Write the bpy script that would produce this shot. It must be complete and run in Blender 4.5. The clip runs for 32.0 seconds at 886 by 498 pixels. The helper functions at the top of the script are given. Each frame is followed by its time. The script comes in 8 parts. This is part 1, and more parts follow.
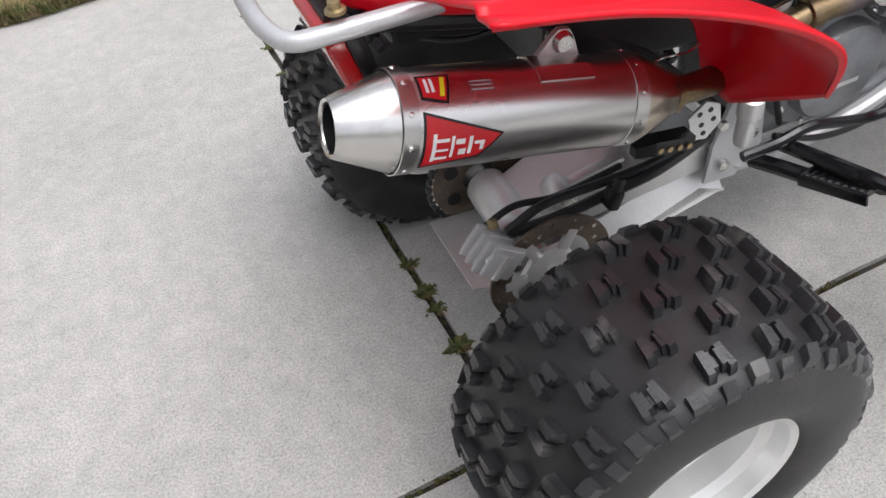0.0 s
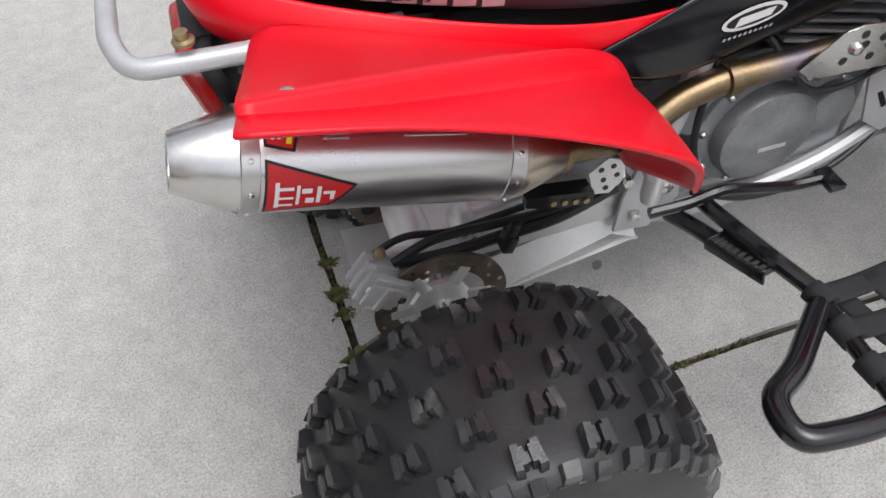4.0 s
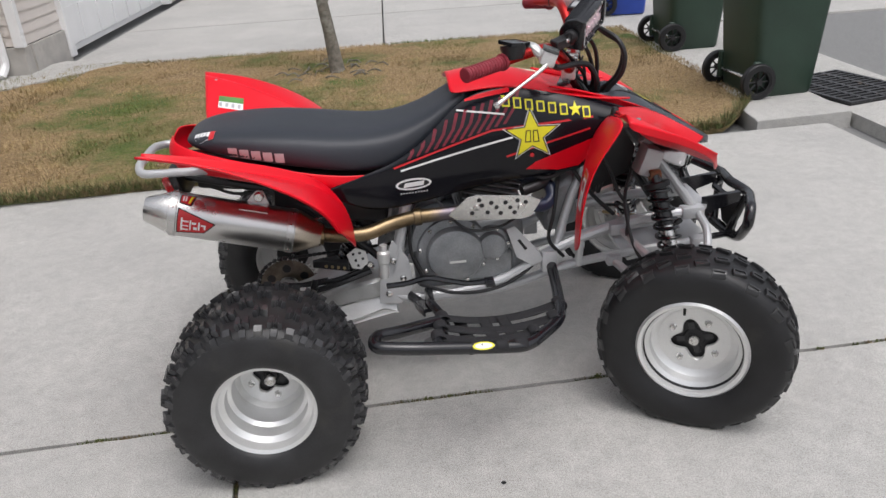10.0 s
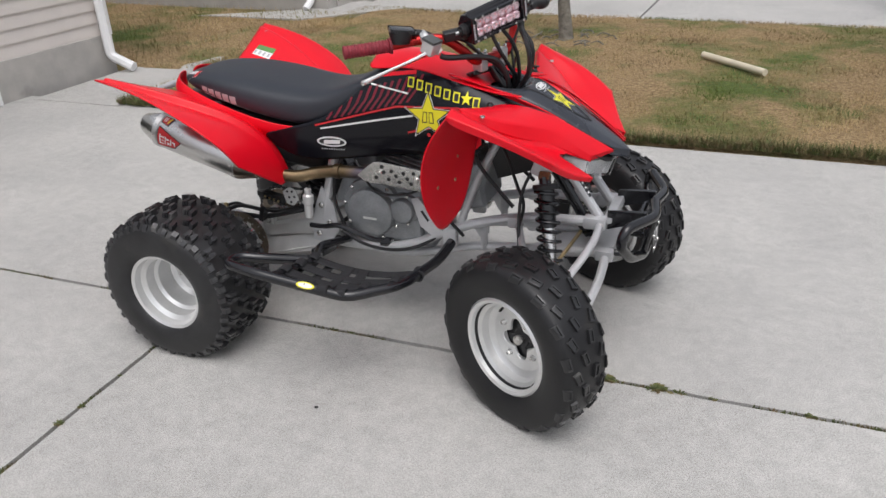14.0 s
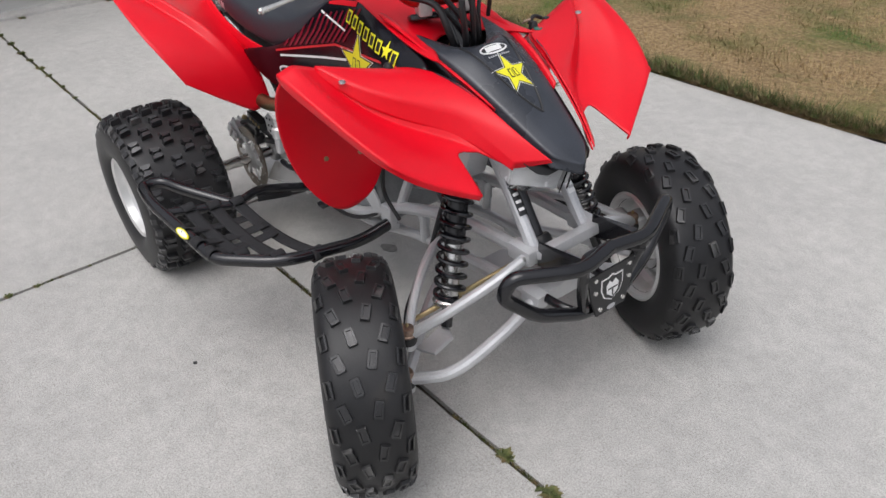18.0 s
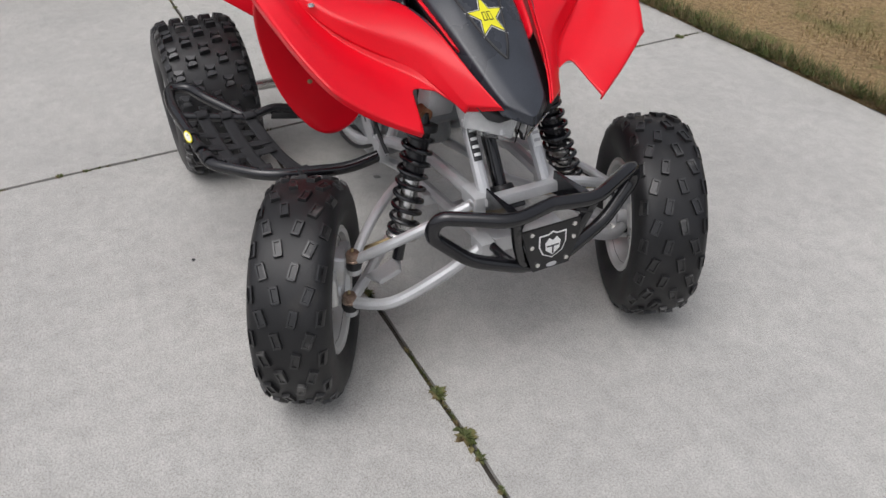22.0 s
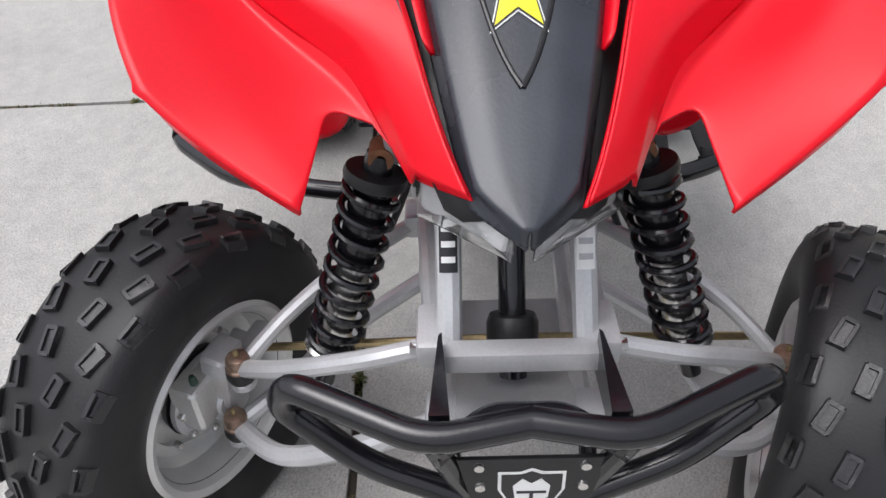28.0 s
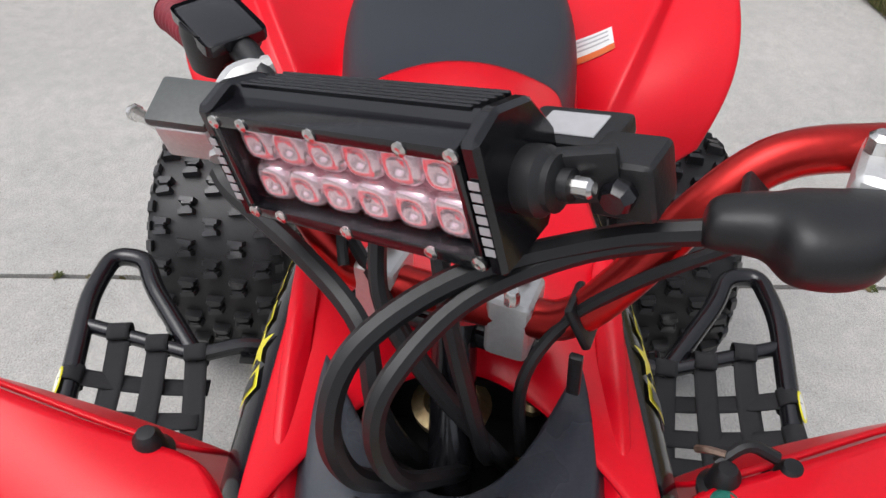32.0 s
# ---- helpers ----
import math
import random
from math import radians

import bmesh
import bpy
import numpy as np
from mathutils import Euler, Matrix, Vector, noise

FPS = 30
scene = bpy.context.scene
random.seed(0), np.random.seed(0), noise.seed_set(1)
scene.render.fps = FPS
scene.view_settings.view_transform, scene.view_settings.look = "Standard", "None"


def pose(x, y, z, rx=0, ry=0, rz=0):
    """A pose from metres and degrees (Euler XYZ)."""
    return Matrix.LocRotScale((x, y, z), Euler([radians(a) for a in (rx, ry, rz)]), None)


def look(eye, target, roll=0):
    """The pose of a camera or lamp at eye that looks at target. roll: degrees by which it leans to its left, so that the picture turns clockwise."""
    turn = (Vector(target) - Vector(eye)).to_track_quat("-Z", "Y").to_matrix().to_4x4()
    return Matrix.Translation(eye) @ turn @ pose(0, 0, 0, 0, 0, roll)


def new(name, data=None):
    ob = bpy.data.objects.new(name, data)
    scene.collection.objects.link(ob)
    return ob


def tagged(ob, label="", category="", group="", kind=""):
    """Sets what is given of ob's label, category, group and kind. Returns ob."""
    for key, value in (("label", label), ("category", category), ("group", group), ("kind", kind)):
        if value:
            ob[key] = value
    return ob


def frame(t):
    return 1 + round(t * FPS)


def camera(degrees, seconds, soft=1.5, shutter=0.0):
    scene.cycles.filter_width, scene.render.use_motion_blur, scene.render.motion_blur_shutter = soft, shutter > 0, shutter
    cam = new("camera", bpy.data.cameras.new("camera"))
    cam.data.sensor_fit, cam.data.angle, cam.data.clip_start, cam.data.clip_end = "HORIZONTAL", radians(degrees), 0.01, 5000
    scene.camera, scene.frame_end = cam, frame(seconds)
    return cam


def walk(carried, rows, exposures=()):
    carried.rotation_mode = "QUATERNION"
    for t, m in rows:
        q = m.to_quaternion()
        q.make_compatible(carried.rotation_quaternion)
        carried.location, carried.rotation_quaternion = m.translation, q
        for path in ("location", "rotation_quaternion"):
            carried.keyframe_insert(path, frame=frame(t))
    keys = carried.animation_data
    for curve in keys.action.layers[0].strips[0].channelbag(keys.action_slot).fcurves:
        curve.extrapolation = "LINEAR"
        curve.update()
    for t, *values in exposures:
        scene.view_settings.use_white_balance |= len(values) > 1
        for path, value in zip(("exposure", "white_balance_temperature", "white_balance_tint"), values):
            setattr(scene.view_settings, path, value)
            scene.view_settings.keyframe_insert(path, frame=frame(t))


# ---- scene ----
cam = camera(59.9, 32.0)
PATH = [
    (0, (-0.414, -1.0, 1.247), (-0.021, 0.348, -0.177), -8.8),
    (0.5, (-0.454, -1.106, 1.239), (-0.133, 0.291, -0.155), -8.2),
    (1, (-0.316, -1.092, 1.241), (-0.135, 0.336, -0.147), -9.8),
    (1.5, (-0.171, -1.039, 1.217), (-0.131, 0.388, -0.184), -12.0),
    (2, (-0.128, -0.986, 1.179), (-0.16, 0.424, -0.239), -13.5),
    (2.5, (-0.124, -0.9, 1.13), (-0.153, 0.508, -0.29), -14.2),
    (4.5, (-0.191, -1.036, 1.362), (0.194, 0.205, -0.159), -0.8),
    (5, (-0.003, -1.327, 1.398), (0.223, 0.087, 0.002), -4.1),
    (5.5, (-0.069, -1.48, 1.411), (0.263, 0.008, 0.118), -0.6),
    (6, (-0.072, -1.621, 1.481), (0.32, -0.092, 0.253), 1.1),
    (6.5, (0.045, -1.857, 1.483), (0.426, -0.238, 0.372), 0.2),
    (7, (0.085, -2.011, 1.488), (0.427, -0.327, 0.465), -1.3),
    (7.5, (0.016, -2.127, 1.492), (0.368, -0.421, 0.51), -1.6),
    (8, (0.021, -2.257, 1.512), (0.348, -0.53, 0.557), -2.2),
    (8.5, (0.117, -2.381, 1.528), (0.361, -0.625, 0.603), -3.7),
    (9, (0.192, -2.46, 1.532), (0.363, -0.676, 0.644), -4.3),
    (9.5, (0.299, -2.422, 1.489), (0.425, -0.621, 0.629), -4.0),
    (10, (0.427, -2.363, 1.503), (0.517, -0.556, 0.651), -3.8),
    (10.5, (0.58, -2.356, 1.532), (0.565, -0.549, 0.675), -4.9),
    (11, (0.851, -2.443, 1.543), (0.673, -0.635, 0.706), -6.8),
    (11.5, (1.024, -2.466, 1.554), (0.721, -0.684, 0.699), -7.5),
    (12, (1.19, -2.411, 1.513), (0.815, -0.659, 0.623), -7.1),
    (12.5, (1.333, -2.382, 1.538), (0.87, -0.665, 0.625), -6.1),
    (13, (1.511, -2.383, 1.55), (0.935, -0.694, 0.647), -5.3),
    (13.5, (1.684, -2.382, 1.555), (1.022, -0.721, 0.657), -3.6),
    (15.5, (2.173, -1.99, 1.544), (1.16, -0.539, 0.612), -2.1),
    (16, (2.209, -1.813, 1.556), (1.095, -0.439, 0.623), -2.8),
    (16.5, (2.353, -1.664, 1.54), (1.117, -0.398, 0.608), -3.6),
    (17, (2.505, -1.524, 1.56), (1.185, -0.393, 0.572), -4.2),
    (17.5, (2.483, -1.332, 1.522), (1.156, -0.286, 0.452), -3.4),
    (18, (2.469, -1.106, 1.494), (1.105, -0.145, 0.391), -2.9),
    (18.5, (2.597, -1.007, 1.504), (1.122, -0.162, 0.452), -3.7),
    (19, (2.79, -0.935, 1.544), (1.217, -0.202, 0.551), -4.8),
    (19.5, (2.859, -0.935, 1.557), (1.24, -0.266, 0.592), -4.9),
    (20, (2.863, -0.946, 1.555), (1.23, -0.277, 0.616), -3.4),
    (20.5, (2.862, -0.933, 1.546), (1.229, -0.255, 0.611), -1.9),
    (21, (2.855, -0.915, 1.549), (1.246, -0.228, 0.58), -1.3),
    (21.5, (2.843, -0.863, 1.533), (1.272, -0.193, 0.493), -1.2),
    (22, (2.727, -0.779, 1.47), (1.255, -0.133, 0.28), -0.5),
    (22.5, (2.528, -0.621, 1.396), (1.163, -0.023, 0.062), 0.9),
    (23, (2.421, -0.44, 1.299), (1.092, 0.043, -0.115), 1.2),
    (23.5, (2.331, -0.226, 1.209), (0.961, 0.012, -0.229), -0.5),
    (24, (2.165, -0.143, 1.111), (0.818, -0.058, -0.365), -1.9),
    (24.5, (1.998, -0.11, 1.054), (0.776, -0.069, -0.529), -2.5),
    (26.5, (2.007, -0.018, 1.053), (0.704, -0.017, -0.465), -2.0),
    (27, (2.02, -0.004, 1.079), (0.656, -0.056, -0.383), -3.2),
    (27.5, (2.043, -0.016, 1.119), (0.591, -0.084, -0.255), -2.5),
    (28, (2.004, -0.052, 1.179), (0.485, -0.121, -0.12), -2.2),
    (28.5, (1.92, -0.079, 1.268), (0.374, -0.174, 0.003), -3.3),
    (29, (1.856, -0.055, 1.31), (0.249, -0.183, 0.126), -4.3),
    (29.5, (1.774, 0.037, 1.347), (0.123, -0.173, 0.237), -4.7),
    (30, (1.683, 0.041, 1.344), (0.037, -0.213, 0.236), -3.6),
    (30.5, (1.525, 0.009, 1.348), (-0.075, -0.216, 0.17), -2.1),
    (31, (1.43, -0.018, 1.376), (-0.114, -0.173, 0.115), -1.0),
    (31.5, (1.402, -0.016, 1.38), (-0.147, -0.127, 0.12), -0.2),
    (32, (1.403, 0.0, 1.375), (-0.148, -0.06, 0.114), 1.4),
]
walk(cam, [(t, look(eye, target, roll)) for t, eye, target, roll in PATH],
     exposures=[(0, 0.30, 6300, 12), (2, 0.24, 6250, 12), (5, 0.22, 6300, 12), (8, 0.0, 6350, 12), (19, -0.06, 6300, 12), (21, -0.10, 6350, 12), (22, -0.18, 6350, 12), (24, 0.30, 6350, 12),
                (27, 0.70, 6350, 12), (28, 0.20, 6250, 12), (29, -0.26, 6250, 12), (30, -0.40, 6300, 12), (31, -0.14, 6300, 12), (32, 0.04, 6300, 12)])

# ---- world and light ----
world = bpy.data.worlds.new("overcast")
scene.world = world
world.use_nodes = True
wn = world.node_tree
sky = wn.nodes.new("ShaderNodeTexSky")
sky.sky_type = "NISHITA"
sky.sun_disc = False
SUN_EL, SUN_AZ = 68, 150
sky.sun_elevation, sky.sun_rotation = radians(SUN_EL), radians(SUN_AZ)
sky.air_density, sky.dust_density, sky.ozone_density = 1.0, 5.0, 1.0
haze = wn.nodes.new("ShaderNodeHueSaturation")
haze.inputs["Saturation"].default_value = 0.22
wn.links.new(sky.outputs[0], haze.inputs["Color"])
wn.links.new(haze.outputs[0], wn.nodes["Background"].inputs["Color"])
wn.nodes["Background"].inputs["Strength"].default_value = 0.176
sun = new("sun", bpy.data.lights.new("sun", "SUN"))
sun.data.energy, sun.data.angle, sun.data.color = 0.75, radians(50), (1.0, 0.96, 0.9)
sun.matrix_world = look((0, 0, 0), (-math.sin(radians(SUN_AZ)) * math.cos(radians(SUN_EL)), -math.cos(radians(SUN_AZ)) * math.cos(radians(SUN_EL)), -math.sin(radians(SUN_EL))))
scene.view_settings.exposure = 0.0


# ---- materials ----
def rgb(c):
    return (*c, 1.0) if len(c) == 3 else c


def mat(name, base, rough=0.5, metal=0.0, vary=0.12, scale=8.0, fine=120.0, bump=0.1, spec=0.5, coat=0.0, second=None, wear=0.0):
    """A surface with blotches at one scale and grain at another; second: the colour of its worn or stained patches."""
    m = bpy.data.materials.new(name)
    m.use_nodes = True
    nt = m.node_tree
    b = nt.nodes["Principled BSDF"]
    N, Lk = nt.nodes.new, nt.links.new
    co = N("ShaderNodeTexCoord").outputs["Object"]
    n1, n2 = N("ShaderNodeTexNoise"), N("ShaderNodeTexNoise")
    n1.inputs["Scale"].default_value, n1.inputs["Detail"].default_value = scale, 4
    n2.inputs["Scale"].default_value, n2.inputs["Detail"].default_value = fine, 3
    Lk(co, n1.inputs["Vector"]), Lk(co, n2.inputs["Vector"])
    ramp = N("ShaderNodeValToRGB")
    dark = [max(0, c * (1 - vary)) for c in base]
    light = [min(1, c * (1 + vary)) for c in base]
    ramp.color_ramp.elements[0].color, ramp.color_ramp.elements[1].color = rgb(dark), rgb(light)
    ramp.color_ramp.elements[0].position, ramp.color_ramp.elements[1].position = 0.3, 0.7
    mixn = N("ShaderNodeMath")
    mixn.operation = "ADD"
    half = N("ShaderNodeMath")
    half.operation, half.inputs[1].default_value = "MULTIPLY_ADD", 0.5
    half.inputs[2].default_value = -0.25
    Lk(n2.outputs["Fac"], half.inputs[0]), Lk(n1.outputs["Fac"], mixn.inputs[0]), Lk(half.outputs[0], mixn.inputs[1])
    Lk(mixn.outputs[0], ramp.inputs["Fac"])
    colour = ramp.outputs["Color"]
    if second is not None:
        n3 = N("ShaderNodeTexNoise")
        n3.inputs["Scale"].default_value, n3.inputs["Detail"].default_value = scale * 0.6, 8
        Lk(co, n3.inputs["Vector"])
        r3 = N("ShaderNodeValToRGB")
        r3.color_ramp.elements[0].position, r3.color_ramp.elements[1].position = 0.62 - wear, 0.80 - wear
        Lk(n3.outputs["Fac"], r3.inputs["Fac"])
        mx = N("ShaderNodeMix")
        mx.data_type = "RGBA"
        Lk(r3.outputs["Color"], mx.inputs[0]), Lk(colour, mx.inputs[6])
        mx.inputs[7].default_value = rgb(second)
        colour = mx.outputs[2]
    Lk(colour, b.inputs["Base Color"])
    rr = N("ShaderNodeMapRange")
    rr.inputs["To Min"].default_value, rr.inputs["To Max"].default_value = max(0.02, rough - 0.08), min(1, rough + 0.08)
    Lk(n1.outputs["Fac"], rr.inputs["Value"]), Lk(rr.outputs[0], b.inputs["Roughness"])
    b.inputs["Metallic"].default_value, b.inputs["Specular IOR Level"].default_value = metal, spec
    b.inputs["Coat Weight"].default_value, b.inputs["Coat Roughness"].default_value = coat, 0.08
    if bump:
        bp = N("ShaderNodeBump")
        bp.inputs["Strength"].default_value, bp.inputs["Distance"].default_value = bump, 0.002
        Lk(n2.outputs["Fac"], bp.inputs["Height"]), Lk(bp.outputs[0], b.inputs["Normal"])
    return m


RED = mat("red_plastic", (0.70, 0.003, 0.014), 0.31, vary=0.05, scale=5, fine=300, bump=0.03, spec=0.32)
BLACK_GLOSS = mat("black_gloss_graphic", (0.005, 0.005, 0.008), 0.16, spec=0.32, vary=0.3, scale=6, fine=200, bump=0.03, second=(0.014, 0.014, 0.016), wear=-0.05)
HOOD = mat("charcoal_plastic", (0.030, 0.034, 0.043), 0.28, vary=0.25, scale=7, fine=260, bump=0.08, second=(0.07, 0.07, 0.075), wear=0.0)
SEATM = mat("seat_vinyl", (0.021, 0.025, 0.033), 0.46, vary=0.12, scale=4, fine=700, bump=0.25)
RUBBER = mat("tyre_rubber", (0.012, 0.012, 0.013), 0.46, spec=0.40, vary=0.25, scale=14, fine=240, bump=0.2, second=(0.034, 0.031, 0.028), wear=0.02)
LUG = mat("tread_rubber", (0.014, 0.014, 0.015), 0.36, spec=0.65, vary=0.3, scale=25, fine=260, bump=0.3, second=(0.13, 0.127, 0.122), wear=0.05)
ALU = mat("cast_aluminium", (0.68, 0.68, 0.67), 0.40, 0.6, vary=0.10, scale=9, fine=260, bump=0.1, second=(0.42, 0.40, 0.37), wear=0.0)
RIM = mat("machined_rim", (0.74, 0.74, 0.73), 0.34, 0.6, vary=0.06, scale=12, fine=300, bump=0.05, second=(0.50, 0.48, 0.45), wear=-0.03)
SILVER = mat("silver_frame_paint", (0.50, 0.505, 0.515), 0.36, 0.35, vary=0.10, scale=10, fine=250, bump=0.05, second=(0.33, 0.30, 0.27), wear=-0.02)
ENGINE = mat("engine_grey_paint", (0.245, 0.255, 0.265), 0.36, 0.45, vary=0.22, scale=14, fine=220, bump=0.15, second=(0.36, 0.36, 0.35), wear=0.0)
DARKMETAL = mat("dark_metal", (0.05, 0.05, 0.052), 0.42, 0.6, vary=0.25, scale=18, fine=200, bump=0.12, second=(0.16, 0.11, 0.07), wear=0.0)
BLACK = mat("black_powder_coat", (0.008, 0.008, 0.010), 0.17, 0.0, vary=0.3, scale=10, fine=260, bump=0.06, spec=0.6, second=(0.06, 0.06, 0.06), wear=-0.04)
BLACKP = mat("black_moulded_plastic", (0.010, 0.010, 0.011), 0.44, vary=0.25, scale=12, fine=300, bump=0.12)
HOSE = mat("black_rubber_hose", (0.010, 0.010, 0.011), 0.45, vary=0.2, scale=20, fine=300, bump=0.1)
STEEL = mat("bright_steel", (0.66, 0.65, 0.63), 0.26, 1.0, vary=0.08, scale=20, fine=300, bump=0.04)
BRUSHED = mat("brushed_muffler", (0.62, 0.61, 0.60), 0.30, 1.0, vary=0.05, scale=6, fine=380, bump=0.05)
BRONZE = mat("heat_tinted_pipe", (0.24, 0.175, 0.10), 0.32, 0.95, vary=0.25, scale=10, fine=200, bump=0.05, second=(0.16, 0.14, 0.17), wear=0.06)
DISC = mat("brown_worn_disc", (0.20, 0.165, 0.13), 0.38, 0.8, vary=0.3, scale=22, fine=200, bump=0.05, second=(0.10, 0.07, 0.05), wear=0.04)
GREYCAP = mat("grey_cap_plastic", (0.075, 0.08, 0.078), 0.45, vary=0.15, scale=20, fine=260, bump=0.1)
ZINC = mat("zinc_gold", (0.42, 0.33, 0.18), 0.38, 0.9, vary=0.2, scale=25, fine=200, bump=0.05)
WEBBING = mat("black_webbing", (0.014, 0.014, 0.016), 0.8, vary=0.2, scale=30, fine=900, bump=0.5)
REDANO = mat("red_anodised_bar", (0.42, 0.02, 0.018), 0.30, 0.75, vary=0.15, scale=12, fine=200, bump=0.03)
GRIP = mat("red_rubber_grip", (0.22, 0.018, 0.03), 0.6, vary=0.15, scale=30, fine=300, bump=0.3)
YELLOW = mat("yellow_decal", (0.80, 0.74, 0.02), 0.35, vary=0.04, bump=0.0)
WHITE = mat("white_decal", (0.78, 0.78, 0.77), 0.38, vary=0.04, bump=0.0)
DECALRED = mat("red_decal", (0.55, 0.015, 0.02), 0.35, vary=0.05, bump=0.0)
DECALBLACK = mat("black_decal", (0.012, 0.012, 0.013), 0.35, vary=0.1, bump=0.0)
GREYDECAL = mat("grey_decal", (0.42, 0.42, 0.43), 0.4, vary=0.1, bump=0.0)
LENSRED = mat("red_lens", (0.42, 0.01, 0.012), 0.15, vary=0.1, bump=0.02, coat=0.5)
JOINT = mat("rust_tinted_joint", (0.27, 0.19, 0.145), 0.42, 0.7, vary=0.3, scale=40, fine=200, bump=0.15, second=(0.50, 0.40, 0.32), wear=0.05)
TITAN = mat("tinted_steel_cone", (0.50, 0.44, 0.36), 0.28, 1.0, vary=0.15, scale=10, fine=260, bump=0.04, second=(0.34, 0.24, 0.14), wear=0.02)
STRIPE = mat("dark_red_print", (0.16, 0.006, 0.018), 0.22, vary=0.3, scale=12, fine=200, bump=0.0)
# Rear tyres: base colours lightened to paint in sheen; second colour is wear.
SHEEN_LUG = mat("rear_tread_rubber_sheen", (0.023, 0.023, 0.025), 0.34, spec=0.65, vary=0.35, scale=25, fine=260, bump=0.3, second=(0.13, 0.127, 0.122), wear=0.05)
SHEEN_RUBBER = mat("rear_tyre_rubber_sheen", (0.020, 0.020, 0.021), 0.46, spec=0.45, vary=0.3, scale=14, fine=240, bump=0.2, second=(0.045, 0.042, 0.038), wear=0.03)
RUST = mat("rusty_steel", (0.22, 0.10, 0.05), 0.7, 0.3, vary=0.35, scale=30, fine=200, bump=0.3)
BLUE = mat("blued_steel", (0.020, 0.026, 0.055), 0.35, vary=0.1, bump=0.03)


def glass(name, tint=(1, 1, 1), rough=0.02):
    m = bpy.data.materials.new(name)
    m.use_nodes = True
    b = m.node_tree.nodes["Principled BSDF"]
    b.inputs["Base Color"].default_value, b.inputs["Roughness"].default_value = rgb(tint), rough
    b.inputs["Transmission Weight"].default_value, b.inputs["IOR"].default_value = 1.0, 1.45
    return m


THIN = glass("thin_lens", (1.0, 0.98, 0.98), 0.0)
THIN.node_tree.nodes["Principled BSDF"].inputs["IOR"].default_value = 1.08
CLEAR = glass("clear_lens", (0.96, 0.97, 0.97), 0.06)


def ground_mat(name, kind):
    """Concrete, lawn and asphalt: colour at three scales with a grain that stands in relief."""
    m = bpy.data.materials.new(name)
    m.use_nodes = True
    nt = m.node_tree
    b = nt.nodes["Principled BSDF"]
    N, Lk = nt.nodes.new, nt.links.new
    co = N("ShaderNodeTexCoord").outputs["Object"]

    def noi(s, d=4, r=0.6):
        n = N("ShaderNodeTexNoise")
        n.inputs["Scale"].default_value, n.inputs["Detail"].default_value, n.inputs["Roughness"].default_value = s, d, r
        Lk(co, n.inputs["Vector"])
        return n.outputs["Fac"]

    def ramp(f, stops):
        r = N("ShaderNodeValToRGB")
        e = r.color_ramp.elements
        while len(e) < len(stops):
            e.new(0.5)
        for i, (p, c) in enumerate(stops):
            e[i].position, e[i].color = p, rgb(c)
        Lk(f, r.inputs["Fac"])
        return r.outputs["Color"]

    def mix(f, a, c, mode="MIX"):
        x = N("ShaderNodeMix")
        x.data_type, x.blend_type = "RGBA", mode
        if isinstance(f, float):
            x.inputs[0].default_value = f
        else:
            Lk(f, x.inputs[0])
        Lk(a, x.inputs[6])
        Lk(c, x.inputs[7])
        return x.outputs[2]

    if kind == "concrete":
        base = ramp(noi(1.3, 6), [(0.3, (0.427, 0.424, 0.412)), (0.5, (0.477, 0.473, 0.459)), (0.72, (0.527, 0.522, 0.506))])
        patch = ramp(noi(16.0, 8, 0.8), [(0.36, (0.84, 0.837, 0.83)), (0.62, (1.04, 1.037, 1.032))])
        grit = ramp(noi(210, 5, 0.75), [(0.34, (0.64, 0.625, 0.60)), (0.5, (1.0, 0.995, 0.985)), (0.66, (1.24, 1.23, 1.20))])
        pits = ramp(noi(700, 2, 0.6), [(0.34, (0.52, 0.50, 0.47)), (0.47, (1, 1, 1))])
        stain = ramp(noi(2.2, 9, 0.75), [(0.66, (1, 1, 1)), (0.78, (0.70, 0.68, 0.64))])
        c = mix(1.0, mix(1.0, mix(1.0, mix(1.0, base, patch, "MULTIPLY"), grit, "MULTIPLY"), pits, "MULTIPLY"), stain, "MULTIPLY")
        Lk(c, b.inputs["Base Color"])
        b.inputs["Roughness"].default_value = 0.88
        h, dist = noi(420, 2, 0.5), 0.0010
    elif kind == "lawn":
        dry = ramp(noi(38, 5, 0.7), [(0.3, (0.11, 0.066, 0.030)), (0.5, (0.28, 0.19, 0.092)), (0.7, (0.42, 0.31, 0.17))])
        green = ramp(noi(30, 5, 0.7), [(0.3, (0.035, 0.055, 0.010)), (0.6, (0.10, 0.14, 0.022)), (0.8, (0.17, 0.20, 0.05))])
        where = ramp(noi(0.9, 6, 0.65), [(0.48, (0, 0, 0)), (0.60, (1, 1, 1))])
        Lk(mix(where, dry, green), b.inputs["Base Color"])
        b.inputs["Roughness"].default_value = 0.95
        h, dist = noi(45, 6, 0.8), 0.03
    else:
        c = ramp(noi(90, 5, 0.8), [(0.3, (0.10, 0.10, 0.10)), (0.6, (0.24, 0.24, 0.235)), (0.8, (0.34, 0.335, 0.32))])
        Lk(c, b.inputs["Base Color"])
        b.inputs["Roughness"].default_value = 0.9
        h, dist = noi(150, 4, 0.8), 0.004
    bp = N("ShaderNodeBump")
    bp.inputs["Strength"].default_value, bp.inputs["Distance"].default_value = 0.6, dist
    Lk(h, bp.inputs["Height"]), Lk(bp.outputs[0], b.inputs["Normal"])
    return m


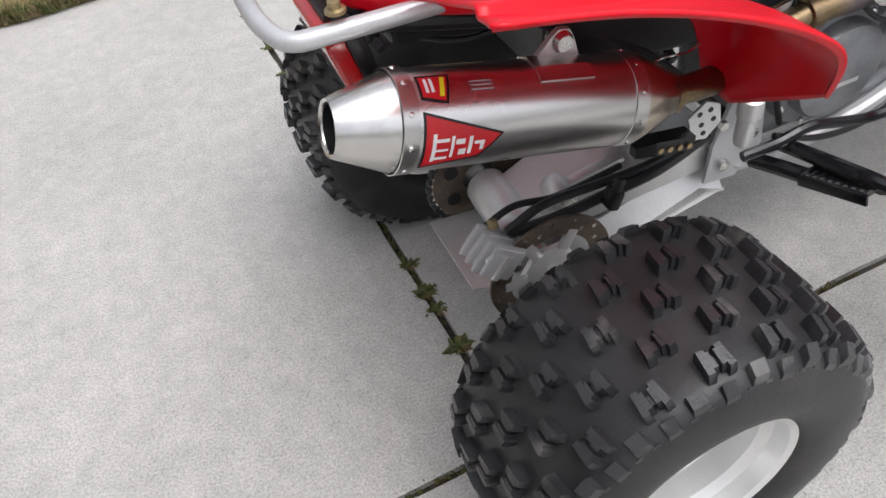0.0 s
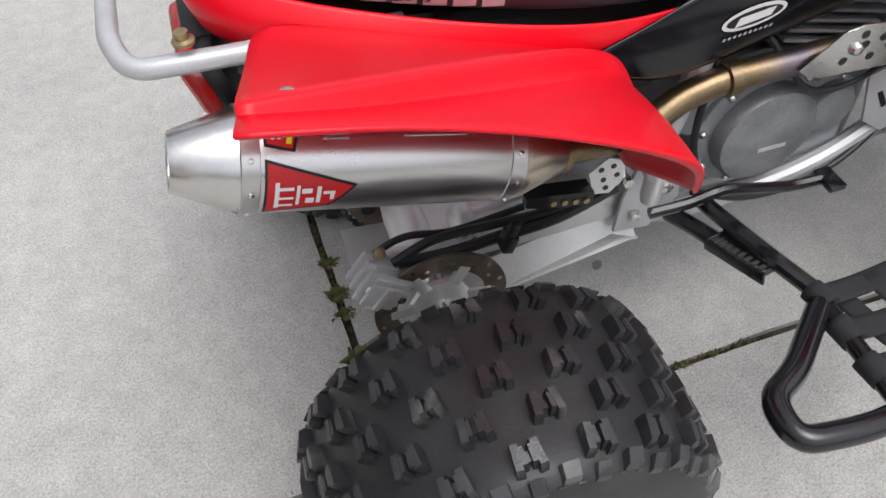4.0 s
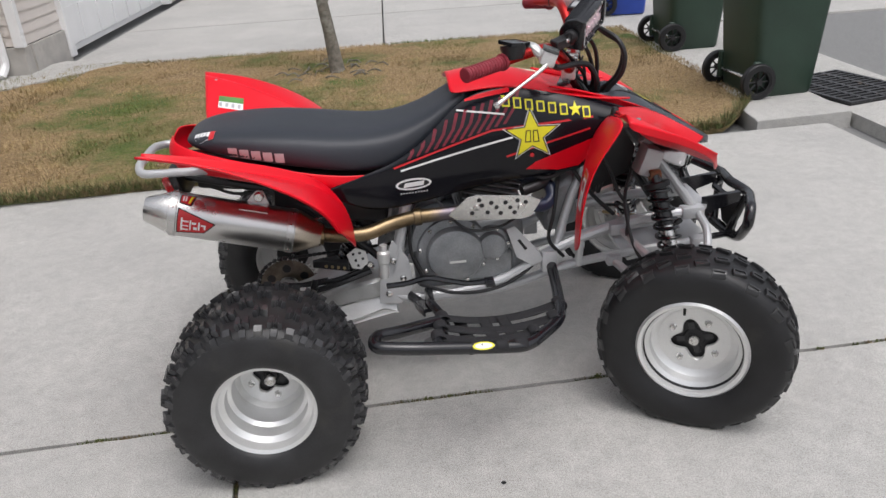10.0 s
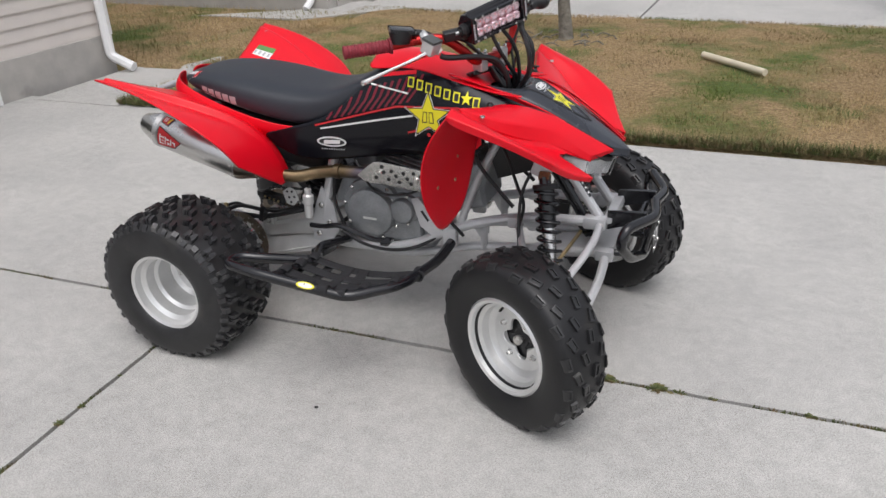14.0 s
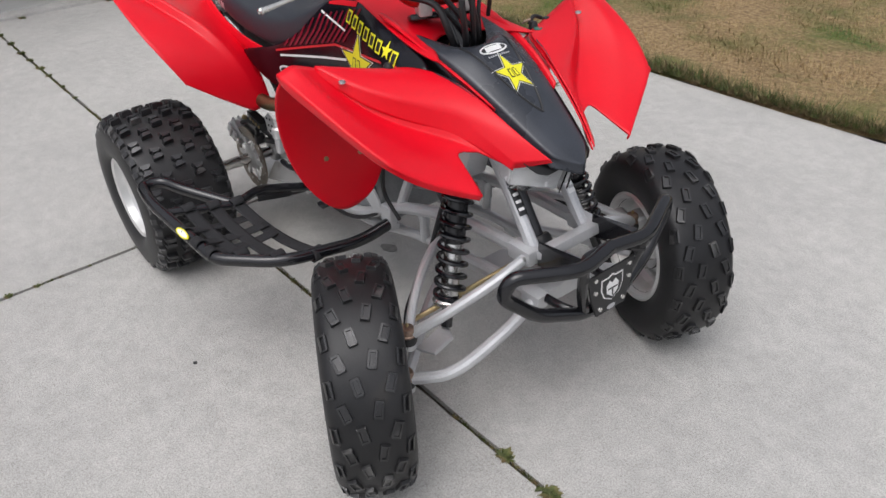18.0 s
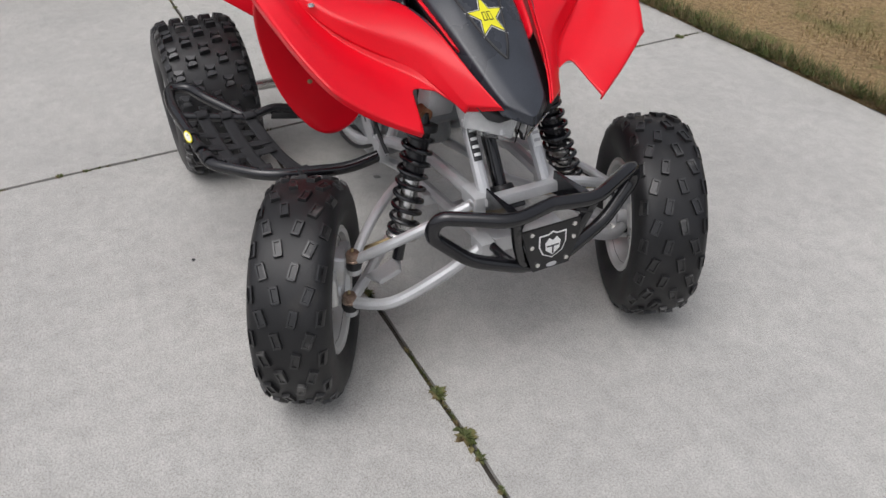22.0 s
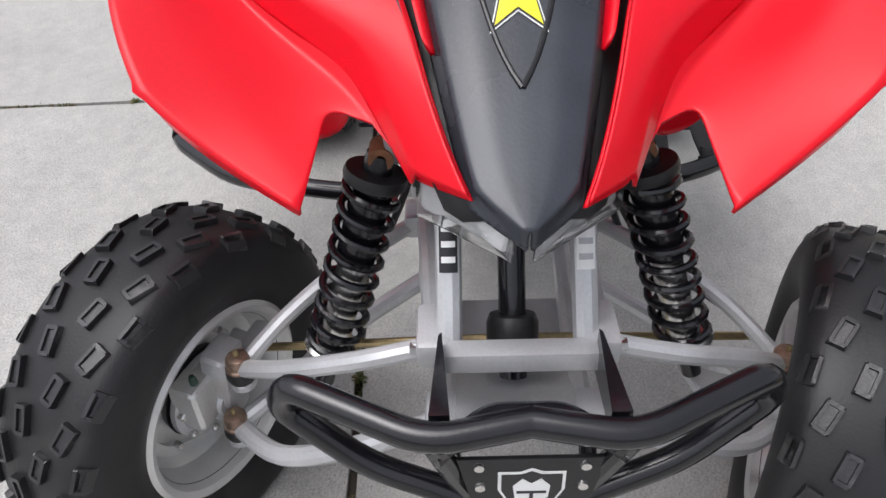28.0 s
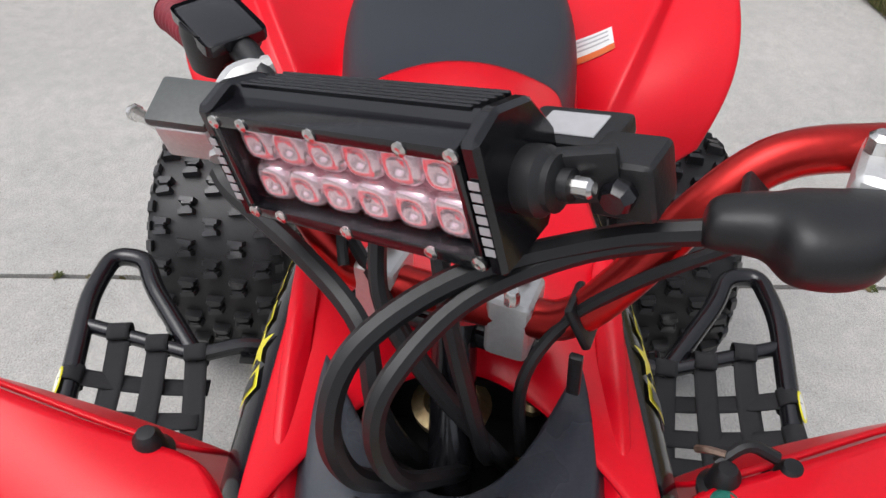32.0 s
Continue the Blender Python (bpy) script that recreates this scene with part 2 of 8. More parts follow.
CONCRETE = ground_mat("broom_finished_concrete", "concrete")
LAWN = ground_mat("patchy_winter_lawn", "lawn")
ASPHALT = ground_mat("worn_asphalt", "asphalt")
SIDING = mat("beige_vinyl_siding", (0.62, 0.57, 0.53), 0.55, vary=0.04, scale=3, fine=90, bump=0.05)
TRIM = mat("white_trim", (0.80, 0.80, 0.80), 0.45, vary=0.03, scale=3, fine=80, bump=0.03)
BLOCK = mat("painted_foundation_block", (0.42, 0.40, 0.37), 0.85, vary=0.12, scale=6, fine=150, bump=0.4, second=(0.25, 0.24, 0.22), wear=0.02)
BIN = mat("dark_green_bin_plastic", (0.022, 0.045, 0.030), 0.5, vary=0.15, scale=5, fine=120, bump=0.08)
BINBLUE = mat("blue_bin_plastic", (0.02, 0.06, 0.35), 0.45, vary=0.1, bump=0.05)
BARK = mat("grey_bark", (0.17, 0.155, 0.13), 0.9, vary=0.35, scale=20, fine=90, bump=0.8, second=(0.28, 0.28, 0.24), wear=0.08)
PVC = mat("weathered_pipe", (0.62, 0.55, 0.42), 0.6, vary=0.12, scale=8, fine=100, bump=0.1)
GREEN = mat("weed_leaf", (0.085, 0.105, 0.026), 0.7, vary=0.45, scale=40, fine=160, bump=0.2, second=(0.20, 0.145, 0.07), wear=0.18)
GRASS = mat("grass_blade", (0.36, 0.26, 0.135), 0.8, vary=0.5, scale=1.6, fine=14, bump=0.0, second=(0.11, 0.145, 0.028), wear=0.165)
DIRT = mat("joint_dirt", (0.045, 0.038, 0.03), 0.95, vary=0.4, scale=20, fine=160, bump=0.5)
GARAGE = mat("garage_floor", (0.40, 0.40, 0.385), 0.7, vary=0.12, scale=2, fine=120, bump=0.1, second=(0.16, 0.15, 0.14), wear=0.02)
ORANGE = mat("orange_plastic", (0.65, 0.13, 0.02), 0.5, vary=0.1, bump=0.05)
DRYWALL = mat("garage_wall", (0.35, 0.34, 0.32), 0.8, vary=0.08, bump=0.1)


# ---- mesh helpers ----
def smooth_path(pts, n=6, closed=False):
    p = [Vector(q) for q in pts]
    if n <= 1 or len(p) < 3:
        return p
    out, k = [], len(p)
    for i in range(k if closed else k - 1):
        a = p[(i - 1) % k] if closed or i > 0 else p[0] * 2 - p[1]
        b, c = p[i], p[(i + 1) % k]
        d = p[(i + 2) % k] if closed or i < k - 2 else p[-1] * 2 - p[-2]
        for j in range(n):
            t = j / n
            out.append(0.5 * ((2 * b) + (c - a) * t + (2 * a - 5 * b + 4 * c - d) * t * t + (3 * b - 3 * c + d - a) * t ** 3))
    if not closed:
        out.append(p[-1])
    return out


def bend(pts, r, n=5):
    """A path of straight runs whose corners are rounded by r."""
    p = [Vector(q) for q in pts]
    out = [p[0]]
    for a, b, c in zip(p, p[1:], p[2:]):
        u, v = (a - b), (c - b)
        k = min(r, u.length * 0.45, v.length * 0.45)
        s, e = b + u.normalized() * k, b + v.normalized() * k
        out += [s.lerp(b, t).lerp(b.lerp(e, t), t) for t in [i / n for i in range(n + 1)]]
    out.append(p[-1])
    return out


def tube_into(bm, pts, r, seg=10, closed=False, cap=True):
    p = [Vector(q) for q in pts]
    k = len(p)
    rad = list(r) if isinstance(r, (list, tuple)) else [r] * k
    if len(rad) != k:
        rad = list(np.interp(np.linspace(0, 1, k), np.linspace(0, 1, len(rad)), rad))
    tang = []
    for i in range(k):
        a = p[(i - 1) % k] if closed or i else p[i]
        b = p[(i + 1) % k] if closed or i < k - 1 else p[i]
        tang.append((b - a).normalized())
    ref = Vector((0, 0, 1)) if abs(tang[0].z) < 0.9 else Vector((1, 0, 0))
    u = tang[0].cross(ref).normalized()
    rings = []
    for i in range(k):
        u = (u - tang[i] * u.dot(tang[i])).normalized()
        v = tang[i].cross(u)
        rings.append([bm.verts.new(p[i] + float(rad[i]) * (u * math.cos(a) + v * math.sin(a))) for a in [2 * math.pi * j / seg for j in range(seg)]])
    for i in range(k if closed else k - 1):
        A, B = rings[i], rings[(i + 1) % k]
        for j in range(seg):
            bm.faces.new((A[j], A[(j + 1) % seg], B[(j + 1) % seg], B[j]))
    if cap and not closed:
        bm.faces.new(rings[0][::-1])
        bm.faces.new(rings[-1])
    return bm


def tube(pts, r, seg=10, n=6, closed=False):
    return tube_into(bmesh.new(), smooth_path(pts, n, closed), r, seg, closed)


def rod(a, b, r, seg=10):
    return tube_into(bmesh.new(), [a, b], r, seg)


def lathe_into(bm, profile, seg=32, m=Matrix(), close=False):
    """profile: (radius, along y) pairs, turned about y."""
    rings = []
    for r, y in profile:
        if r < 1e-5:
            rings.append([bm.verts.new(m @ Vector((0, y, 0)))])
        else:
            rings.append([bm.verts.new(m @ Vector((r * math.cos(a), y, r * math.sin(a)))) for a in [2 * math.pi * j / seg for j in range(seg)]])
    pairs = list(zip(rings, rings[1:])) + ([(rings[-1], rings[0])] if close else [])
    for A, B in pairs:
        for j in range(seg):
            k = (j + 1) % seg
            if len(A) == 1 and len(B) == 1:
                continue
            if len(A) == 1:
                bm.faces.new((A[0], B[k], B[j]))
            elif len(B) == 1:
                bm.faces.new((A[j], A[k], B[0]))
            else:
                bm.faces.new((A[j], A[k], B[k], B[j]))
    return bm


def lathe(profile, seg=32, m=Matrix(), close=False):
    return lathe_into(bmesh.new(), profile, seg, m, close)


def along(a, b):
    """A frame whose y axis runs from a to b, at a."""
    d = (Vector(b) - Vector(a))
    return Matrix.Translation(a) @ d.to_track_quat("Y", "Z").to_matrix().to_4x4()


def box_into(bm, m, size, bevel=0.004, seg=2):
    """A bevelled block of the full size, at the pose m."""
    made = bmesh.ops.create_cube(bm, size=1.0, matrix=m @ Matrix.Diagonal((*size, 1)))
    if bevel:
        edges = list({e for v in made["verts"] for e in v.link_edges})
        bmesh.ops.bevel(bm, geom=edges, offset=bevel, segments=seg, profile=0.6, affect="EDGES")
    return bm


def box(m, size, bevel=0.004, seg=2):
    if not isinstance(m, Matrix):
        m = Matrix.Translation(m)
    return box_into(bmesh.new(), m, size, bevel, seg)


def plate_into(bm, outline, thick, m=Matrix(), bevel=0.0):
    """A flat outline in the x-y plane of m, thick along its z."""
    lo = [bm.verts.new(m @ Vector((x, y, 0))) for x, y in outline]
    hi = [bm.verts.new(m @ Vector((x, y, thick))) for x, y in outline]
    k = len(outline)
    bm.faces.new(lo[::-1])
    top = bm.faces.new(hi)
    for j in range(k):
        bm.faces.new((lo[j], lo[(j + 1) % k], hi[(j + 1) % k], hi[j]))
    if bevel:
        bmesh.ops.bevel(bm, geom=list(top.edges), offset=bevel, segments=2, affect="EDGES")
    return bm


def plate(outline, thick, m=Matrix(), bevel=0.0):
    return plate_into(bmesh.new(), outline, thick, m, bevel)


def loft(rings, closed_ring=True, caps=True):
    bm = bmesh.new()
    R = [[bm.verts.new(Vector(p)) for p in ring] for ring in rings]
    k = len(R[0])
    for A, B in zip(R, R[1:]):
        for j in range(k if closed_ring else k - 1):
            bm.faces.new((A[j], A[(j + 1) % k], B[(j + 1) % k], B[j]))
    if caps and closed_ring:
        bm.faces.new(R[0][::-1])
        bm.faces.new(R[-1])
    return bm


def part(name, bm, material, parent=None, label="", smooth=True, angle=35, weld=False):
    if weld:
        bmesh.ops.remove_doubles(bm, verts=bm.verts, dist=1e-5)
    bmesh.ops.recalc_face_normals(bm, faces=bm.faces)
    me = bpy.data.meshes.new(name)
    bm.to_mesh(me)
    bm.free()
    if smooth:
        me.shade_smooth()
        me.set_sharp_from_angle(angle=radians(angle))
    me.materials.append(material)
    ob = new(name, me)
    ob.parent = parent
    if label:
        ob["label"] = label
    return ob


def panel(name, rows, material, parent, thick=0.004, level=3, label="", crease=(), sharp=()):
    """A moulded sheet: a small grid of control points, thickened and rounded."""
    bm = bmesh.new()
    vl = bm.verts.layers.float.new("crease_vert")
    cl = bm.edges.layers.float.new("crease_edge")
    V = [[bm.verts.new(Vector(p)) for p in row] for row in rows]
    for A, B in zip(V, V[1:]):
        for j in range(len(A) - 1):
            bm.faces.new((A[j], A[j + 1], B[j + 1], B[j]))
    for i, weight in crease:
        for a, b in zip(V[i], V[i][1:]):
            e = bm.edges.get((a, b))
            if e:
                e[cl] = weight
    for i, j in sharp:
        V[i][j][vl] = 1.0
    ob = part(name, bm, material, parent, label)
    ob.data.set_sharp_from_angle(angle=radians(180))
    s = ob.modifiers.new("round", "SUBSURF")
    s.levels = s.render_levels = level
    t = ob.modifiers.new("thick", "SOLIDIFY")
    t.thickness, t.offset = thick, 0
    return ob


def thing(name, label, category, group="", kind="", at=(0, 0, 0)):
    ob = new(name)
    ob.empty_display_size = 0.1
    ob.location = at
    return tagged(ob, label, category, group, kind)


def mir(rows):
    return [[(x, -y, z) for x, y, z in row] for row in rows]


# ---- the setting ----
SEAM = 0.0535                                  # the slabs lie at this slope to the vehicle
L0, C0 = -0.327, -0.150                        # long joint: y = L0 + SEAM x; cross joint: x = C0 - SEAM y


def slab_point(u, v):
    """u along the long joint from the crossing, v across it."""
    k = 1 / math.hypot(1, SEAM)
    ox = C0 - SEAM * L0
    return Vector((ox + (u - SEAM * v) * k, L0 + SEAM * ox + (SEAM * u + v) * k, 0))


ground = part("ground", plate([(-400, -400), (400, -400), (400, 400), (-400, 400)], 0.1, pose(0, 0, -0.2)), ASPHALT, smooth=False)
tagged(ground, "worn grey asphalt ground around the lots", "ground", kind="structure")

driveway = thing("pavement", "light grey broom-finished concrete driveway slabs with weedy joints", "driveway", kind="structure")
US = [-3.615, 0.0, 3.42]
VS = [-6.4, 0.0, 2.36]
GAP = 0.0085
rnd = random.Random(4)
for i in range(2):
    for j in range(2):
        u0, u1, v0, v1 = US[i] + GAP, US[i + 1] - GAP, VS[j] + GAP, VS[j + 1] - GAP
        edge = []
        for (a, b), (c, d) in (((u0, v0), (u1, v0)), ((u1, v0), (u1, v1)), ((u1, v1), (u0, v1)), ((u0, v1), (u0, v0))):
            n = max(4, int(math.hypot(c - a, d - b) / 0.06))
            for k in range(n):
                t = k / n
                w = 0.0022 if 0 < k else 0.0
                p = slab_point(a + (c - a) * t + rnd.uniform(-w, w), b + (d - b) * t + rnd.uniform(-w, w))
                edge.append((p.x, p.y))
        part("slab", plate(edge, 0.1, pose(0, 0, -0.1 - 0.0004 * ((i + j) % 2)), bevel=0.003), CONCRETE, driveway)
part("joint_dirt", plate([slab_point(u, v)[:2] for u, v in ((-3.64, -6.3), (3.40, -6.3), (3.40, 2.34), (-3.64, 2.34))], 0.05, pose(0, 0, -0.066)), DIRT, driveway, "dark soil in the joints", smooth=False)

# lawn between the two drives
lawn = thing("lawn", "patchy tan and green winter lawn between two driveways", "lawn", kind="structure")


def bumpy(name, x0, x1, edge0, edge1, material, parent, z=0.0, step=0.12, rough=0.02):
    bm = bmesh.new()
    nx = max(2, int((x1 - x0) / step))
    rows = []
    for i in range(nx + 1):
        x = x0 + (x1 - x0) * i / nx
        a, b = edge0(x), edge1(x)
        ny = 34
        rows.append([bm.verts.new((x, a + (b - a) * j / ny, z + rough * noise.noise((x * 2.5, (a + (b - a) * j / ny) * 2.5, 0)) - (0.045 if j in (0, ny) or i in (0, nx) else 0))) for j in range(ny + 1)])
    for A, B in zip(rows, rows[1:]):
        for j in range(len(A) - 1):
            bm.faces.new((A[j], A[j + 1], B[j + 1], B[j]))
    return part(name, bm, material, parent)


def lawn_near(x):
    return 2.05 + 0.075 * x + 0.02 * noise.noise((x * 3, 0, 0)) + max(0.0, x - 2.45) ** 1.3 * 1.5 if x > -2.75 else 2.9


def lawn_far(x):
    return 6.05 + 0.05 * noise.noise((x * 1.5, 7, 0)) if x > -3.0 else 5.62


bumpy("turf", -2.75, 2.98, lawn_near, lawn_far, LAWN, lawn, 0.025)
bumpy("turf", -9.0, -2.75, lambda x: 2.78, lambda x: 5.66, LAWN, lawn, 0.02, 0.3)


def blades(name, count, pick, h, material, parent, seed, label=""):
    r = random.Random(seed)
    vs, fs = [], []
    for _ in range(count):
        x, y = pick(r)
        z = 0.01
        a, lean = r.uniform(0, 6.283), r.uniform(0.2, 1.1)
        hh, w = h * r.uniform(0.4, 1.4), r.uniform(0.002, 0.005)
        dx, dy = math.cos(a), math.sin(a)
        k = len(vs)
        vs += [(x - dy * w, y + dx * w, z), (x + dy * w, y - dx * w, z), (x + dx * hh * lean, y + dy * hh * lean, z + hh)]
        fs.append((k, k + 1, k + 2))
    me = bpy.data.meshes.new(name)
    me.from_pydata(vs, [], fs)
    me.materials.append(material)
    ob = new(name, me)
    ob.parent = parent
    ob["kind"] = "stuff"
    if label:
        ob["label"] = label
    return ob


def pick_lawn(r):
    while True:
        x = r.uniform(-2.9, 2.95)
        y = r.uniform(lawn_near(x), lawn_far(x))
        if r.random() < (1.0 if y < 3.4 else 0.75):
            return x, y


blades("grass", 95000, pick_lawn, 0.032, GRASS, lawn, 1, "short dry and green grass blades")
blades("grass", 9000, lambda r: (r.uniform(-8, -2.9), r.uniform(2.85, 5.6)), 0.06, GRASS, lawn, 2)


def edge_grass(r):
    x = r.uniform(-2.7, 2.95)
    return x, lawn_near(x) + abs(r.gauss(0, 0.05)) - 0.02


blades("grass", 9000, edge_grass, 0.06, GREEN, lawn, 3, "greener grass along the slab edge")

# neighbour's drive, walks and street
far_drive = thing("pavement", "pale concrete neighbouring driveway beyond the lawn", "driveway", kind="structure")
for k, (x0, x1, y0, y1) in enumerate([(-3.05, 0.35, 6.03, 8.42), (-3.05, 0.35, 8.44, 12.5), (0.37, 8.0, 6.03, 8.42), (0.37, 8.0, 8.44, 12.5)]):
    part("slab", plate([(x0, y0), (x1, y0), (x1, y1), (x0, y1)], 0.1, pose(0, 0, -0.1), bevel=0.004), CONCRETE, far_drive)
part("slab", plate([(2.74, 2.30), (3.40, 2.36), (3.36, 6.0), (2.90, 6.0), (2.85, 3.6)], 0.12, pose(0, 0, -0.106), bevel=0.004), CONCRETE, far_drive, "concrete apron under the bins")
part("gutter", plate([(3.42, 2.55), (3.50, 0.0), (3.62, -6.6), (4.3, -6.6), (4.12, 6.0), (3.37, 6.0)], 0.1, pose(0, 0, -0.108), bevel=0.006), CONCRETE, far_drive, "concrete gutter strip")
road = part("road", plate([(3.9, -60), (60, -60), (60, 60), (3.9, 60)], 0.08, pose(0, 0, -0.10), bevel=0), ASPHALT, None, smooth=False)
tagged(road, "worn pale grey asphalt street beside the gutter", "road", kind="structure")
part("slab", plate([(-3.5, 1.75), (-2.68, 1.80), (-2.62, 2.35), (-2.9, 3.4), (-3.5, 3.3)], 0.1, pose(0, 0, -0.094), bevel=0.004), CONCRETE, far_drive, "short concrete walk by the house")
part("slab", plate([(-4.6, 5.05), (-3.2, 5.1), (-2.35, 6.0), (-3.1, 6.4), (-3.6, 5.6)], 0.1, pose(0, 0, -0.07), bevel=0.004), CONCRETE, far_drive, "cracked concrete walk by the neighbouring house")


def siding_wall(name, a, b, z0, z1, parent, out):
    """Lapped boards from a to b, each its own piece, facing out."""
    a, b = Vector((*a, 0)), Vector((*b, 0))
    d = (b - a).normalized()
    n = Vector((*out, 0))
    length = (b - a).length
    h = 0.105
    k = int((z1 - z0) / h)
    bm = bmesh.new()
    prof = [(0.0, 0.0), (0.016, 0.0), (0.016, 0.012), (0.003, h), (0.0, h)]
    ring = [[bm.verts.new(n * px + Vector((0, 0, pz)) + d * s) for px, pz in prof] for s in (0, length)]
    for j in range(len(prof)):
        q = (j + 1) % len(prof)
        bm.faces.new((ring[0][j], ring[0][q], ring[1][q], ring[1][j]))
    bm.faces.new(ring[0][::-1]), bm.faces.new(ring[1])
    first = part("board", bm, SIDING, parent, smooth=False)
    first.location = a + Vector((0, 0, z0))
    for i in range(1, k):
        o = first.copy()
        scene.collection.objects.link(o)
        o.location = a + Vector((0, 0, z0 + h * i))
    return first


def wall_block(name, x0, x1, y0, y1, z0, z1, material, parent, label=""):
    return part(name, box(((x0 + x1) / 2, (y0 + y1) / 2, (z0 + z1) / 2), (x1 - x0, y1 - y0, z1 - z0), 0.004, 1), material, parent, label, smooth=False)


def downspout(parent, x, y, top, kick):
    path = bend([(x, y, top), (x, y, 0.14), (x + kick[0], y + kick[1], 0.05)], 0.05)
    part("downspout", tube_into(bmesh.new(), path, 0.042, 8), TRIM, parent, "white metal downspout")


# own house with the open garage
own = thing("house", "beige vinyl-sided house with an open garage and white trim", "house", kind="structure")
WX = -3.62
wall_block("wall_east", WX - 0.16, WX - 0.02, 1.52, 2.74, 0.30, 3.2, DRYWALL, own)
wall_block("foundation", WX - 0.18, WX, 1.54, 2.76, -0.05, 0.31, BLOCK, own, "painted concrete block foundation")
siding_wall("siding", (WX - 0.02, 1.56), (WX - 0.02, 2.74), 0.31, 3.1, own, (1, 0))
wall_block("trim", WX - 0.18, WX + 0.03, 1.36, 1.56, 0.0, 3.2, TRIM, own, "white door jamb")
wall_block("trim", WX - 0.05, WX + 0.015, 2.70, 2.78, 0.30, 3.2, TRIM, own, "white corner post")
wall_block("wall_north", -9.0, WX - 0.16, 2.62, 2.74, -0.05, 3.2, DRYWALL, own)
siding_wall("siding", (-9.0, 2.74), (WX, 2.74), 0.31, 3.1, own, (0, 1))
downspout(own, WX + 0.06, 2.66, 3.0, (0.22, 0.02))
wall_block("garage_floor", -9.0, WX - 0.17, -4.2, 2.62, -0.05, 0.03, GARAGE, own, "grey garage floor slab")
wall_block("garage_wall", -9.1, -9.0, -4.3, 2.62, -0.05, 3.2, DRYWALL, own)
wall_block("garage_wall", -9.0, WX, -4.3, -4.2, -0.05, 3.2, DRYWALL, own)
wall_block("sill", WX - 0.36, WX - 0.03, -3.9, 1.38, -0.05, 0.022, CONCRETE, own, "worn pale garage sill")
part("floor_joint", plate([(WX - 0.40, L0 + SEAM * (WX - 0.40) - 0.006), (-5.9, L0 - SEAM * 5.9 - 0.006), (-5.9, L0 - SEAM * 5.9 + 0.006), (WX - 0.40, L0 + SEAM * (WX - 0.40) + 0.006)], 0.0022, pose(0, 0, 0.030)), DIRT, own, "dark crack in the garage floor", smooth=False)
wall_block("wall_east", WX - 0.16, WX, -6.5, -3.9, -0.05, 3.2, SIDING, own)
wall_block("lintel", WX - 0.16, WX + 0.02, -3.9, 1.40, 2.25, 3.2, TRIM, own)
wall_block("roof", -9.3, WX + 0.35, -6.6, 3.05, 3.2, 3.35, TRIM, own, "white soffit")

# neighbour's house
nb = thing("house", "neighbouring beige vinyl-sided house with a white garage door", "house", kind="structure")
wall_block("foundation", -9.5, -3.22, 5.74, 5.92, -0.05, 0.30, BLOCK, nb, "concrete block foundation")
wall_block("foundation", -3.40, -3.20, 5.92, 6.86, -0.05, 0.30, BLOCK, nb)
wall_block("wall_south", -9.5, -3.24, 5.78, 5.92, 0.30, 3.4, DRYWALL, nb)
siding_wall("siding", (-9.5, 5.775), (-3.24, 5.775), 0.31, 3.3, nb, (0, -1))
wall_block("wall_east", -3.40, -3.24, 5.92, 6.80, 0.30, 3.4, DRYWALL, nb)
siding_wall("siding", (-3.24, 5.80), (-3.24, 6.80), 0.31, 3.3, nb, (1, 0))
wall_block("trim", -3.30, -3.20, 5.72, 5.80, 0.30, 3.4, TRIM, nb, "white corner post")
wall_block("trim", -3.40, -3.17, 6.80, 6.94, 0.0, 3.4, TRIM, nb, "white door jamb")
downspout(nb, -3.42, 5.70, 3.2, (-0.02, -0.12))
wall_block("trim", -3.40, -3.17, 11.3, 11.45, 0.0, 3.4, TRIM, nb)
wall_block("wall_east", -3.40, -3.20, 11.45, 16.0, 0.0, 3.4, SIDING, nb)
wall_block("lintel", -3.40, -3.18, 6.94, 11.3, 2.2, 3.4, TRIM, nb)
wall_block("garage_door", -3.36, -3.30, 6.94, 11.3, 0.0, 2.2, TRIM, nb, "white raised-panel garage door")
for r in range(4):
    for c in range(7):
        wall_block("door_panel", -3.30, -3.285, 7.02 + c * 0.61, 7.55 + c * 0.61, 0.07 + r * 0.54, 0.50 + r * 0.54, TRIM, nb)
wall_block("roof", -9.8, -2.9, 5.4, 16.3, 3.4, 3.55, TRIM, nb)


# ---- the quad ----
atv = thing("quad_bike", "red and black sport quad bike parked on the driveway", "quad bike")
atv.matrix_basis = Matrix.Translation((1.2, 0, 0)) @ Matrix.Rotation(radians(1.5), 4, "Z") @ Matrix.Translation((-1.2, 0, 0))


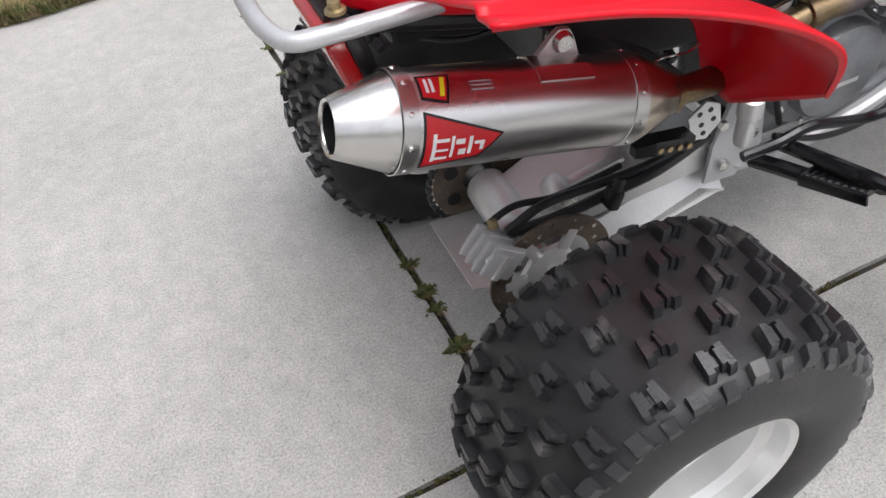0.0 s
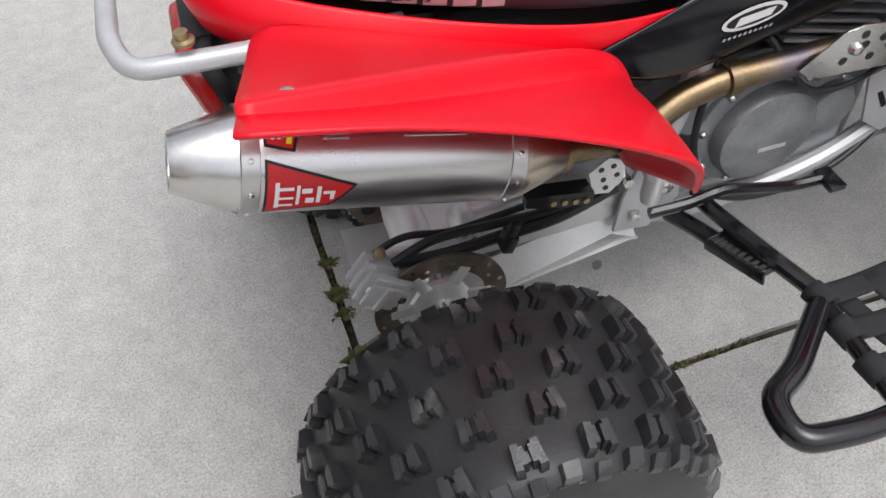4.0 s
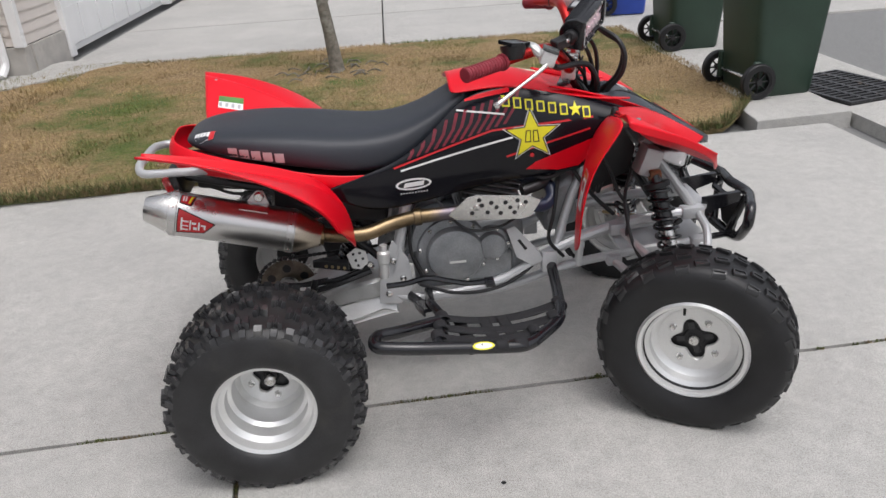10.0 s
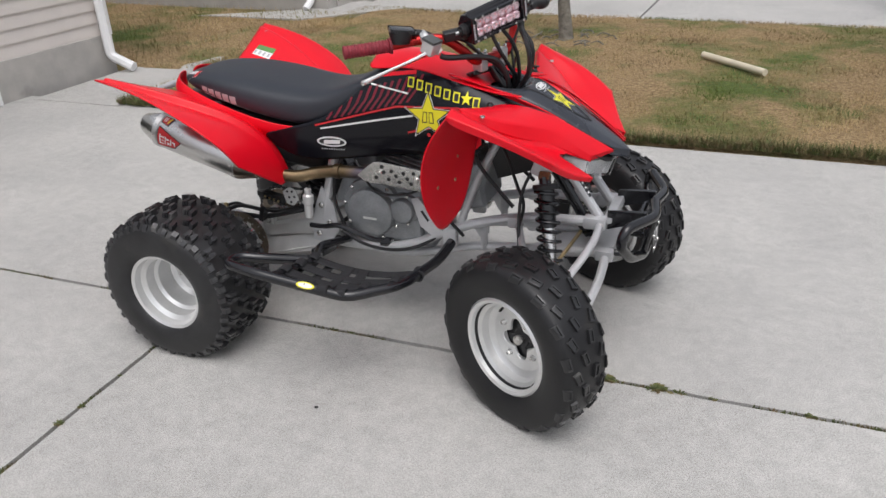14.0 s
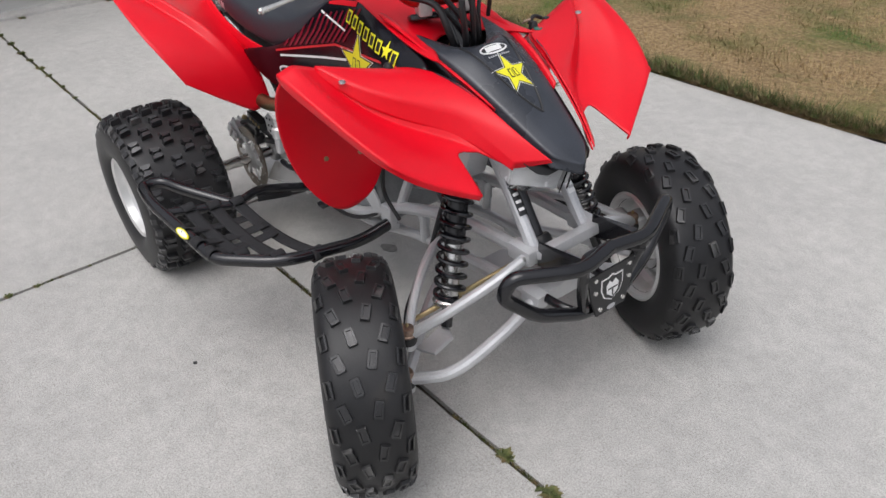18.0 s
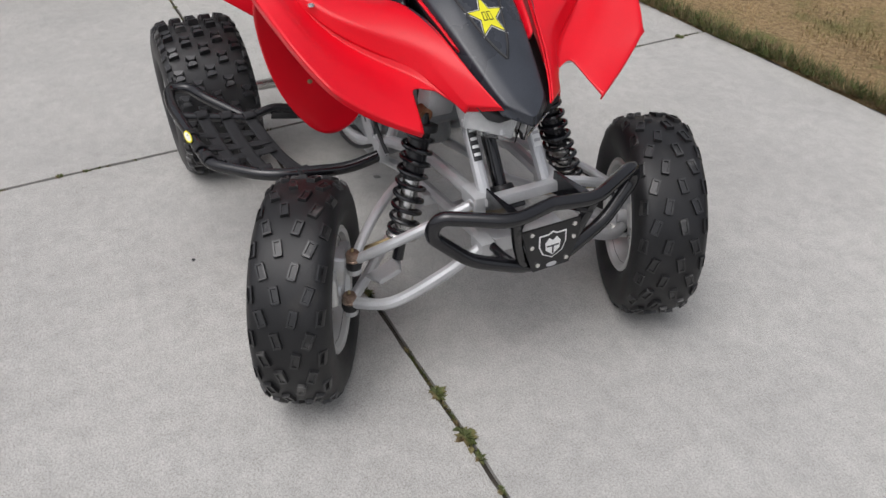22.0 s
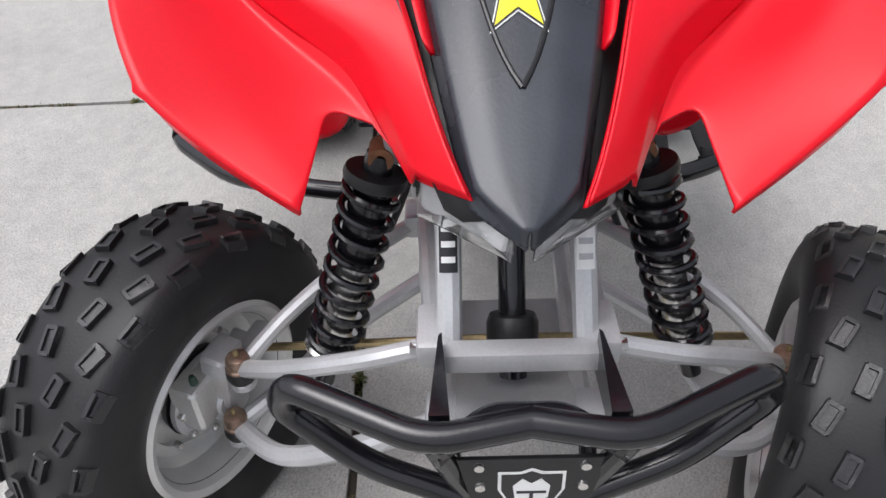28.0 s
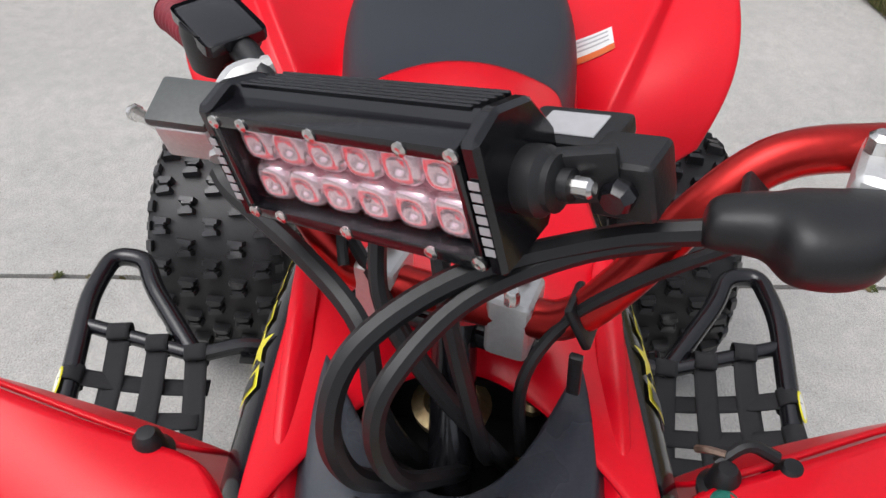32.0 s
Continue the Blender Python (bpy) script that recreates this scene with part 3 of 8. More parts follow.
def wheel_parts(parent, front):
    """A wheel about its own centre, its outer face towards -y."""
    R = 0.281 if front else 0.278
    W = 0.090 if front else 0.142
    rr = 0.146 if front else 0.138
    base = R - (0.008 if front else 0.018)
    prof = []
    if front:
        side = [(rr, -W * 0.68), (rr + 0.016, -W * 0.84), (rr + 0.048, -W * 1.00), (base - 0.040, -W * 1.02), (base - 0.014, -W * 0.88), (base - 0.003, -W * 0.6), (base, 0)]
    else:
        side = [(rr - 0.004, -W * 0.84), (rr + 0.010, -W * 0.97), (rr + 0.04, -W * 1.04), (base - 0.036, -W * 1.01), (base - 0.014, -W * 0.92), (base - 0.003, -W * 0.7), (base, 0)]
    prof = side + [(r, -y) for r, y in side[-2::-1]]
    pts = smooth_path([(r, y, 0) for r, y in prof], 4)
    tyre = part("tyre", lathe([(p.x, p.y) for p in pts] + [(rr - 0.01, W * 0.7), (rr - 0.01, -W * 0.7)], 72, close=True), RUBBER if front else SHEEN_RUBBER, parent, angle=180)

    def surf(y):
        return float(np.interp(abs(y), [-s[1] for s in side[::-1]][:5], [s[0] for s in side[::-1]][:5]))

    bm = bmesh.new()

    def lug(ang, y, along_w, across_w, h, twist=0.0, dip=0.0):
        """A raised block at an angle round the tyre; twist turns it on the tread."""
        c = []
        for lvl, k in ((-0.006, 1.06), (h * 0.7, 1.0), (h, 0.86)):
            ring = []
            for sx, sy in ((-1, -1), (1, -1), (1, 1), (-1, 1)):
                px, py = sx * along_w * k / 2, sy * across_w * k / 2
                qx, qy = px * math.cos(twist) - py * math.sin(twist), px * math.sin(twist) + py * math.cos(twist)
                yy = y + qy
                r = surf(yy) + lvl
                a = ang + qx / base
                ring.append(bm.verts.new((r * math.cos(a), yy, r * math.sin(a))))
            c.append(ring)
        for A, B in zip(c, c[1:]):
            for j in range(4):
                bm.faces.new((A[j], A[(j + 1) % 4], B[(j + 1) % 4], B[j]))
        bm.faces.new(c[-1])

    if front:
        n = 17
        st = math.pi / n
        for k in range(n):
            a = 2 * math.pi * k / n
            for s in (-1, 1):
                o = st if s > 0 else 0
                for q, y, tw, w in ((0, 0.019, 0.22, 0.020), (1, 0.051, 0.34, 0.021), (0, 0.077, 0.10, 0.017)):
                    b = a + o + q * st
                    lug(b, s * y, 0.036, w, 0.0062, s * tw)
                    for e in (-1, 1):
                        d = e * (w / 2 - 0.0025)
                        lug(b - math.sin(s * tw) * d / base, s * y + math.cos(tw) * d, 0.038, 0.005, 0.0095, s * tw)
                    for e in (-1, 1):
                        lug(b + e * 0.060 * math.cos(tw), s * (y + e * 0.016 * math.sin(tw)), 0.006, w * 0.9, 0.0095, s * tw)
    else:
        n = 20
        for k in range(n):
            a = 2 * math.pi * k / n
            st = math.pi / n
            for row, y in enumerate((-0.102, -0.051, 0.0, 0.051, 0.102)):
                o = st if row % 2 else 0
                h = 0.020
                for e in (-1, 1):
                    lug(a + o + e * 0.046, y, 0.010, 0.033, h, e * 0.10)
                    lug(a + o + e * 0.024, y, 0.008, 0.022, h * 0.96, 0.0)
                lug(a + o, y, 0.012, 0.013, h * 0.55)
            for s in (-1, 1):
                lug(a + st * 1.0, s * 0.128, 0.023, 0.016, 0.017)
                lug(a, s * 0.133, 0.020, 0.013, 0.012)
                lug(a + st - 0.05, s * 0.141, 0.012, 0.010, 0.007)
                lug(a + st + 0.05, s * 0.141, 0.012, 0.010, 0.007)
    tread = part("tread", bm, LUG if front else SHEEN_LUG, parent, "raised knobbly tread", angle=25)
    tread["kind"] = "stuff"
    if front:
        rp = [(rr + 0.010, -0.060), (rr + 0.013, -0.073), (rr + 0.006, -0.079), (rr - 0.004, -0.075), (rr - 0.010, -0.052), (rr - 0.022, -0.044), (rr - 0.025, -0.020), (rr - 0.036, -0.010), (0.098, -0.006), (0.098, 0.010), (rr - 0.030, 0.008), (rr - 0.018, 0.022), (rr - 0.012, 0.058), (rr - 0.003, 0.075), (rr + 0.007, 0.080), (rr + 0.014, 0.075), (rr + 0.010, 0.058)]
    else:
        rp = [(rr + 0.008, -0.112), (rr + 0.010, -0.124), (rr + 0.002, -0.130), (rr - 0.008, -0.125), (rr - 0.012, -0.100), (rr - 0.026, -0.088), (rr - 0.028, -0.050), (rr - 0.038, -0.040), (rr - 0.040, 0.022), (rr - 0.052, 0.036), (0.080, 0.038), (0.080, 0.054), (rr - 0.035, 0.055), (rr - 0.02, 0.06), (rr - 0.012, 0.112), (rr + 0.006, 0.120), (rr + 0.008, 0.10)]
    part("rim", lathe(rp, 64, close=True), RIM, parent, "bright machined aluminium rim", angle=28)
    hy = -0.022 if front else 0.030
    ro, fy = (0.102, -0.0085) if front else (0.084, 0.0355)
    ri, lobe = (0.053, 0.014) if front else (0.044, 0.011)
    bm = bmesh.new()
    loops = []
    for k in range(72):
        a = 2 * math.pi * k / 72
        r_in = ri - lobe * math.cos(4 * (a - math.pi / 4))
        loops.append([bm.verts.new((r * math.cos(a), y, r * math.sin(a))) for r, y in ((ro, fy), (r_in + 0.003, fy), (r_in, fy + 0.003), (r_in, fy + 0.007), (ro, fy + 0.007))])
    for k in range(72):
        A, B2 = loops[k], loops[(k + 1) % 72]
        for j in range(5):
            bm.faces.new((A[j], A[(j + 1) % 5], B2[(j + 1) % 5], B2[j]))
    part("rim_flange", bm, RIM, parent, "bright bolt flange with a lobed opening", angle=40)
    if front:
        bm = lathe([(0.0, 0.002), (0.028, 0.002), (0.032, 0.006), (0.070, 0.010), (0.074, 0.024), (0.0, 0.024)], 28)
        part("hub", bm, BLACKP, parent, "dark hub behind the lobed opening", angle=28)
        part("hub_cap", lathe([(0, -0.026), (0.005, -0.026), (0.006, -0.020), (0.013, -0.020), (0.016, -0.015), (0.017, 0.004), (0.0, 0.004)], 24), STEEL, parent, "round steel axle cap", angle=28)
        part("hub_back", lathe([(0, 0.026), (0.066, 0.026), (0.072, 0.030), (0.072, 0.040), (0.060, 0.046), (0.036, 0.050), (0.030, 0.062), (0, 0.062)], 36), SILVER, parent, "cast silver hub back", angle=30)
        for k in range(8):
            a = 2 * math.pi * k / 8
            part("hub_bolt", lathe([(0, 0.040), (0.0065, 0.040), (0.0065, 0.050), (0.004, 0.053), (0, 0.053)], 8, Matrix.Translation((0.064 * math.cos(a), 0.0, 0.064 * math.sin(a)))), STEEL, parent)
        part("steering_knuckle", lathe([(0, 0.012), (0.034, 0.012), (0.036, 0.05), (0.026, 0.066), (0.020, 0.080), (0, 0.080)], 20), SILVER, parent, "silver steering knuckle")
        part("brake_caliper", box(pose(-0.070, 0.052, 0.050, 0, 40, 0), (0.036, 0.036, 0.070), 0.010, 3), ALU, parent, "cast silver brake caliper")
        for k in range(6):
            a = 2 * math.pi * k / 6
            part("hub_stud", lathe([(0, 0.010), (0.006, 0.010), (0.006, 0.022), (0, 0.023)], 6, Matrix.Translation((0.094 * math.cos(a), 0.0, 0.094 * math.sin(a)))), STEEL, parent)
    else:
        part("hub", lathe([(0.0, 0.040), (0.020, 0.040), (0.024, 0.046), (0.058, 0.050), (0.060, 0.064), (0.0, 0.064)], 28), BLACKP, parent, "dark hub in the deep dish", angle=28)
        part("axle_nut", lathe([(0, 0.010), (0.010, 0.010), (0.016, 0.014), (0.018, 0.022), (0.018, 0.042), (0, 0.042)], 12), STEEL, parent, "castellated axle nut", angle=28)
    arm = 0.071 if front else 0.058
    for k in range(4):
        a = math.pi / 4 + k * math.pi / 2
        c = Vector((math.cos(a), 0, math.sin(a)))
        part("lug_nut", lathe([(0, -0.013), (0.006, -0.013), (0.0085, -0.009), (0.0085, -0.002), (0.0115, 0.0), (0.0115, 0.002), (0, 0.002)], 6, Matrix.Translation(c * arm + Vector((0, fy, 0)))), STEEL, parent, angle=20)
        g = Vector((math.cos(a + math.pi / 4), 0, math.sin(a + math.pi / 4)))
        m = Matrix.Translation(g * ri * 0.62 + Vector((0, fy + 0.016, 0))) @ Matrix.Rotation(-a - math.pi / 4, 4, "Y")
        part("hub_arm", box(m, (ri * 0.75, 0.010, 0.020), 0.004), DARKMETAL, parent)
    part("valve_stem", tube_into(bmesh.new(), [(0, -0.04 if front else -0.07, rr - 0.026), (0, -0.06 if front else -0.09, rr - 0.034)], 0.004, 8), BLACKP, parent)


def wheel(front, x, y, turn, spin):
    w = new("wheel")
    w.parent = atv
    w.empty_display_size = 0.1
    z = 0.258 if front else 0.257
    flip = 180 if y > 0 else 0
    w.matrix_basis = pose(x, y, z, 0, spin, turn + flip) if flip == 0 else pose(x, y, z, 0, -spin, turn + flip)
    w["label"] = "front wheel turned slightly with a low block tread" if front else "wide rear wheel with tall knobbly tread"
    wheel_parts(w, front)
    for o in w.children:
        if o.name.startswith(("tyre", "tread")):
            for v in o.data.vertices:
                q = atv.matrix_basis @ w.matrix_basis @ v.co
                if q.z < 0.003:
                    q.z = 0.003 + 0.1 * (q.z - 0.003)
                    v.co = (atv.matrix_basis @ w.matrix_basis).inverted() @ q
    return w


STEER = -21
wheel(False, -0.011, -0.486, 0, 32)
wheel(False, -0.008, 0.446, 0, 33)
wheel(True, 1.229, -0.488, STEER - 7, -15)
wheel(True, 1.322, 0.460, STEER - 2, 5)

# seat
bm_rings = []
for x, hw, top, bot in ((-0.205, 0.070, 0.872, 0.856), (-0.185, 0.118, 0.888, 0.846), (-0.12, 0.158, 0.902, 0.828), (0.0, 0.190, 0.903, 0.800), (0.14, 0.203, 0.891, 0.766), (0.27, 0.192, 0.870, 0.740), (0.38, 0.172, 0.862, 0.735), (0.47, 0.150, 0.880, 0.772), (0.55, 0.125, 0.916, 0.842), (0.62, 0.105, 0.955, 0.910), (0.645, 0.09, 0.966, 0.935)):
    ring = []
    for k in range(24):
        a = 2 * math.pi * k / 24
        c, s = math.cos(a), math.sin(a)
        yy = hw * math.copysign(abs(c) ** 0.55, c)
        mid, hh = (top + bot) / 2, (top - bot) / 2
        zz = mid + hh * math.copysign(abs(s) ** 0.5, s)
        ring.append((x + (0.03 if s < 0 else 0) * abs(s), yy * (1.0 if s < 0.2 else 1 - 0.10 * s), zz))
    bm_rings.append(ring)
seat = part("seat", loft([[Vector(p) for p in r] for r in bm_rings]), SEATM, atv, "black vinyl seat with a dip for the rider", angle=180)
sm = seat.modifiers.new("round", "SUBSURF")
sm.levels = sm.render_levels = 2


# body panels; every sheet is written for the -y side and mirrored
SKEW = (0.016, -0.026)                           # the knocked left front fender sits forward and inward


def both(name, rows, material, thick=0.004, level=3, label="", crease=(), sharp=(), skew=(0, 0)):
    panel(name, rows, material, atv, thick, level, label, crease, sharp)
    dx, dy = skew
    panel(name, [[(x + dx, y + dy * min(1.0, max(0.0, (abs(y) - 0.12) / 0.15)), z) for x, y, z in row] for row in mir(rows)], material, atv, thick, level, label, crease, sharp)


# rear fender: from the seat base out to the wing tip and down in front of the wheel
both("rear_fender", [
    [(-0.190, -0.150, 0.832), (-0.080, -0.180, 0.812), (0.060, -0.195, 0.772), (0.168, -0.192, 0.735), (0.238, -0.178, 0.650), (0.258, -0.172, 0.566)],
    [(-0.205, -0.300, 0.882), (-0.100, -0.300, 0.858), (0.045, -0.280, 0.812), (0.182, -0.235, 0.755), (0.250, -0.196, 0.650), (0.262, -0.188, 0.556)],
    [(-0.222, -0.452, 0.950), (-0.110, -0.425, 0.924), (0.030, -0.365, 0.872), (0.196, -0.284, 0.794), (0.260, -0.226, 0.655), (0.264, -0.212, 0.545)],
    [(-0.223, -0.459, 0.944), (-0.110, -0.436, 0.902), (0.032, -0.382, 0.846), (0.198, -0.302, 0.772), (0.260, -0.250, 0.656), (0.264, -0.235, 0.543)],
    [(-0.225, -0.474, 0.949), (-0.100, -0.468, 0.918), (0.036, -0.446, 0.868), (0.178, -0.394, 0.794), (0.248, -0.335, 0.700), (0.258, -0.318, 0.598)],
    [(-0.228, -0.492, 0.954), (-0.100, -0.494, 0.930), (0.036, -0.497, 0.878), (0.158, -0.484, 0.806), (0.217, -0.450, 0.738), (0.238, -0.418, 0.672)],
    [(-0.225, -0.487, 0.948), (-0.100, -0.488, 0.924), (0.034, -0.490, 0.873), (0.154, -0.478, 0.801), (0.210, -0.446, 0.733), (0.231, -0.415, 0.668)],
], RED, label="swept red plastic rear fender", crease=((2, 0.75), (3, 0.5), (5, 0.8), (0, 1.0), (6, 1.0)), sharp=((5, 0), (6, 0), (5, 5), (0, 5), (0, 3)))

# red sub-body under the seat
both("side_cover", [
    [(-0.246, -0.02, 0.880), (-0.242, -0.080, 0.876), (-0.195, -0.135, 0.858), (-0.050, -0.185, 0.826), (0.100, -0.205, 0.788), (0.260, -0.196, 0.748), (0.400, -0.172, 0.748)],
    [(-0.268, -0.02, 0.842), (-0.265, -0.092, 0.842), (-0.205, -0.158, 0.828), (-0.050, -0.212, 0.798), (0.100, -0.218, 0.752), (0.260, -0.202, 0.715), (0.400, -0.180, 0.728)],
    [(-0.250, -0.02, 0.798), (-0.248, -0.095, 0.798), (-0.190, -0.150, 0.792), (-0.050, -0.185, 0.770), (0.100, -0.185, 0.725), (0.260, -0.180, 0.685), (0.400, -0.165, 0.708)],
], RED, label="red side cover under the seat")

# black graphic side panel beside the tank
SIDE = [
    [(0.190, -0.205, 0.715), (0.30, -0.185, 0.630), (0.44, -0.165, 0.632), (0.60, -0.150, 0.660), (0.78, -0.145, 0.680), (0.92, -0.150, 0.690), (1.00, -0.155, 0.700)],
    [(0.215, -0.205, 0.725), (0.32, -0.195, 0.690), (0.46, -0.180, 0.705), (0.62, -0.168, 0.740), (0.78, -0.170, 0.765), (0.92, -0.178, 0.790), (1.01, -0.180, 0.800)],
    [(0.28, -0.200, 0.742), (0.38, -0.192, 0.755), (0.50, -0.178, 0.785), (0.63, -0.160, 0.830), (0.78, -0.160, 0.858), (0.92, -0.178, 0.862), (1.06, -0.186, 0.838)],
    [(0.36, -0.185, 0.762), (0.44, -0.180, 0.788), (0.53, -0.160, 0.840), (0.63, -0.135, 0.905), (0.78, -0.130, 0.932), (0.90, -0.158, 0.912), (1.09, -0.162, 0.866)],
    [(0.40, -0.170, 0.775), (0.48, -0.160, 0.815), (0.555, -0.140, 0.880), (0.63, -0.112, 0.945), (0.75, -0.105, 0.962), (0.87, -0.134, 0.944), (1.11, -0.136, 0.872)],
]
both("side_panel", SIDE, BLACK_GLOSS, label="glossy black side panel with red and yellow graphics")

# red tank top, open in front round the steering stem
panel("tank_cover", [
    [(0.585, y, 0.940 + 0.048 * (1 - (y / 0.13) ** 2)) for y in (-0.118, -0.09, -0.045, 0.0, 0.045, 0.09, 0.118)],
    [(0.66, y, 0.950 + 0.050 * (1 - (y / 0.12) ** 2)) for y in (-0.112, -0.085, -0.045, 0.0, 0.045, 0.085, 0.112)],
    [(0.76, y, 0.955 + 0.040 * (1 - (y / 0.12) ** 2)) for y in (-0.112, -0.085, -0.045, 0.0, 0.045, 0.085, 0.112)],
    [(0.84, y, 0.942 + 0.030 * (1 - (y / 0.14) ** 2)) for y in (-0.132, -0.095, -0.050, 0.0, 0.050, 0.095, 0.132)],
    [(0.930 + 0.10 * (abs(y) / 0.14) ** 2, y, 0.922 + 0.006 * (1 - (y / 0.14) ** 2) - 0.25 * 0.08 * (abs(y) / 0.14) ** 2) for y in (-0.146, -0.115, -0.065, 0.0, 0.065, 0.115, 0.146)],
    [(0.963 + 0.16 * (abs(y) / 0.14) ** 2, y, 0.896 + 0.004 * (abs(y) / 0.14) ** 2) for y in (-0.150, -0.125, -0.065, 0.0, 0.065, 0.125, 0.150)],
], RED, atv, 0.004, 3, "red tank cover behind the steering stem")
both("edge_strip", [
    [(0.87, -0.136, 0.950), (0.95, -0.136, 0.936), (1.03, -0.133, 0.912), (1.12, -0.127, 0.882), (1.20, -0.112, 0.846), (1.25, -0.100, 0.815)],
    [(0.88, -0.127, 0.955), (0.95, -0.128, 0.941), (1.03, -0.126, 0.915), (1.12, -0.120, 0.885), (1.20, -0.106, 0.848), (1.25, -0.095, 0.817)],
    [(0.89, -0.116, 0.945), (0.95, -0.117, 0.930), (1.03, -0.115, 0.898), (1.12, -0.110, 0.864), (1.20, -0.096, 0.826), (1.25, -0.086, 0.796)],
], RED, 0.005, 3, "narrow red strip beside the hood")

# hood
HOODX = [(0.968, 0.112, 0.927, 0.930), (1.03, 0.116, 0.905, 0.905), (1.10, 0.118, 0.915, 0.885), (1.20, 0.100, 0.862, 0.845), (1.30, 0.079, 0.800, 0.785), (1.393, 0.056, 0.740, 0.730), (1.436, 0.002, 0.712, 0.712)]
hood_rows = []
for f in (-1.0, -0.9, -0.55, -0.28, 0.0, 0.28, 0.55, 0.9, 1.0):
    row = []
    for i, (x, hw, zc, ze) in enumerate(HOODX):
        notch = max(0.0, 1 - (f / 0.95) ** 2)
        xx = x + (0.122 * notch if i == 0 else 0.072 * notch if i == 1 else 0.02 * notch if i == 2 else 0)
        ridge = 0.010 * math.exp(-((abs(f) - 0.55) / 0.18) ** 2) * (1 - i / 6)
        z = ze + (zc - ze) * (1 - f * f) + ridge
        if i < 2:
            z = float(np.interp(xx, [0.955, 1.10, 1.2], [0.925, 0.893, 0.85])) - 0.01 * notch * (1 if i == 0 else 0)
        row.append((xx, f * hw, z - (0.022 if abs(f) == 1.0 and i > 1 else 0.012 if abs(f) == 1.0 else 0)))
    hood_rows.append(row)
panel("hood", hood_rows, HOOD, atv, 0.004, 3, "charcoal plastic hood with a long raised rib", crease=((0, 1), (1, 0.9), (7, 0.9), (8, 1)), sharp=[(f, i) for f in range(9) for i in (5, 6) if f in (0, 1, 7, 8) or i == 6] + [(0, 0), (8, 0)])

panel("hood_liner", [[(x, k * (hw + 0.030), ze - 0.030 - 0.012 * abs(k)) for x, hw, zc, ze in HOODX[2:6]] for k in (-1, -0.5, 0, 0.5, 1)], BLACKP, atv, 0.004, 1, "black liner under the hood")

# front fender: raised inner cap, hollow and outer wing; then the rear guard
both("front_fender", [
    [(1.050, -0.182, 0.874), (1.12, -0.146, 0.870), (1.20, -0.117, 0.842), (1.29, -0.096, 0.790), (1.36, -0.072, 0.746), (1.396, -0.054, 0.722)],
    [(1.044, -0.240, 0.880), (1.10, -0.200, 0.872), (1.17, -0.160, 0.843), (1.26, -0.125, 0.791), (1.325, -0.100, 0.744), (1.365, -0.082, 0.712)],
    [(1.008, -0.394, 0.920), (1.080, -0.343, 0.872), (1.141, -0.270, 0.838), (1.205, -0.180, 0.798), (1.270, -0.142, 0.750), (1.330, -0.110, 0.702)],
    [(1.008, -0.402, 0.924), (1.086, -0.356, 0.850), (1.150, -0.286, 0.800), (1.212, -0.204, 0.766), (1.250, -0.176, 0.750), (1.272, -0.160, 0.738)],
    [(1.006, -0.418, 0.930), (1.096, -0.388, 0.862), (1.158, -0.322, 0.804), (1.214, -0.250, 0.766), (1.244, -0.222, 0.754), (1.252, -0.210, 0.748)],
    [(1.008, -0.446, 0.940), (1.108, -0.424, 0.890), (1.178, -0.392, 0.840), (1.252, -0.322, 0.780), (1.312, -0.258, 0.732), (1.352, -0.228, 0.704)],
    [(1.006, -0.480, 0.928), (1.118, -0.460, 0.886), (1.204, -0.440, 0.847), (1.286, -0.402, 0.793), (1.322, -0.326, 0.736), (1.369, -0.232, 0.696)],
    [(1.004, -0.478, 0.906), (1.114, -0.457, 0.864), (1.199, -0.437, 0.827), (1.280, -0.400, 0.775), (1.316, -0.326, 0.720), (1.362, -0.234, 0.684)],
], RED, skew=SKEW, label="angular red plastic front fender", crease=((2, 0.9), (3, 0.7), (5, 0.35), (6, 0.9), (0, 1), (7, 1)), sharp=((4, 5), (6, 5), (7, 5), (6, 0), (6, 3), (3, 5), (0, 5)))
both("fender_cap", [
    [(1.052, -0.184, 0.882), (1.12, -0.150, 0.877), (1.20, -0.121, 0.850), (1.29, -0.100, 0.797), (1.36, -0.076, 0.753), (1.396, -0.058, 0.728)],
    [(1.048, -0.255, 0.890), (1.100, -0.220, 0.888), (1.17, -0.172, 0.858), (1.255, -0.134, 0.806), (1.325, -0.106, 0.756), (1.370, -0.086, 0.724)],
    [(1.012, -0.392, 0.926), (1.088, -0.345, 0.884), (1.143, -0.274, 0.856), (1.211, -0.172, 0.814), (1.275, -0.142, 0.768), (1.342, -0.112, 0.718)],
    [(1.014, -0.397, 0.914), (1.092, -0.352, 0.858), (1.148, -0.282, 0.812), (1.214, -0.186, 0.774), (1.275, -0.152, 0.742), (1.336, -0.116, 0.702)],
], RED, skew=SKEW, label="raised red cap of the front fender", crease=((0, 1), (2, 1.0), (3, 1.0)), sharp=((0, 5), (2, 5), (3, 5), (2, 0), (2, 2)))
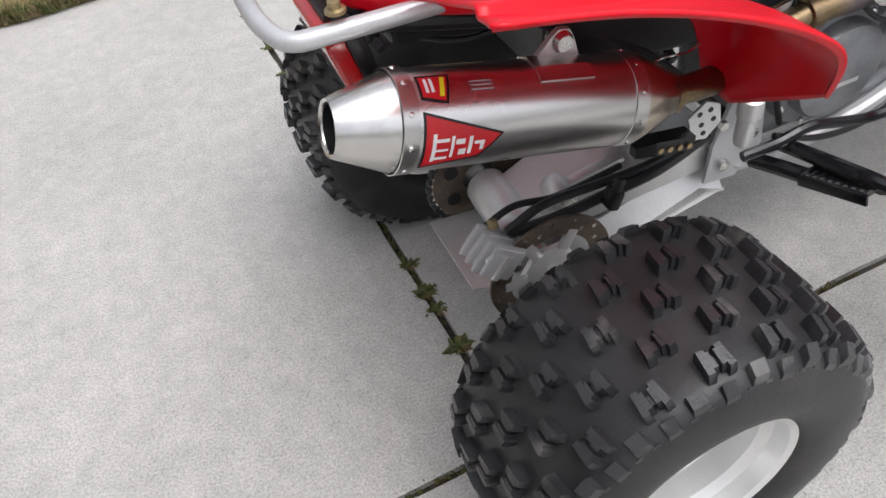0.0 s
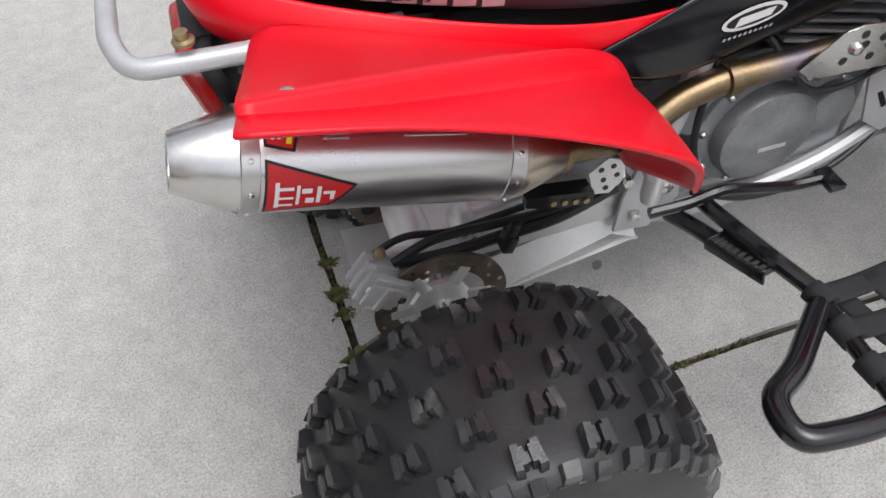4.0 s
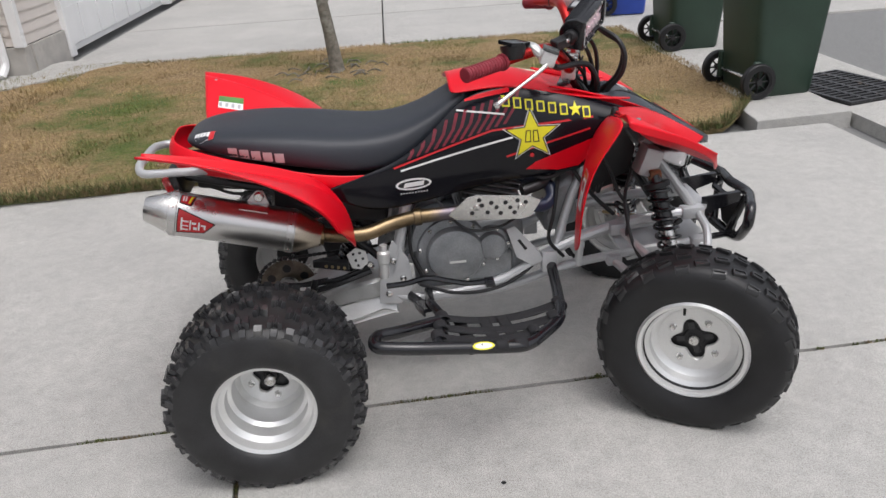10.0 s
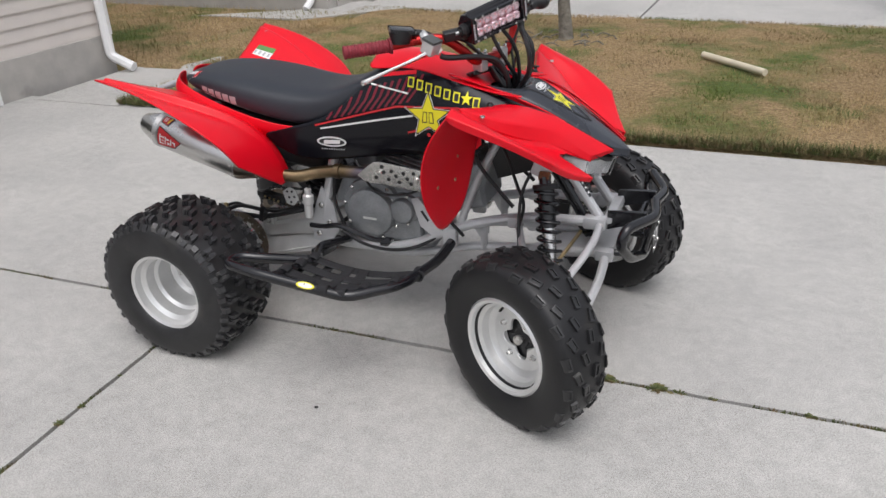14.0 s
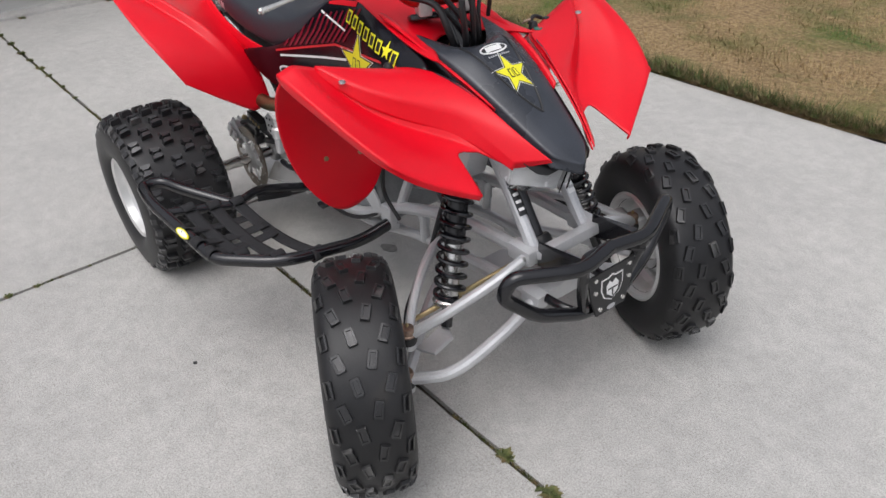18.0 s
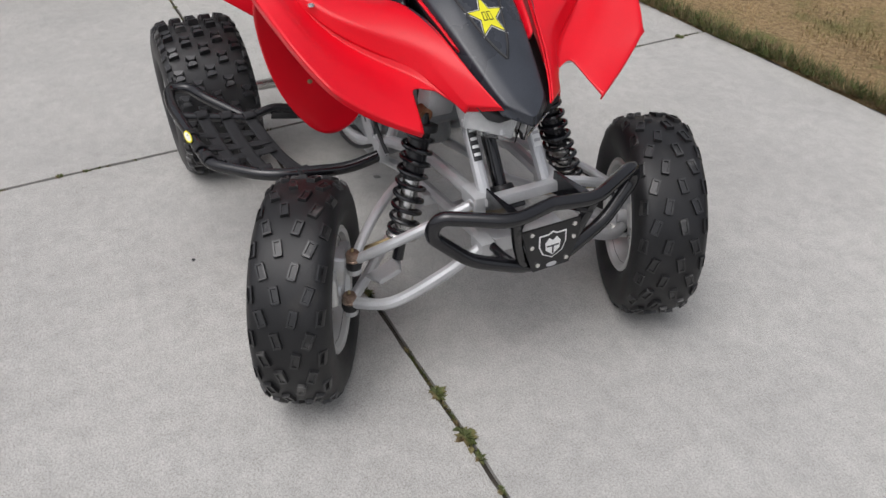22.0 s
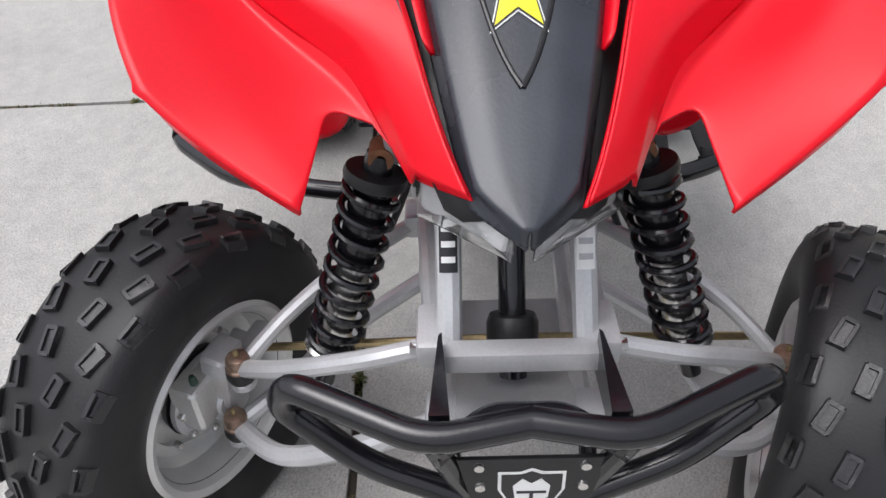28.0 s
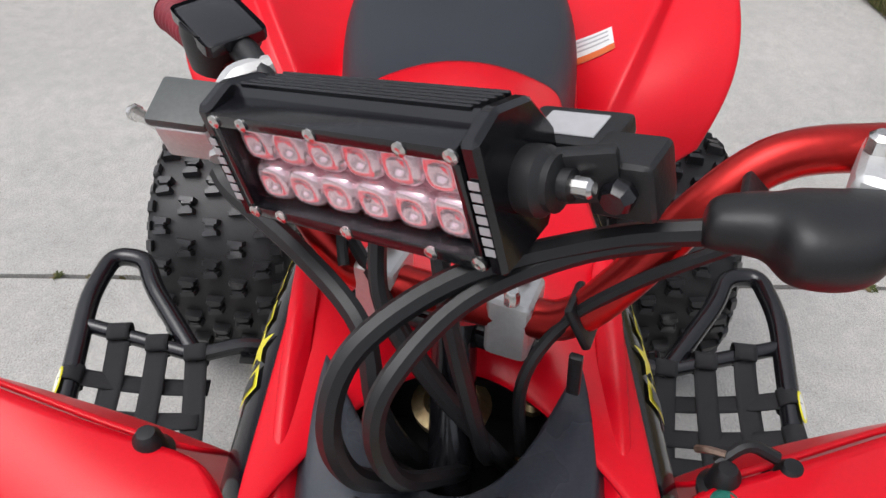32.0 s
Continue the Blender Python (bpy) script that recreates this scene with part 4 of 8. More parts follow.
both("fender_guard", [
    [(1.042, -0.190, 0.868), (1.036, -0.250, 0.880), (1.014, -0.335, 0.900), (1.002, -0.410, 0.925), (1.002, -0.478, 0.920)],
    [(0.992, -0.180, 0.800), (0.968, -0.250, 0.812), (0.950, -0.330, 0.818), (0.936, -0.415, 0.820), (0.926, -0.466, 0.822)],
    [(0.976, -0.190, 0.700), (0.946, -0.250, 0.700), (0.922, -0.325, 0.700), (0.906, -0.405, 0.700), (0.899, -0.446, 0.700)],
    [(0.966, -0.215, 0.606), (0.936, -0.255, 0.598), (0.914, -0.310, 0.592), (0.903, -0.370, 0.594), (0.901, -0.412, 0.600)],
    [(0.946, -0.238, 0.540), (0.930, -0.260, 0.514), (0.917, -0.295, 0.494), (0.912, -0.330, 0.502), (0.914, -0.362, 0.528)],
], RED, skew=SKEW, label="red rear guard of the front fender")
for s in (-1, 1):
    for y, z in ((0.262, 0.735), (0.345, 0.735), (0.262, 0.655), (0.345, 0.655)):
        x = float(np.interp(y, [0.25, 0.32, 0.40], [0.950, 0.926, 0.908])) + 0.25 * (z - 0.70) * 0.5
        part("guard_screw", lathe([(0, 0), (0.0075, 0), (0.0065, 0.003), (0, 0.004)], 12, pose(x, s * y, z, 0, 0, -90)), ZINC, atv)


# ---- chassis ----
def pair(name, pts, r, material, label="", seg=10, n=6, parent=None):
    """The same bent tube on both sides."""
    for s in (1, -1):
        part(name, tube([(x, y * s, z) for x, y, z in pts], r, seg, n), material, parent or atv, label)


pair("frame_rail", [(0.36, -0.135, 0.335), (0.42, -0.145, 0.305), (0.60, -0.148, 0.312), (0.74, -0.145, 0.345), (0.90, -0.135, 0.425), (1.12, -0.110, 0.480), (1.34, -0.098, 0.492)], 0.017, SILVER, "silver painted frame tube")
pair("frame_rail", [(0.46, -0.12, 0.290), (0.70, -0.115, 0.288), (0.95, -0.105, 0.345), (1.20, -0.092, 0.368), (1.40, -0.085, 0.378)], 0.015, SILVER, "silver painted frame tube")
pair("frame_upright", [(0.350, -0.135, 0.335), (0.385, -0.140, 0.46), (0.432, -0.135, 0.640)], 0.018, SILVER, "silver frame upright", n=4)
pair("frame_tube", [(0.43, -0.12, 0.63), (0.20, -0.11, 0.66), (-0.10, -0.10, 0.735), (-0.22, -0.09, 0.765)], 0.013, BLACKP, "dark subframe tube")
pair("frame_tube", [(0.36, -0.13, 0.42), (0.18, -0.12, 0.60), (0.02, -0.11, 0.70)], 0.011, BLACKP, "dark subframe brace")
pair("front_upright", [(1.375, -0.082, 0.495), (1.30, -0.080, 0.600), (1.19, -0.078, 0.750)], 0.016, SILVER, "silver front upright tube", n=3)
pair("frame_tube", [(0.90, -0.13, 0.43), (0.96, -0.10, 0.60), (1.05, -0.07, 0.78)], 0.014, SILVER, "silver frame tube", n=3)
pair("frame_tube", [(0.98, -0.11, 0.345), (0.985, -0.115, 0.45)], 0.013, SILVER, n=2)
part("cross_member", box(pose(1.402, 0, 0.500, 0, -12, 0), (0.034, 0.190, 0.026), 0.005), SILVER, atv, "silver front cross member")
for s in (-1, 1):
    part("pivot_bracket", box(pose(1.360, s * 0.100, 0.492, 0, 0, 0), (0.075, 0.042, 0.040), 0.008), SILVER, atv)
    part("pivot_bracket", box(pose(1.395, s * 0.095, 0.378), (0.06, 0.04, 0.038), 0.008), SILVER, atv)
    part("pivot_bracket", box(pose(1.10, s * 0.125, 0.470), (0.05, 0.04, 0.04), 0.008), SILVER, atv)
    part("pivot_bracket", box(pose(1.10, s * 0.110, 0.352), (0.05, 0.04, 0.036), 0.008), SILVER, atv)
    part("bolt", lathe([(0, 0), (0.009, 0), (0.009, 0.008), (0, 0.010)], 6, Matrix.Translation((1.382, s * 0.121, 0.492)) @ Matrix.Rotation(0 if s > 0 else math.pi, 4, "X")), STEEL, atv)
    part("shock_tower", box(pose(1.195, s * 0.120, 0.690, 0, 20, 0), (0.06, 0.070, 0.09), 0.008), SILVER, atv, "silver shock tower")
    part("gusset", plate([(0.935, 0.438), (1.000, 0.455), (1.000, 0.405), (0.965, 0.385)], 0.006, Matrix(((1, 0, 0, 0), (0, 0, 1, s * 0.112), (0, 1, 0, 0), (0, 0, 0, 1))), 0.001), SILVER, atv)
part("skid_nose", loft([[(1.42, -0.075, 0.40), (1.42, 0.075, 0.40), (1.42, 0.07, 0.36), (1.42, -0.07, 0.36)], [(1.15, -0.10, 0.345), (1.15, 0.10, 0.345), (1.15, 0.10, 0.335), (1.15, -0.10, 0.335)]]), SILVER, atv, "silver front skid plate")
part("steering_stem", rod((1.345, 0, 0.395), (0.975, 0, 0.955), 0.018, 14), BLACK, atv, "black steering stem")
part("stem_joint", lathe([(0, -0.03), (0.03, -0.03), (0.034, -0.02), (0.034, 0.02), (0.03, 0.03), (0, 0.03)], 16, along((1.315, 0, 0.440), (1.29, 0, 0.48))), BLACKP, atv, "black stem boot")
part("stem_fork", box(pose(1.335, 0, 0.425, 0, -33, 0), (0.05, 0.085, 0.020), 0.006), BLACK, atv)
for s in (-1, 1):
    part("tie_rod", rod((1.30, s * 0.03, 0.42), (1.21, s * 0.37, 0.315), 0.0065, 8), ZINC, atv, "zinc-plated tie rod")

# suspension arms, uprights and shocks
for s in (-1, 1):
    ub, lb = Vector((1.273 + (0 if s < 0 else 0.015), s * 0.385, 0.340)), Vector((1.288 + (0 if s < 0 else 0.015), s * 0.408, 0.228))
    part("upper_arm", tube([(1.378, s * 0.115, 0.490), (1.372, s * 0.20, 0.462), (1.330, s * 0.305, 0.402), ub], 0.013, 10), SILVER, atv, "silver upper suspension arm")
    part("upper_arm", tube([(1.11, s * 0.130, 0.470), (1.16, s * 0.24, 0.425), (1.215, s * 0.32, 0.385), ub], 0.012, 10), SILVER, atv, "silver upper suspension arm")
    part("lower_arm", tube([(1.400, s * 0.105, 0.372), (1.395, s * 0.21, 0.318), (1.360, s * 0.325, 0.252), lb], 0.015, 10), SILVER, atv, "silver lower suspension arm")
    part("lower_arm", tube([(1.10, s * 0.120, 0.348), (1.17, s * 0.25, 0.300), (1.24, s * 0.345, 0.252), lb], 0.014, 10), SILVER, atv, "silver lower suspension arm")
    part("arm_plate", plate([(0, -0.05), (0.05, -0.03), (0.05, 0.03), (0, 0.05)], 0.012, pose(1.25, s * 0.300, 0.275, -20 * s, 0, 0), 0.002), SILVER, atv)
    for c in (ub, lb):
        up = Matrix.Translation(c) @ Matrix.Rotation(math.pi / 2, 4, "X")
        bj = part("ball_joint", lathe([(0, 0.028), (0.009, 0.028), (0.015, 0.026), (0.0175, 0.021), (0.0175, 0.010), (0.020, 0.008), (0.020, 0.004), (0, 0.004)], 20, up), JOINT, atv, "rust-tinted ball joint cap", angle=30)
        part("joint_boot", lathe([(0.012, -0.022), (0.019, -0.019), (0.022, -0.010), (0.021, 0.000), (0.018, 0.005), (0, 0.005)], 18, up), HOSE, bj, "black rubber boot")
        part("arm_eye", lathe([(0, -0.036), (0.016, -0.036), (0.019, -0.032), (0.019, -0.021), (0.016, -0.018), (0, -0.018)], 18, up), SILVER, bj, "silver arm end")
        part("grease_nipple", lathe([(0, 0.029), (0.004, 0.029), (0.004, 0.035), (0.002, 0.038), (0, 0.038)], 8, up), ZINC, bj)
    kn = Matrix.Translation((1.262 + (0.02 if s > 0 else -0.01), s * 0.405, 0.285)) @ Matrix.Rotation(radians(STEER), 4, "Z")
    part("knuckle", box(kn @ pose(0, s * 0.02, 0, 8 * s, 0, 0), (0.06, 0.045, 0.15), 0.014, 3), SILVER, atv, "cast silver steering knuckle")
    part("knuckle_arm", box(kn @ pose(-0.05, 0, 0.03), (0.09, 0.03, 0.025), 0.008), SILVER, atv)
    part("brake_caliper", box(kn @ pose(0.045, s * 0.04, 0.0, 0, 0, 0), (0.06, 0.05, 0.085), 0.014, 3), ALU, atv, "cast silver front brake caliper")
    part("bleed_nipple", lathe([(0, 0), (0.006, 0), (0.006, 0.012), (0.004, 0.018), (0, 0.018)], 10, kn @ pose(0.050, s * 0.030, 0.040, 90)), mat("dark_green_cap", (0.03, 0.07, 0.05), 0.5, vary=0.1, bump=0.0), atv, "capped bleed nipple")
    part("brake_hose", tube([(1.27, s * 0.39, 0.33), (1.20, s * 0.33, 0.36), (1.14, s * 0.22, 0.42), (1.12, s * 0.14, 0.56), (1.15, s * 0.10, 0.66)], 0.0055, 8), HOSE, atv, "black rubber brake hose")
    top, bot = Vector((1.204, s * 0.160, 0.655)), Vector((1.268, s * 0.268, 0.305))
    ax = along(top, bot)
    ln = (bot - top).length
    sh = part("shock_absorber", lathe([(0, 0.0), (0.018, 0.0), (0.020, 0.03), (0.027, 0.035), (0.027, 0.16), (0.016, 0.165), (0.016, ln - 0.085), (0.024, ln - 0.08), (0.024, ln - 0.055), (0.014, ln - 0.05), (0.014, ln), (0, ln)], 20, ax), BLACK, atv, "black coil-over front shock", angle=28)
    turns, n = 8.5, 150
    co = []
    for k in range(n + 1):
        a = 2 * math.pi * turns * k / n
        co.append(ax @ Vector((0.035 * math.cos(a), 0.045 + (ln - 0.115) * (k / n), 0.035 * math.sin(a))))
    part("coil_spring", tube_into(bmesh.new(), co, 0.0058, 8), BLACK, sh, "black coil spring")
    part("lower_damper", lathe([(0, ln - 0.22), (0.020, ln - 0.22), (0.022, ln - 0.21), (0.022, ln - 0.06), (0, ln - 0.05)], 18, ax), STEEL, sh, "bright damper body")
    part("shock_eye", lathe([(0.007, -0.017), (0.016, -0.017), (0.016, 0.017), (0.007, 0.017)], 16, Matrix.Translation(top) @ Matrix.Rotation(radians(90), 4, "Z"), close=True), RUST, sh, "rust-tinged upper shock eye")
    part("spring_seat", lathe([(0.0, 0.022), (0.040, 0.024), (0.042, 0.032), (0.040, 0.040), (0, 0.042)], 22, ax), BLACKP, sh)
    part("spring_seat", lathe([(0.0, ln - 0.075), (0.036, ln - 0.072), (0.041, ln - 0.066), (0.038, ln - 0.058), (0, ln - 0.056)], 22, ax), STEEL, sh)

CHROME = mat("headlight_reflector", (0.76, 0.76, 0.77), 0.25, 0.35, vary=0.1, scale=30, fine=90, bump=0.25)
# headlights under the nose
for s in (-1, 1):
    lens = part("headlight", loft([[(1.398, s * 0.012, 0.698), (1.325, s * 0.108, 0.704), (1.315, s * 0.110, 0.652), (1.375, s * 0.015, 0.630)],
                                   [(1.365, s * 0.012, 0.698), (1.295, s * 0.108, 0.708), (1.285, s * 0.108, 0.660), (1.345, s * 0.015, 0.635)],
                                   [(1.31, s * 0.012, 0.70), (1.24, s * 0.09, 0.71), (1.24, s * 0.09, 0.68), (1.30, s * 0.015, 0.66)]]), CHROME, atv, "clear headlight under the nose")
    be = lens.modifiers.new("soft", "BEVEL")
    be.width, be.segments = 0.008, 3
    part("lens", loft([[(1.406, s * 0.010, 0.702), (1.332, s * 0.112, 0.708), (1.321, s * 0.114, 0.648), (1.381, s * 0.012, 0.625)],
                       [(1.401, s * 0.010, 0.702), (1.327, s * 0.112, 0.708), (1.316, s * 0.114, 0.648), (1.376, s * 0.012, 0.625)]]), CLEAR, lens, "clear plastic lens").visible_shadow = False
part("nose_bracket", box(pose(1.28, 0, 0.665, 0, 25, 0), (0.12, 0.12, 0.03), 0.006), BLACKP, atv)

# front bumper
bumper = part("front_bumper", tube_into(bmesh.new(), bend([(1.530, 0.0, 0.545), (1.548, -0.105, 0.540), (1.482, -0.252, 0.553), (1.470, -0.270, 0.505), (1.490, -0.180, 0.420), (1.513, -0.058, 0.378), (1.515, 0.0, 0.378), (1.513, 0.058, 0.378), (1.490, 0.180, 0.420), (1.470, 0.270, 0.505), (1.482, 0.252, 0.553), (1.548, 0.105, 0.540), (1.530, 0.0, 0.545)], 0.035), 0.0165, 12), BLACK, atv, "glossy black tubular front bumper")
for s in (-1, 1):
    part("bumper_stay", tube([(1.545, s * 0.100, 0.535), (1.526, s * 0.078, 0.45), (1.513, s * 0.052, 0.378)], 0.013, 10), BLACK, bumper)
    part("bumper_tube", tube([(1.548, s * 0.100, 0.510), (1.50, s * 0.045, 0.515), (1.495, 0, 0.516)], 0.011, 10), BLACK, bumper)
    part("mount_fin", loft([[(1.395, s * 0.090, 0.535), (1.400, s * 0.094, 0.535), (1.40, s * 0.094, 0.47), (1.395, s * 0.09, 0.47)], [(1.52, s * 0.082, 0.545), (1.52, s * 0.104, 0.545), (1.52, s * 0.104, 0.515), (1.52, s * 0.082, 0.515)]]), BLACK, bumper, "tapered black mounting fin")
    part("mount_arm", tube([(1.40, s * 0.085, 0.385), (1.47, s * 0.08, 0.385), (1.518, s * 0.06, 0.380)], 0.011, 10), BLACK, bumper)
PLT = Matrix.Translation((1.537, 0.003, 0.438)) @ Matrix.Rotation(radians(90), 4, "Z") @ Matrix.Rotation(radians(90 - 3), 4, "X")
badge = part("bumper_plate", plate([(-0.080, 0.056), (0.080, 0.056), (0.066, -0.010), (0.048, -0.060), (-0.048, -0.060), (-0.066, -0.010)], 0.004, PLT, 0.001), BLACKP, bumper, "black bolted bumper plate with a white shield", smooth=False)
SHIELD = [(-0.036, 0.034), (-0.012, 0.034), (0.0, 0.040), (0.012, 0.034), (0.036, 0.034), (0.036, 0.004), (0.026, -0.018), (0.0, -0.032), (-0.026, -0.018), (-0.036, 0.004)]
part("shield_mark", plate(SHIELD, 0.001, PLT @ pose(0, 0, 0.0042)), WHITE, badge, smooth=False)
part("shield_mark", plate([(x * 0.9, y * 0.9) for x, y in SHIELD], 0.001, PLT @ pose(0, 0, 0.0050)), DECALBLACK, badge, smooth=False)
part("shield_mark", plate([(-0.020, 0.012), (-0.010, 0.024), (0.0, 0.016), (0.010, 0.024), (0.020, 0.012), (0.018, -0.008), (0.0, -0.022), (-0.018, -0.008)], 0.001, PLT @ pose(0, 0, 0.0060)), WHITE, badge, smooth=False)
part("shield_mark", plate([(-0.016, 0.004), (0.016, 0.004), (0.016, 0.0005), (0.002, 0.0005), (0.002, -0.018), (-0.002, -0.018), (-0.002, 0.0005), (-0.016, 0.0005)], 0.001, PLT @ pose(0, 0, 0.0068)), DECALBLACK, badge, smooth=False)
part("oval_mark", plate([(0.014 * math.cos(a), 0.006 * math.sin(a)) for a in np.linspace(0, 2 * math.pi, 20, endpoint=False)], 0.001, PLT @ pose(0, -0.050, 0.0042)), GREYDECAL, badge, smooth=False)
for x, y in ((-0.056, 0.044), (0.056, 0.044), (-0.055, 0.010), (0.055, 0.010), (-0.038, -0.042), (0.038, -0.042)):
    part("bolt", lathe([(0, 0), (0.0065, 0), (0.0055, 0.004), (0, 0.0045)], 12, PLT @ pose(x, y, 0.004, 90)), STEEL, badge)

# nerf bars with webbing, bent a little to one side
OFF = -0.034
for s in (-1, 1):
    nz = 0.390
    nerf = part("nerf_bar", tube_into(bmesh.new(), bend([(0.500, s * 0.405 + OFF, 0.380), (0.365, s * 0.515 + OFF, 0.422), (0.303, s * 0.545 + OFF, 0.434), (0.300, s * 0.606 + OFF, 0.437), (0.400, s * 0.616 + OFF, 0.428), (0.630, s * 0.583 + OFF, 0.384), (0.710, s * 0.574 + OFF, 0.372), (0.836, s * 0.440 + OFF, 0.366), (0.872, s * 0.250, 0.352), (0.880, s * 0.140, 0.380)], 0.06), 0.0175, 12), BLACK, atv, "black tubular nerf bar with webbing")
    part("cross_tube", rod((0.496, s * 0.402 + OFF, 0.382), (0.462, s * 0.606 + OFF, 0.416), 0.0135, 12), BLACK, nerf)
    part("inner_tube", tube_into(bmesh.new(), bend([(0.475, s * 0.16, 0.330), (0.470, s * 0.320 + OFF, nz), (0.500, s * 0.405 + OFF, nz - 0.004)], 0.03), 0.014, 10), BLACK, nerf)
    part("mount_clamp", box(pose(0.872, s * 0.150, 0.392), (0.05, 0.03, 0.07), 0.006), SILVER, nerf)

    def strap(a, b, sag, w=0.037, loops=(True, True)):
        rows = []
        a, b = Vector(a), Vector(b)
        d = (b - a)
        side = d.cross(Vector((0, 0, 1))).normalized() * w / 2
        for k in range(7):
            t = k / 6
            c = a + d * t + Vector((0, 0, 0.004 - sag * 4 * t * (1 - t)))
            rows.append([c - side, c, c + side])
        panel("strap", rows, WEBBING, nerf, 0.003, 1, "black webbing strap", sharp=((0, 0), (0, 2), (6, 0), (6, 2)))
        for c, sg, on in ((a, -1, loops[0]), (b, 1, loops[1])):
            if on:
                u = d.normalized() * sg
                wrap = [[c + q * side + u * (0.0190 * math.sin(g)) + Vector((0, 0, 0.0190 * math.cos(g))) for q in (-1, 0, 1)] for g in np.linspace(-1.2, 4.2, 10)]
                panel("strap_loop", wrap, WEBBING, nerf, 0.003, 1, sharp=((0, 0), (0, 2), (9, 0), (9, 2)))

    strap((0.496, s * 0.405 + OFF, 0.384), (0.850, s * 0.345 + OFF, 0.358), 0.030)
    strap((0.485, s * 0.472 + OFF, 0.393), (0.812, s * 0.440 + OFF, 0.368), 0.026)
    strap((0.473, s * 0.540 + OFF, 0.405), (0.742, s * 0.512 + OFF, 0.372), 0.020)
    for x, y in ((0.565, 0.590), (0.635, 0.581), (0.690, 0.570)):
        strap((x - 0.02, s * 0.375 + OFF, 0.352), (x, s * y + OFF, 0.396 - 0.15 * (x - 0.565)), 0.010, 0.034, (False, True))
    ov = Matrix.Translation((0.585, s * 0.603 + OFF, 0.406)) @ Matrix.Rotation(radians(-48 * s), 4, "X") @ Matrix.Rotation(radians(10), 4, "Y")
    part("oval_sticker", plate([(0.030 * math.cos(a), 0.011 * math.sin(a)) for a in np.linspace(0, 2 * math.pi, 24, endpoint=False)], 0.002, ov), YELLOW, nerf, "oval yellow and white sticker", smooth=False)
    part("oval_sticker", plate([(0.024 * math.cos(a), 0.0075 * math.sin(a)) for a in np.linspace(0, 2 * math.pi, 24, endpoint=False)], 0.002, ov @ pose(0, 0, 0.0006)), WHITE, nerf, smooth=False)
    # serrated foot peg
    peg = part("foot_peg", tube_into(bmesh.new(), bend([(0.415, s * 0.140, 0.310), (0.438, s * 0.200, 0.320), (0.448, s * 0.260, 0.336)], 0.03), 0.015, 10), BLACK, atv, "black serrated foot peg")
    PG = Matrix.Translation((0.458, s * 0.312, 0.354)) @ Matrix.Rotation(radians(-10 * s), 4, "Z") @ Matrix.Rotation(radians(16 * s), 4, "X")
    part("peg_frame", box(PG @ pose(-0.020, 0, 0), (0.006, 0.125, 0.022), 0.002), BLACK, peg)
    part("peg_frame", box(PG @ pose(0.020, 0, 0), (0.006, 0.125, 0.022), 0.002), BLACK, peg)
    for k in range(9):
        part("peg_tooth", box(PG @ pose(0, -0.056 + k * 0.014, 0.006), (0.044, 0.005, 0.014), 0.0015, 1), BLACK, peg)

# ---- engine ----
engine = part("engine", box(pose(0.62, 0, 0.425, 0, 0, 0), (0.36, 0.24, 0.23), 0.035, 4), ENGINE, atv, "grey single-cylinder engine")


def disc(name, x, z, r, y0, y1, material, parent, label="", dome=0.006, seg=40):
    """A round cover on the engine's side, from y0 out to y1."""
    d = 1 if y1 > y0 else -1
    return part(name, lathe([(0, y0), (r, y0), (r, y1 - d * dome * 1.6), (r - dome * 0.6, y1 - d * dome * 0.5), (r - dome * 2.2, y1), (0, y1 + d * dome * 0.4)], seg, Matrix.Translation((x, 0, z))), material, parent, label, angle=32)


for s in (-1, 1):
    disc("crankcase_cover", 0.566, 0.448, 0.118, s * 0.09, s * 0.140, ENGINE, engine, "grey crankcase cover")
    disc("clutch_cover", 0.570, 0.446, 0.092, s * 0.13, s * 0.172, ENGINE, engine, "round grey clutch cover", 0.010)
    disc("side_cover_disc", 0.690, 0.462, 0.060, s * 0.09, s * 0.138, ENGINE, engine, "grey cover")
    disc("oil_filter_cover", 0.690, 0.462, 0.046, s * 0.13, s * 0.163, ENGINE, engine, "small round filter cover", 0.008)
    part("case_lobe", box(pose(0.66, s * 0.112, 0.385), (0.20, 0.05, 0.10), 0.02, 3), ENGINE, engine)
    part("case_lobe", box(pose(0.49, s * 0.105, 0.50, 0, 25, 0), (0.12, 0.05, 0.13), 0.02, 3), ENGINE, engine)
    part("nameplate", plate([(-0.026, -0.004), (0.026, -0.004), (0.026, 0.004), (-0.026, 0.004)], 0.001, pose(0.575, s * 0.1755, 0.430, 90 if s < 0 else -90, 0, 0)), ALU, engine, "raised unreadable name bar", smooth=False)
    for k in range(9):
        a = 2 * math.pi * k / 9 + 0.2
        part("cover_bolt", lathe([(0, 0), (0.007, 0), (0.007, 0.005), (0.004, 0.008), (0, 0.008)], 8, Matrix.Translation((0.566 + 0.107 * math.cos(a), s * 0.139, 0.448 + 0.107 * math.sin(a))) @ Matrix.Rotation(0 if s > 0 else math.pi, 4, "X")), STEEL, engine)
    for k in range(5):
        a = 2 * math.pi * k / 5
        part("cover_bolt", lathe([(0, 0), (0.006, 0), (0.006, 0.005), (0, 0.007)], 8, Matrix.Translation((0.690 + 0.053 * math.cos(a), s * 0.137, 0.462 + 0.053 * math.sin(a))) @ Matrix.Rotation(0 if s > 0 else math.pi, 4, "X")), STEEL, engine)
CYL = pose(0.690, 0, 0.58, 0, 14, 0)
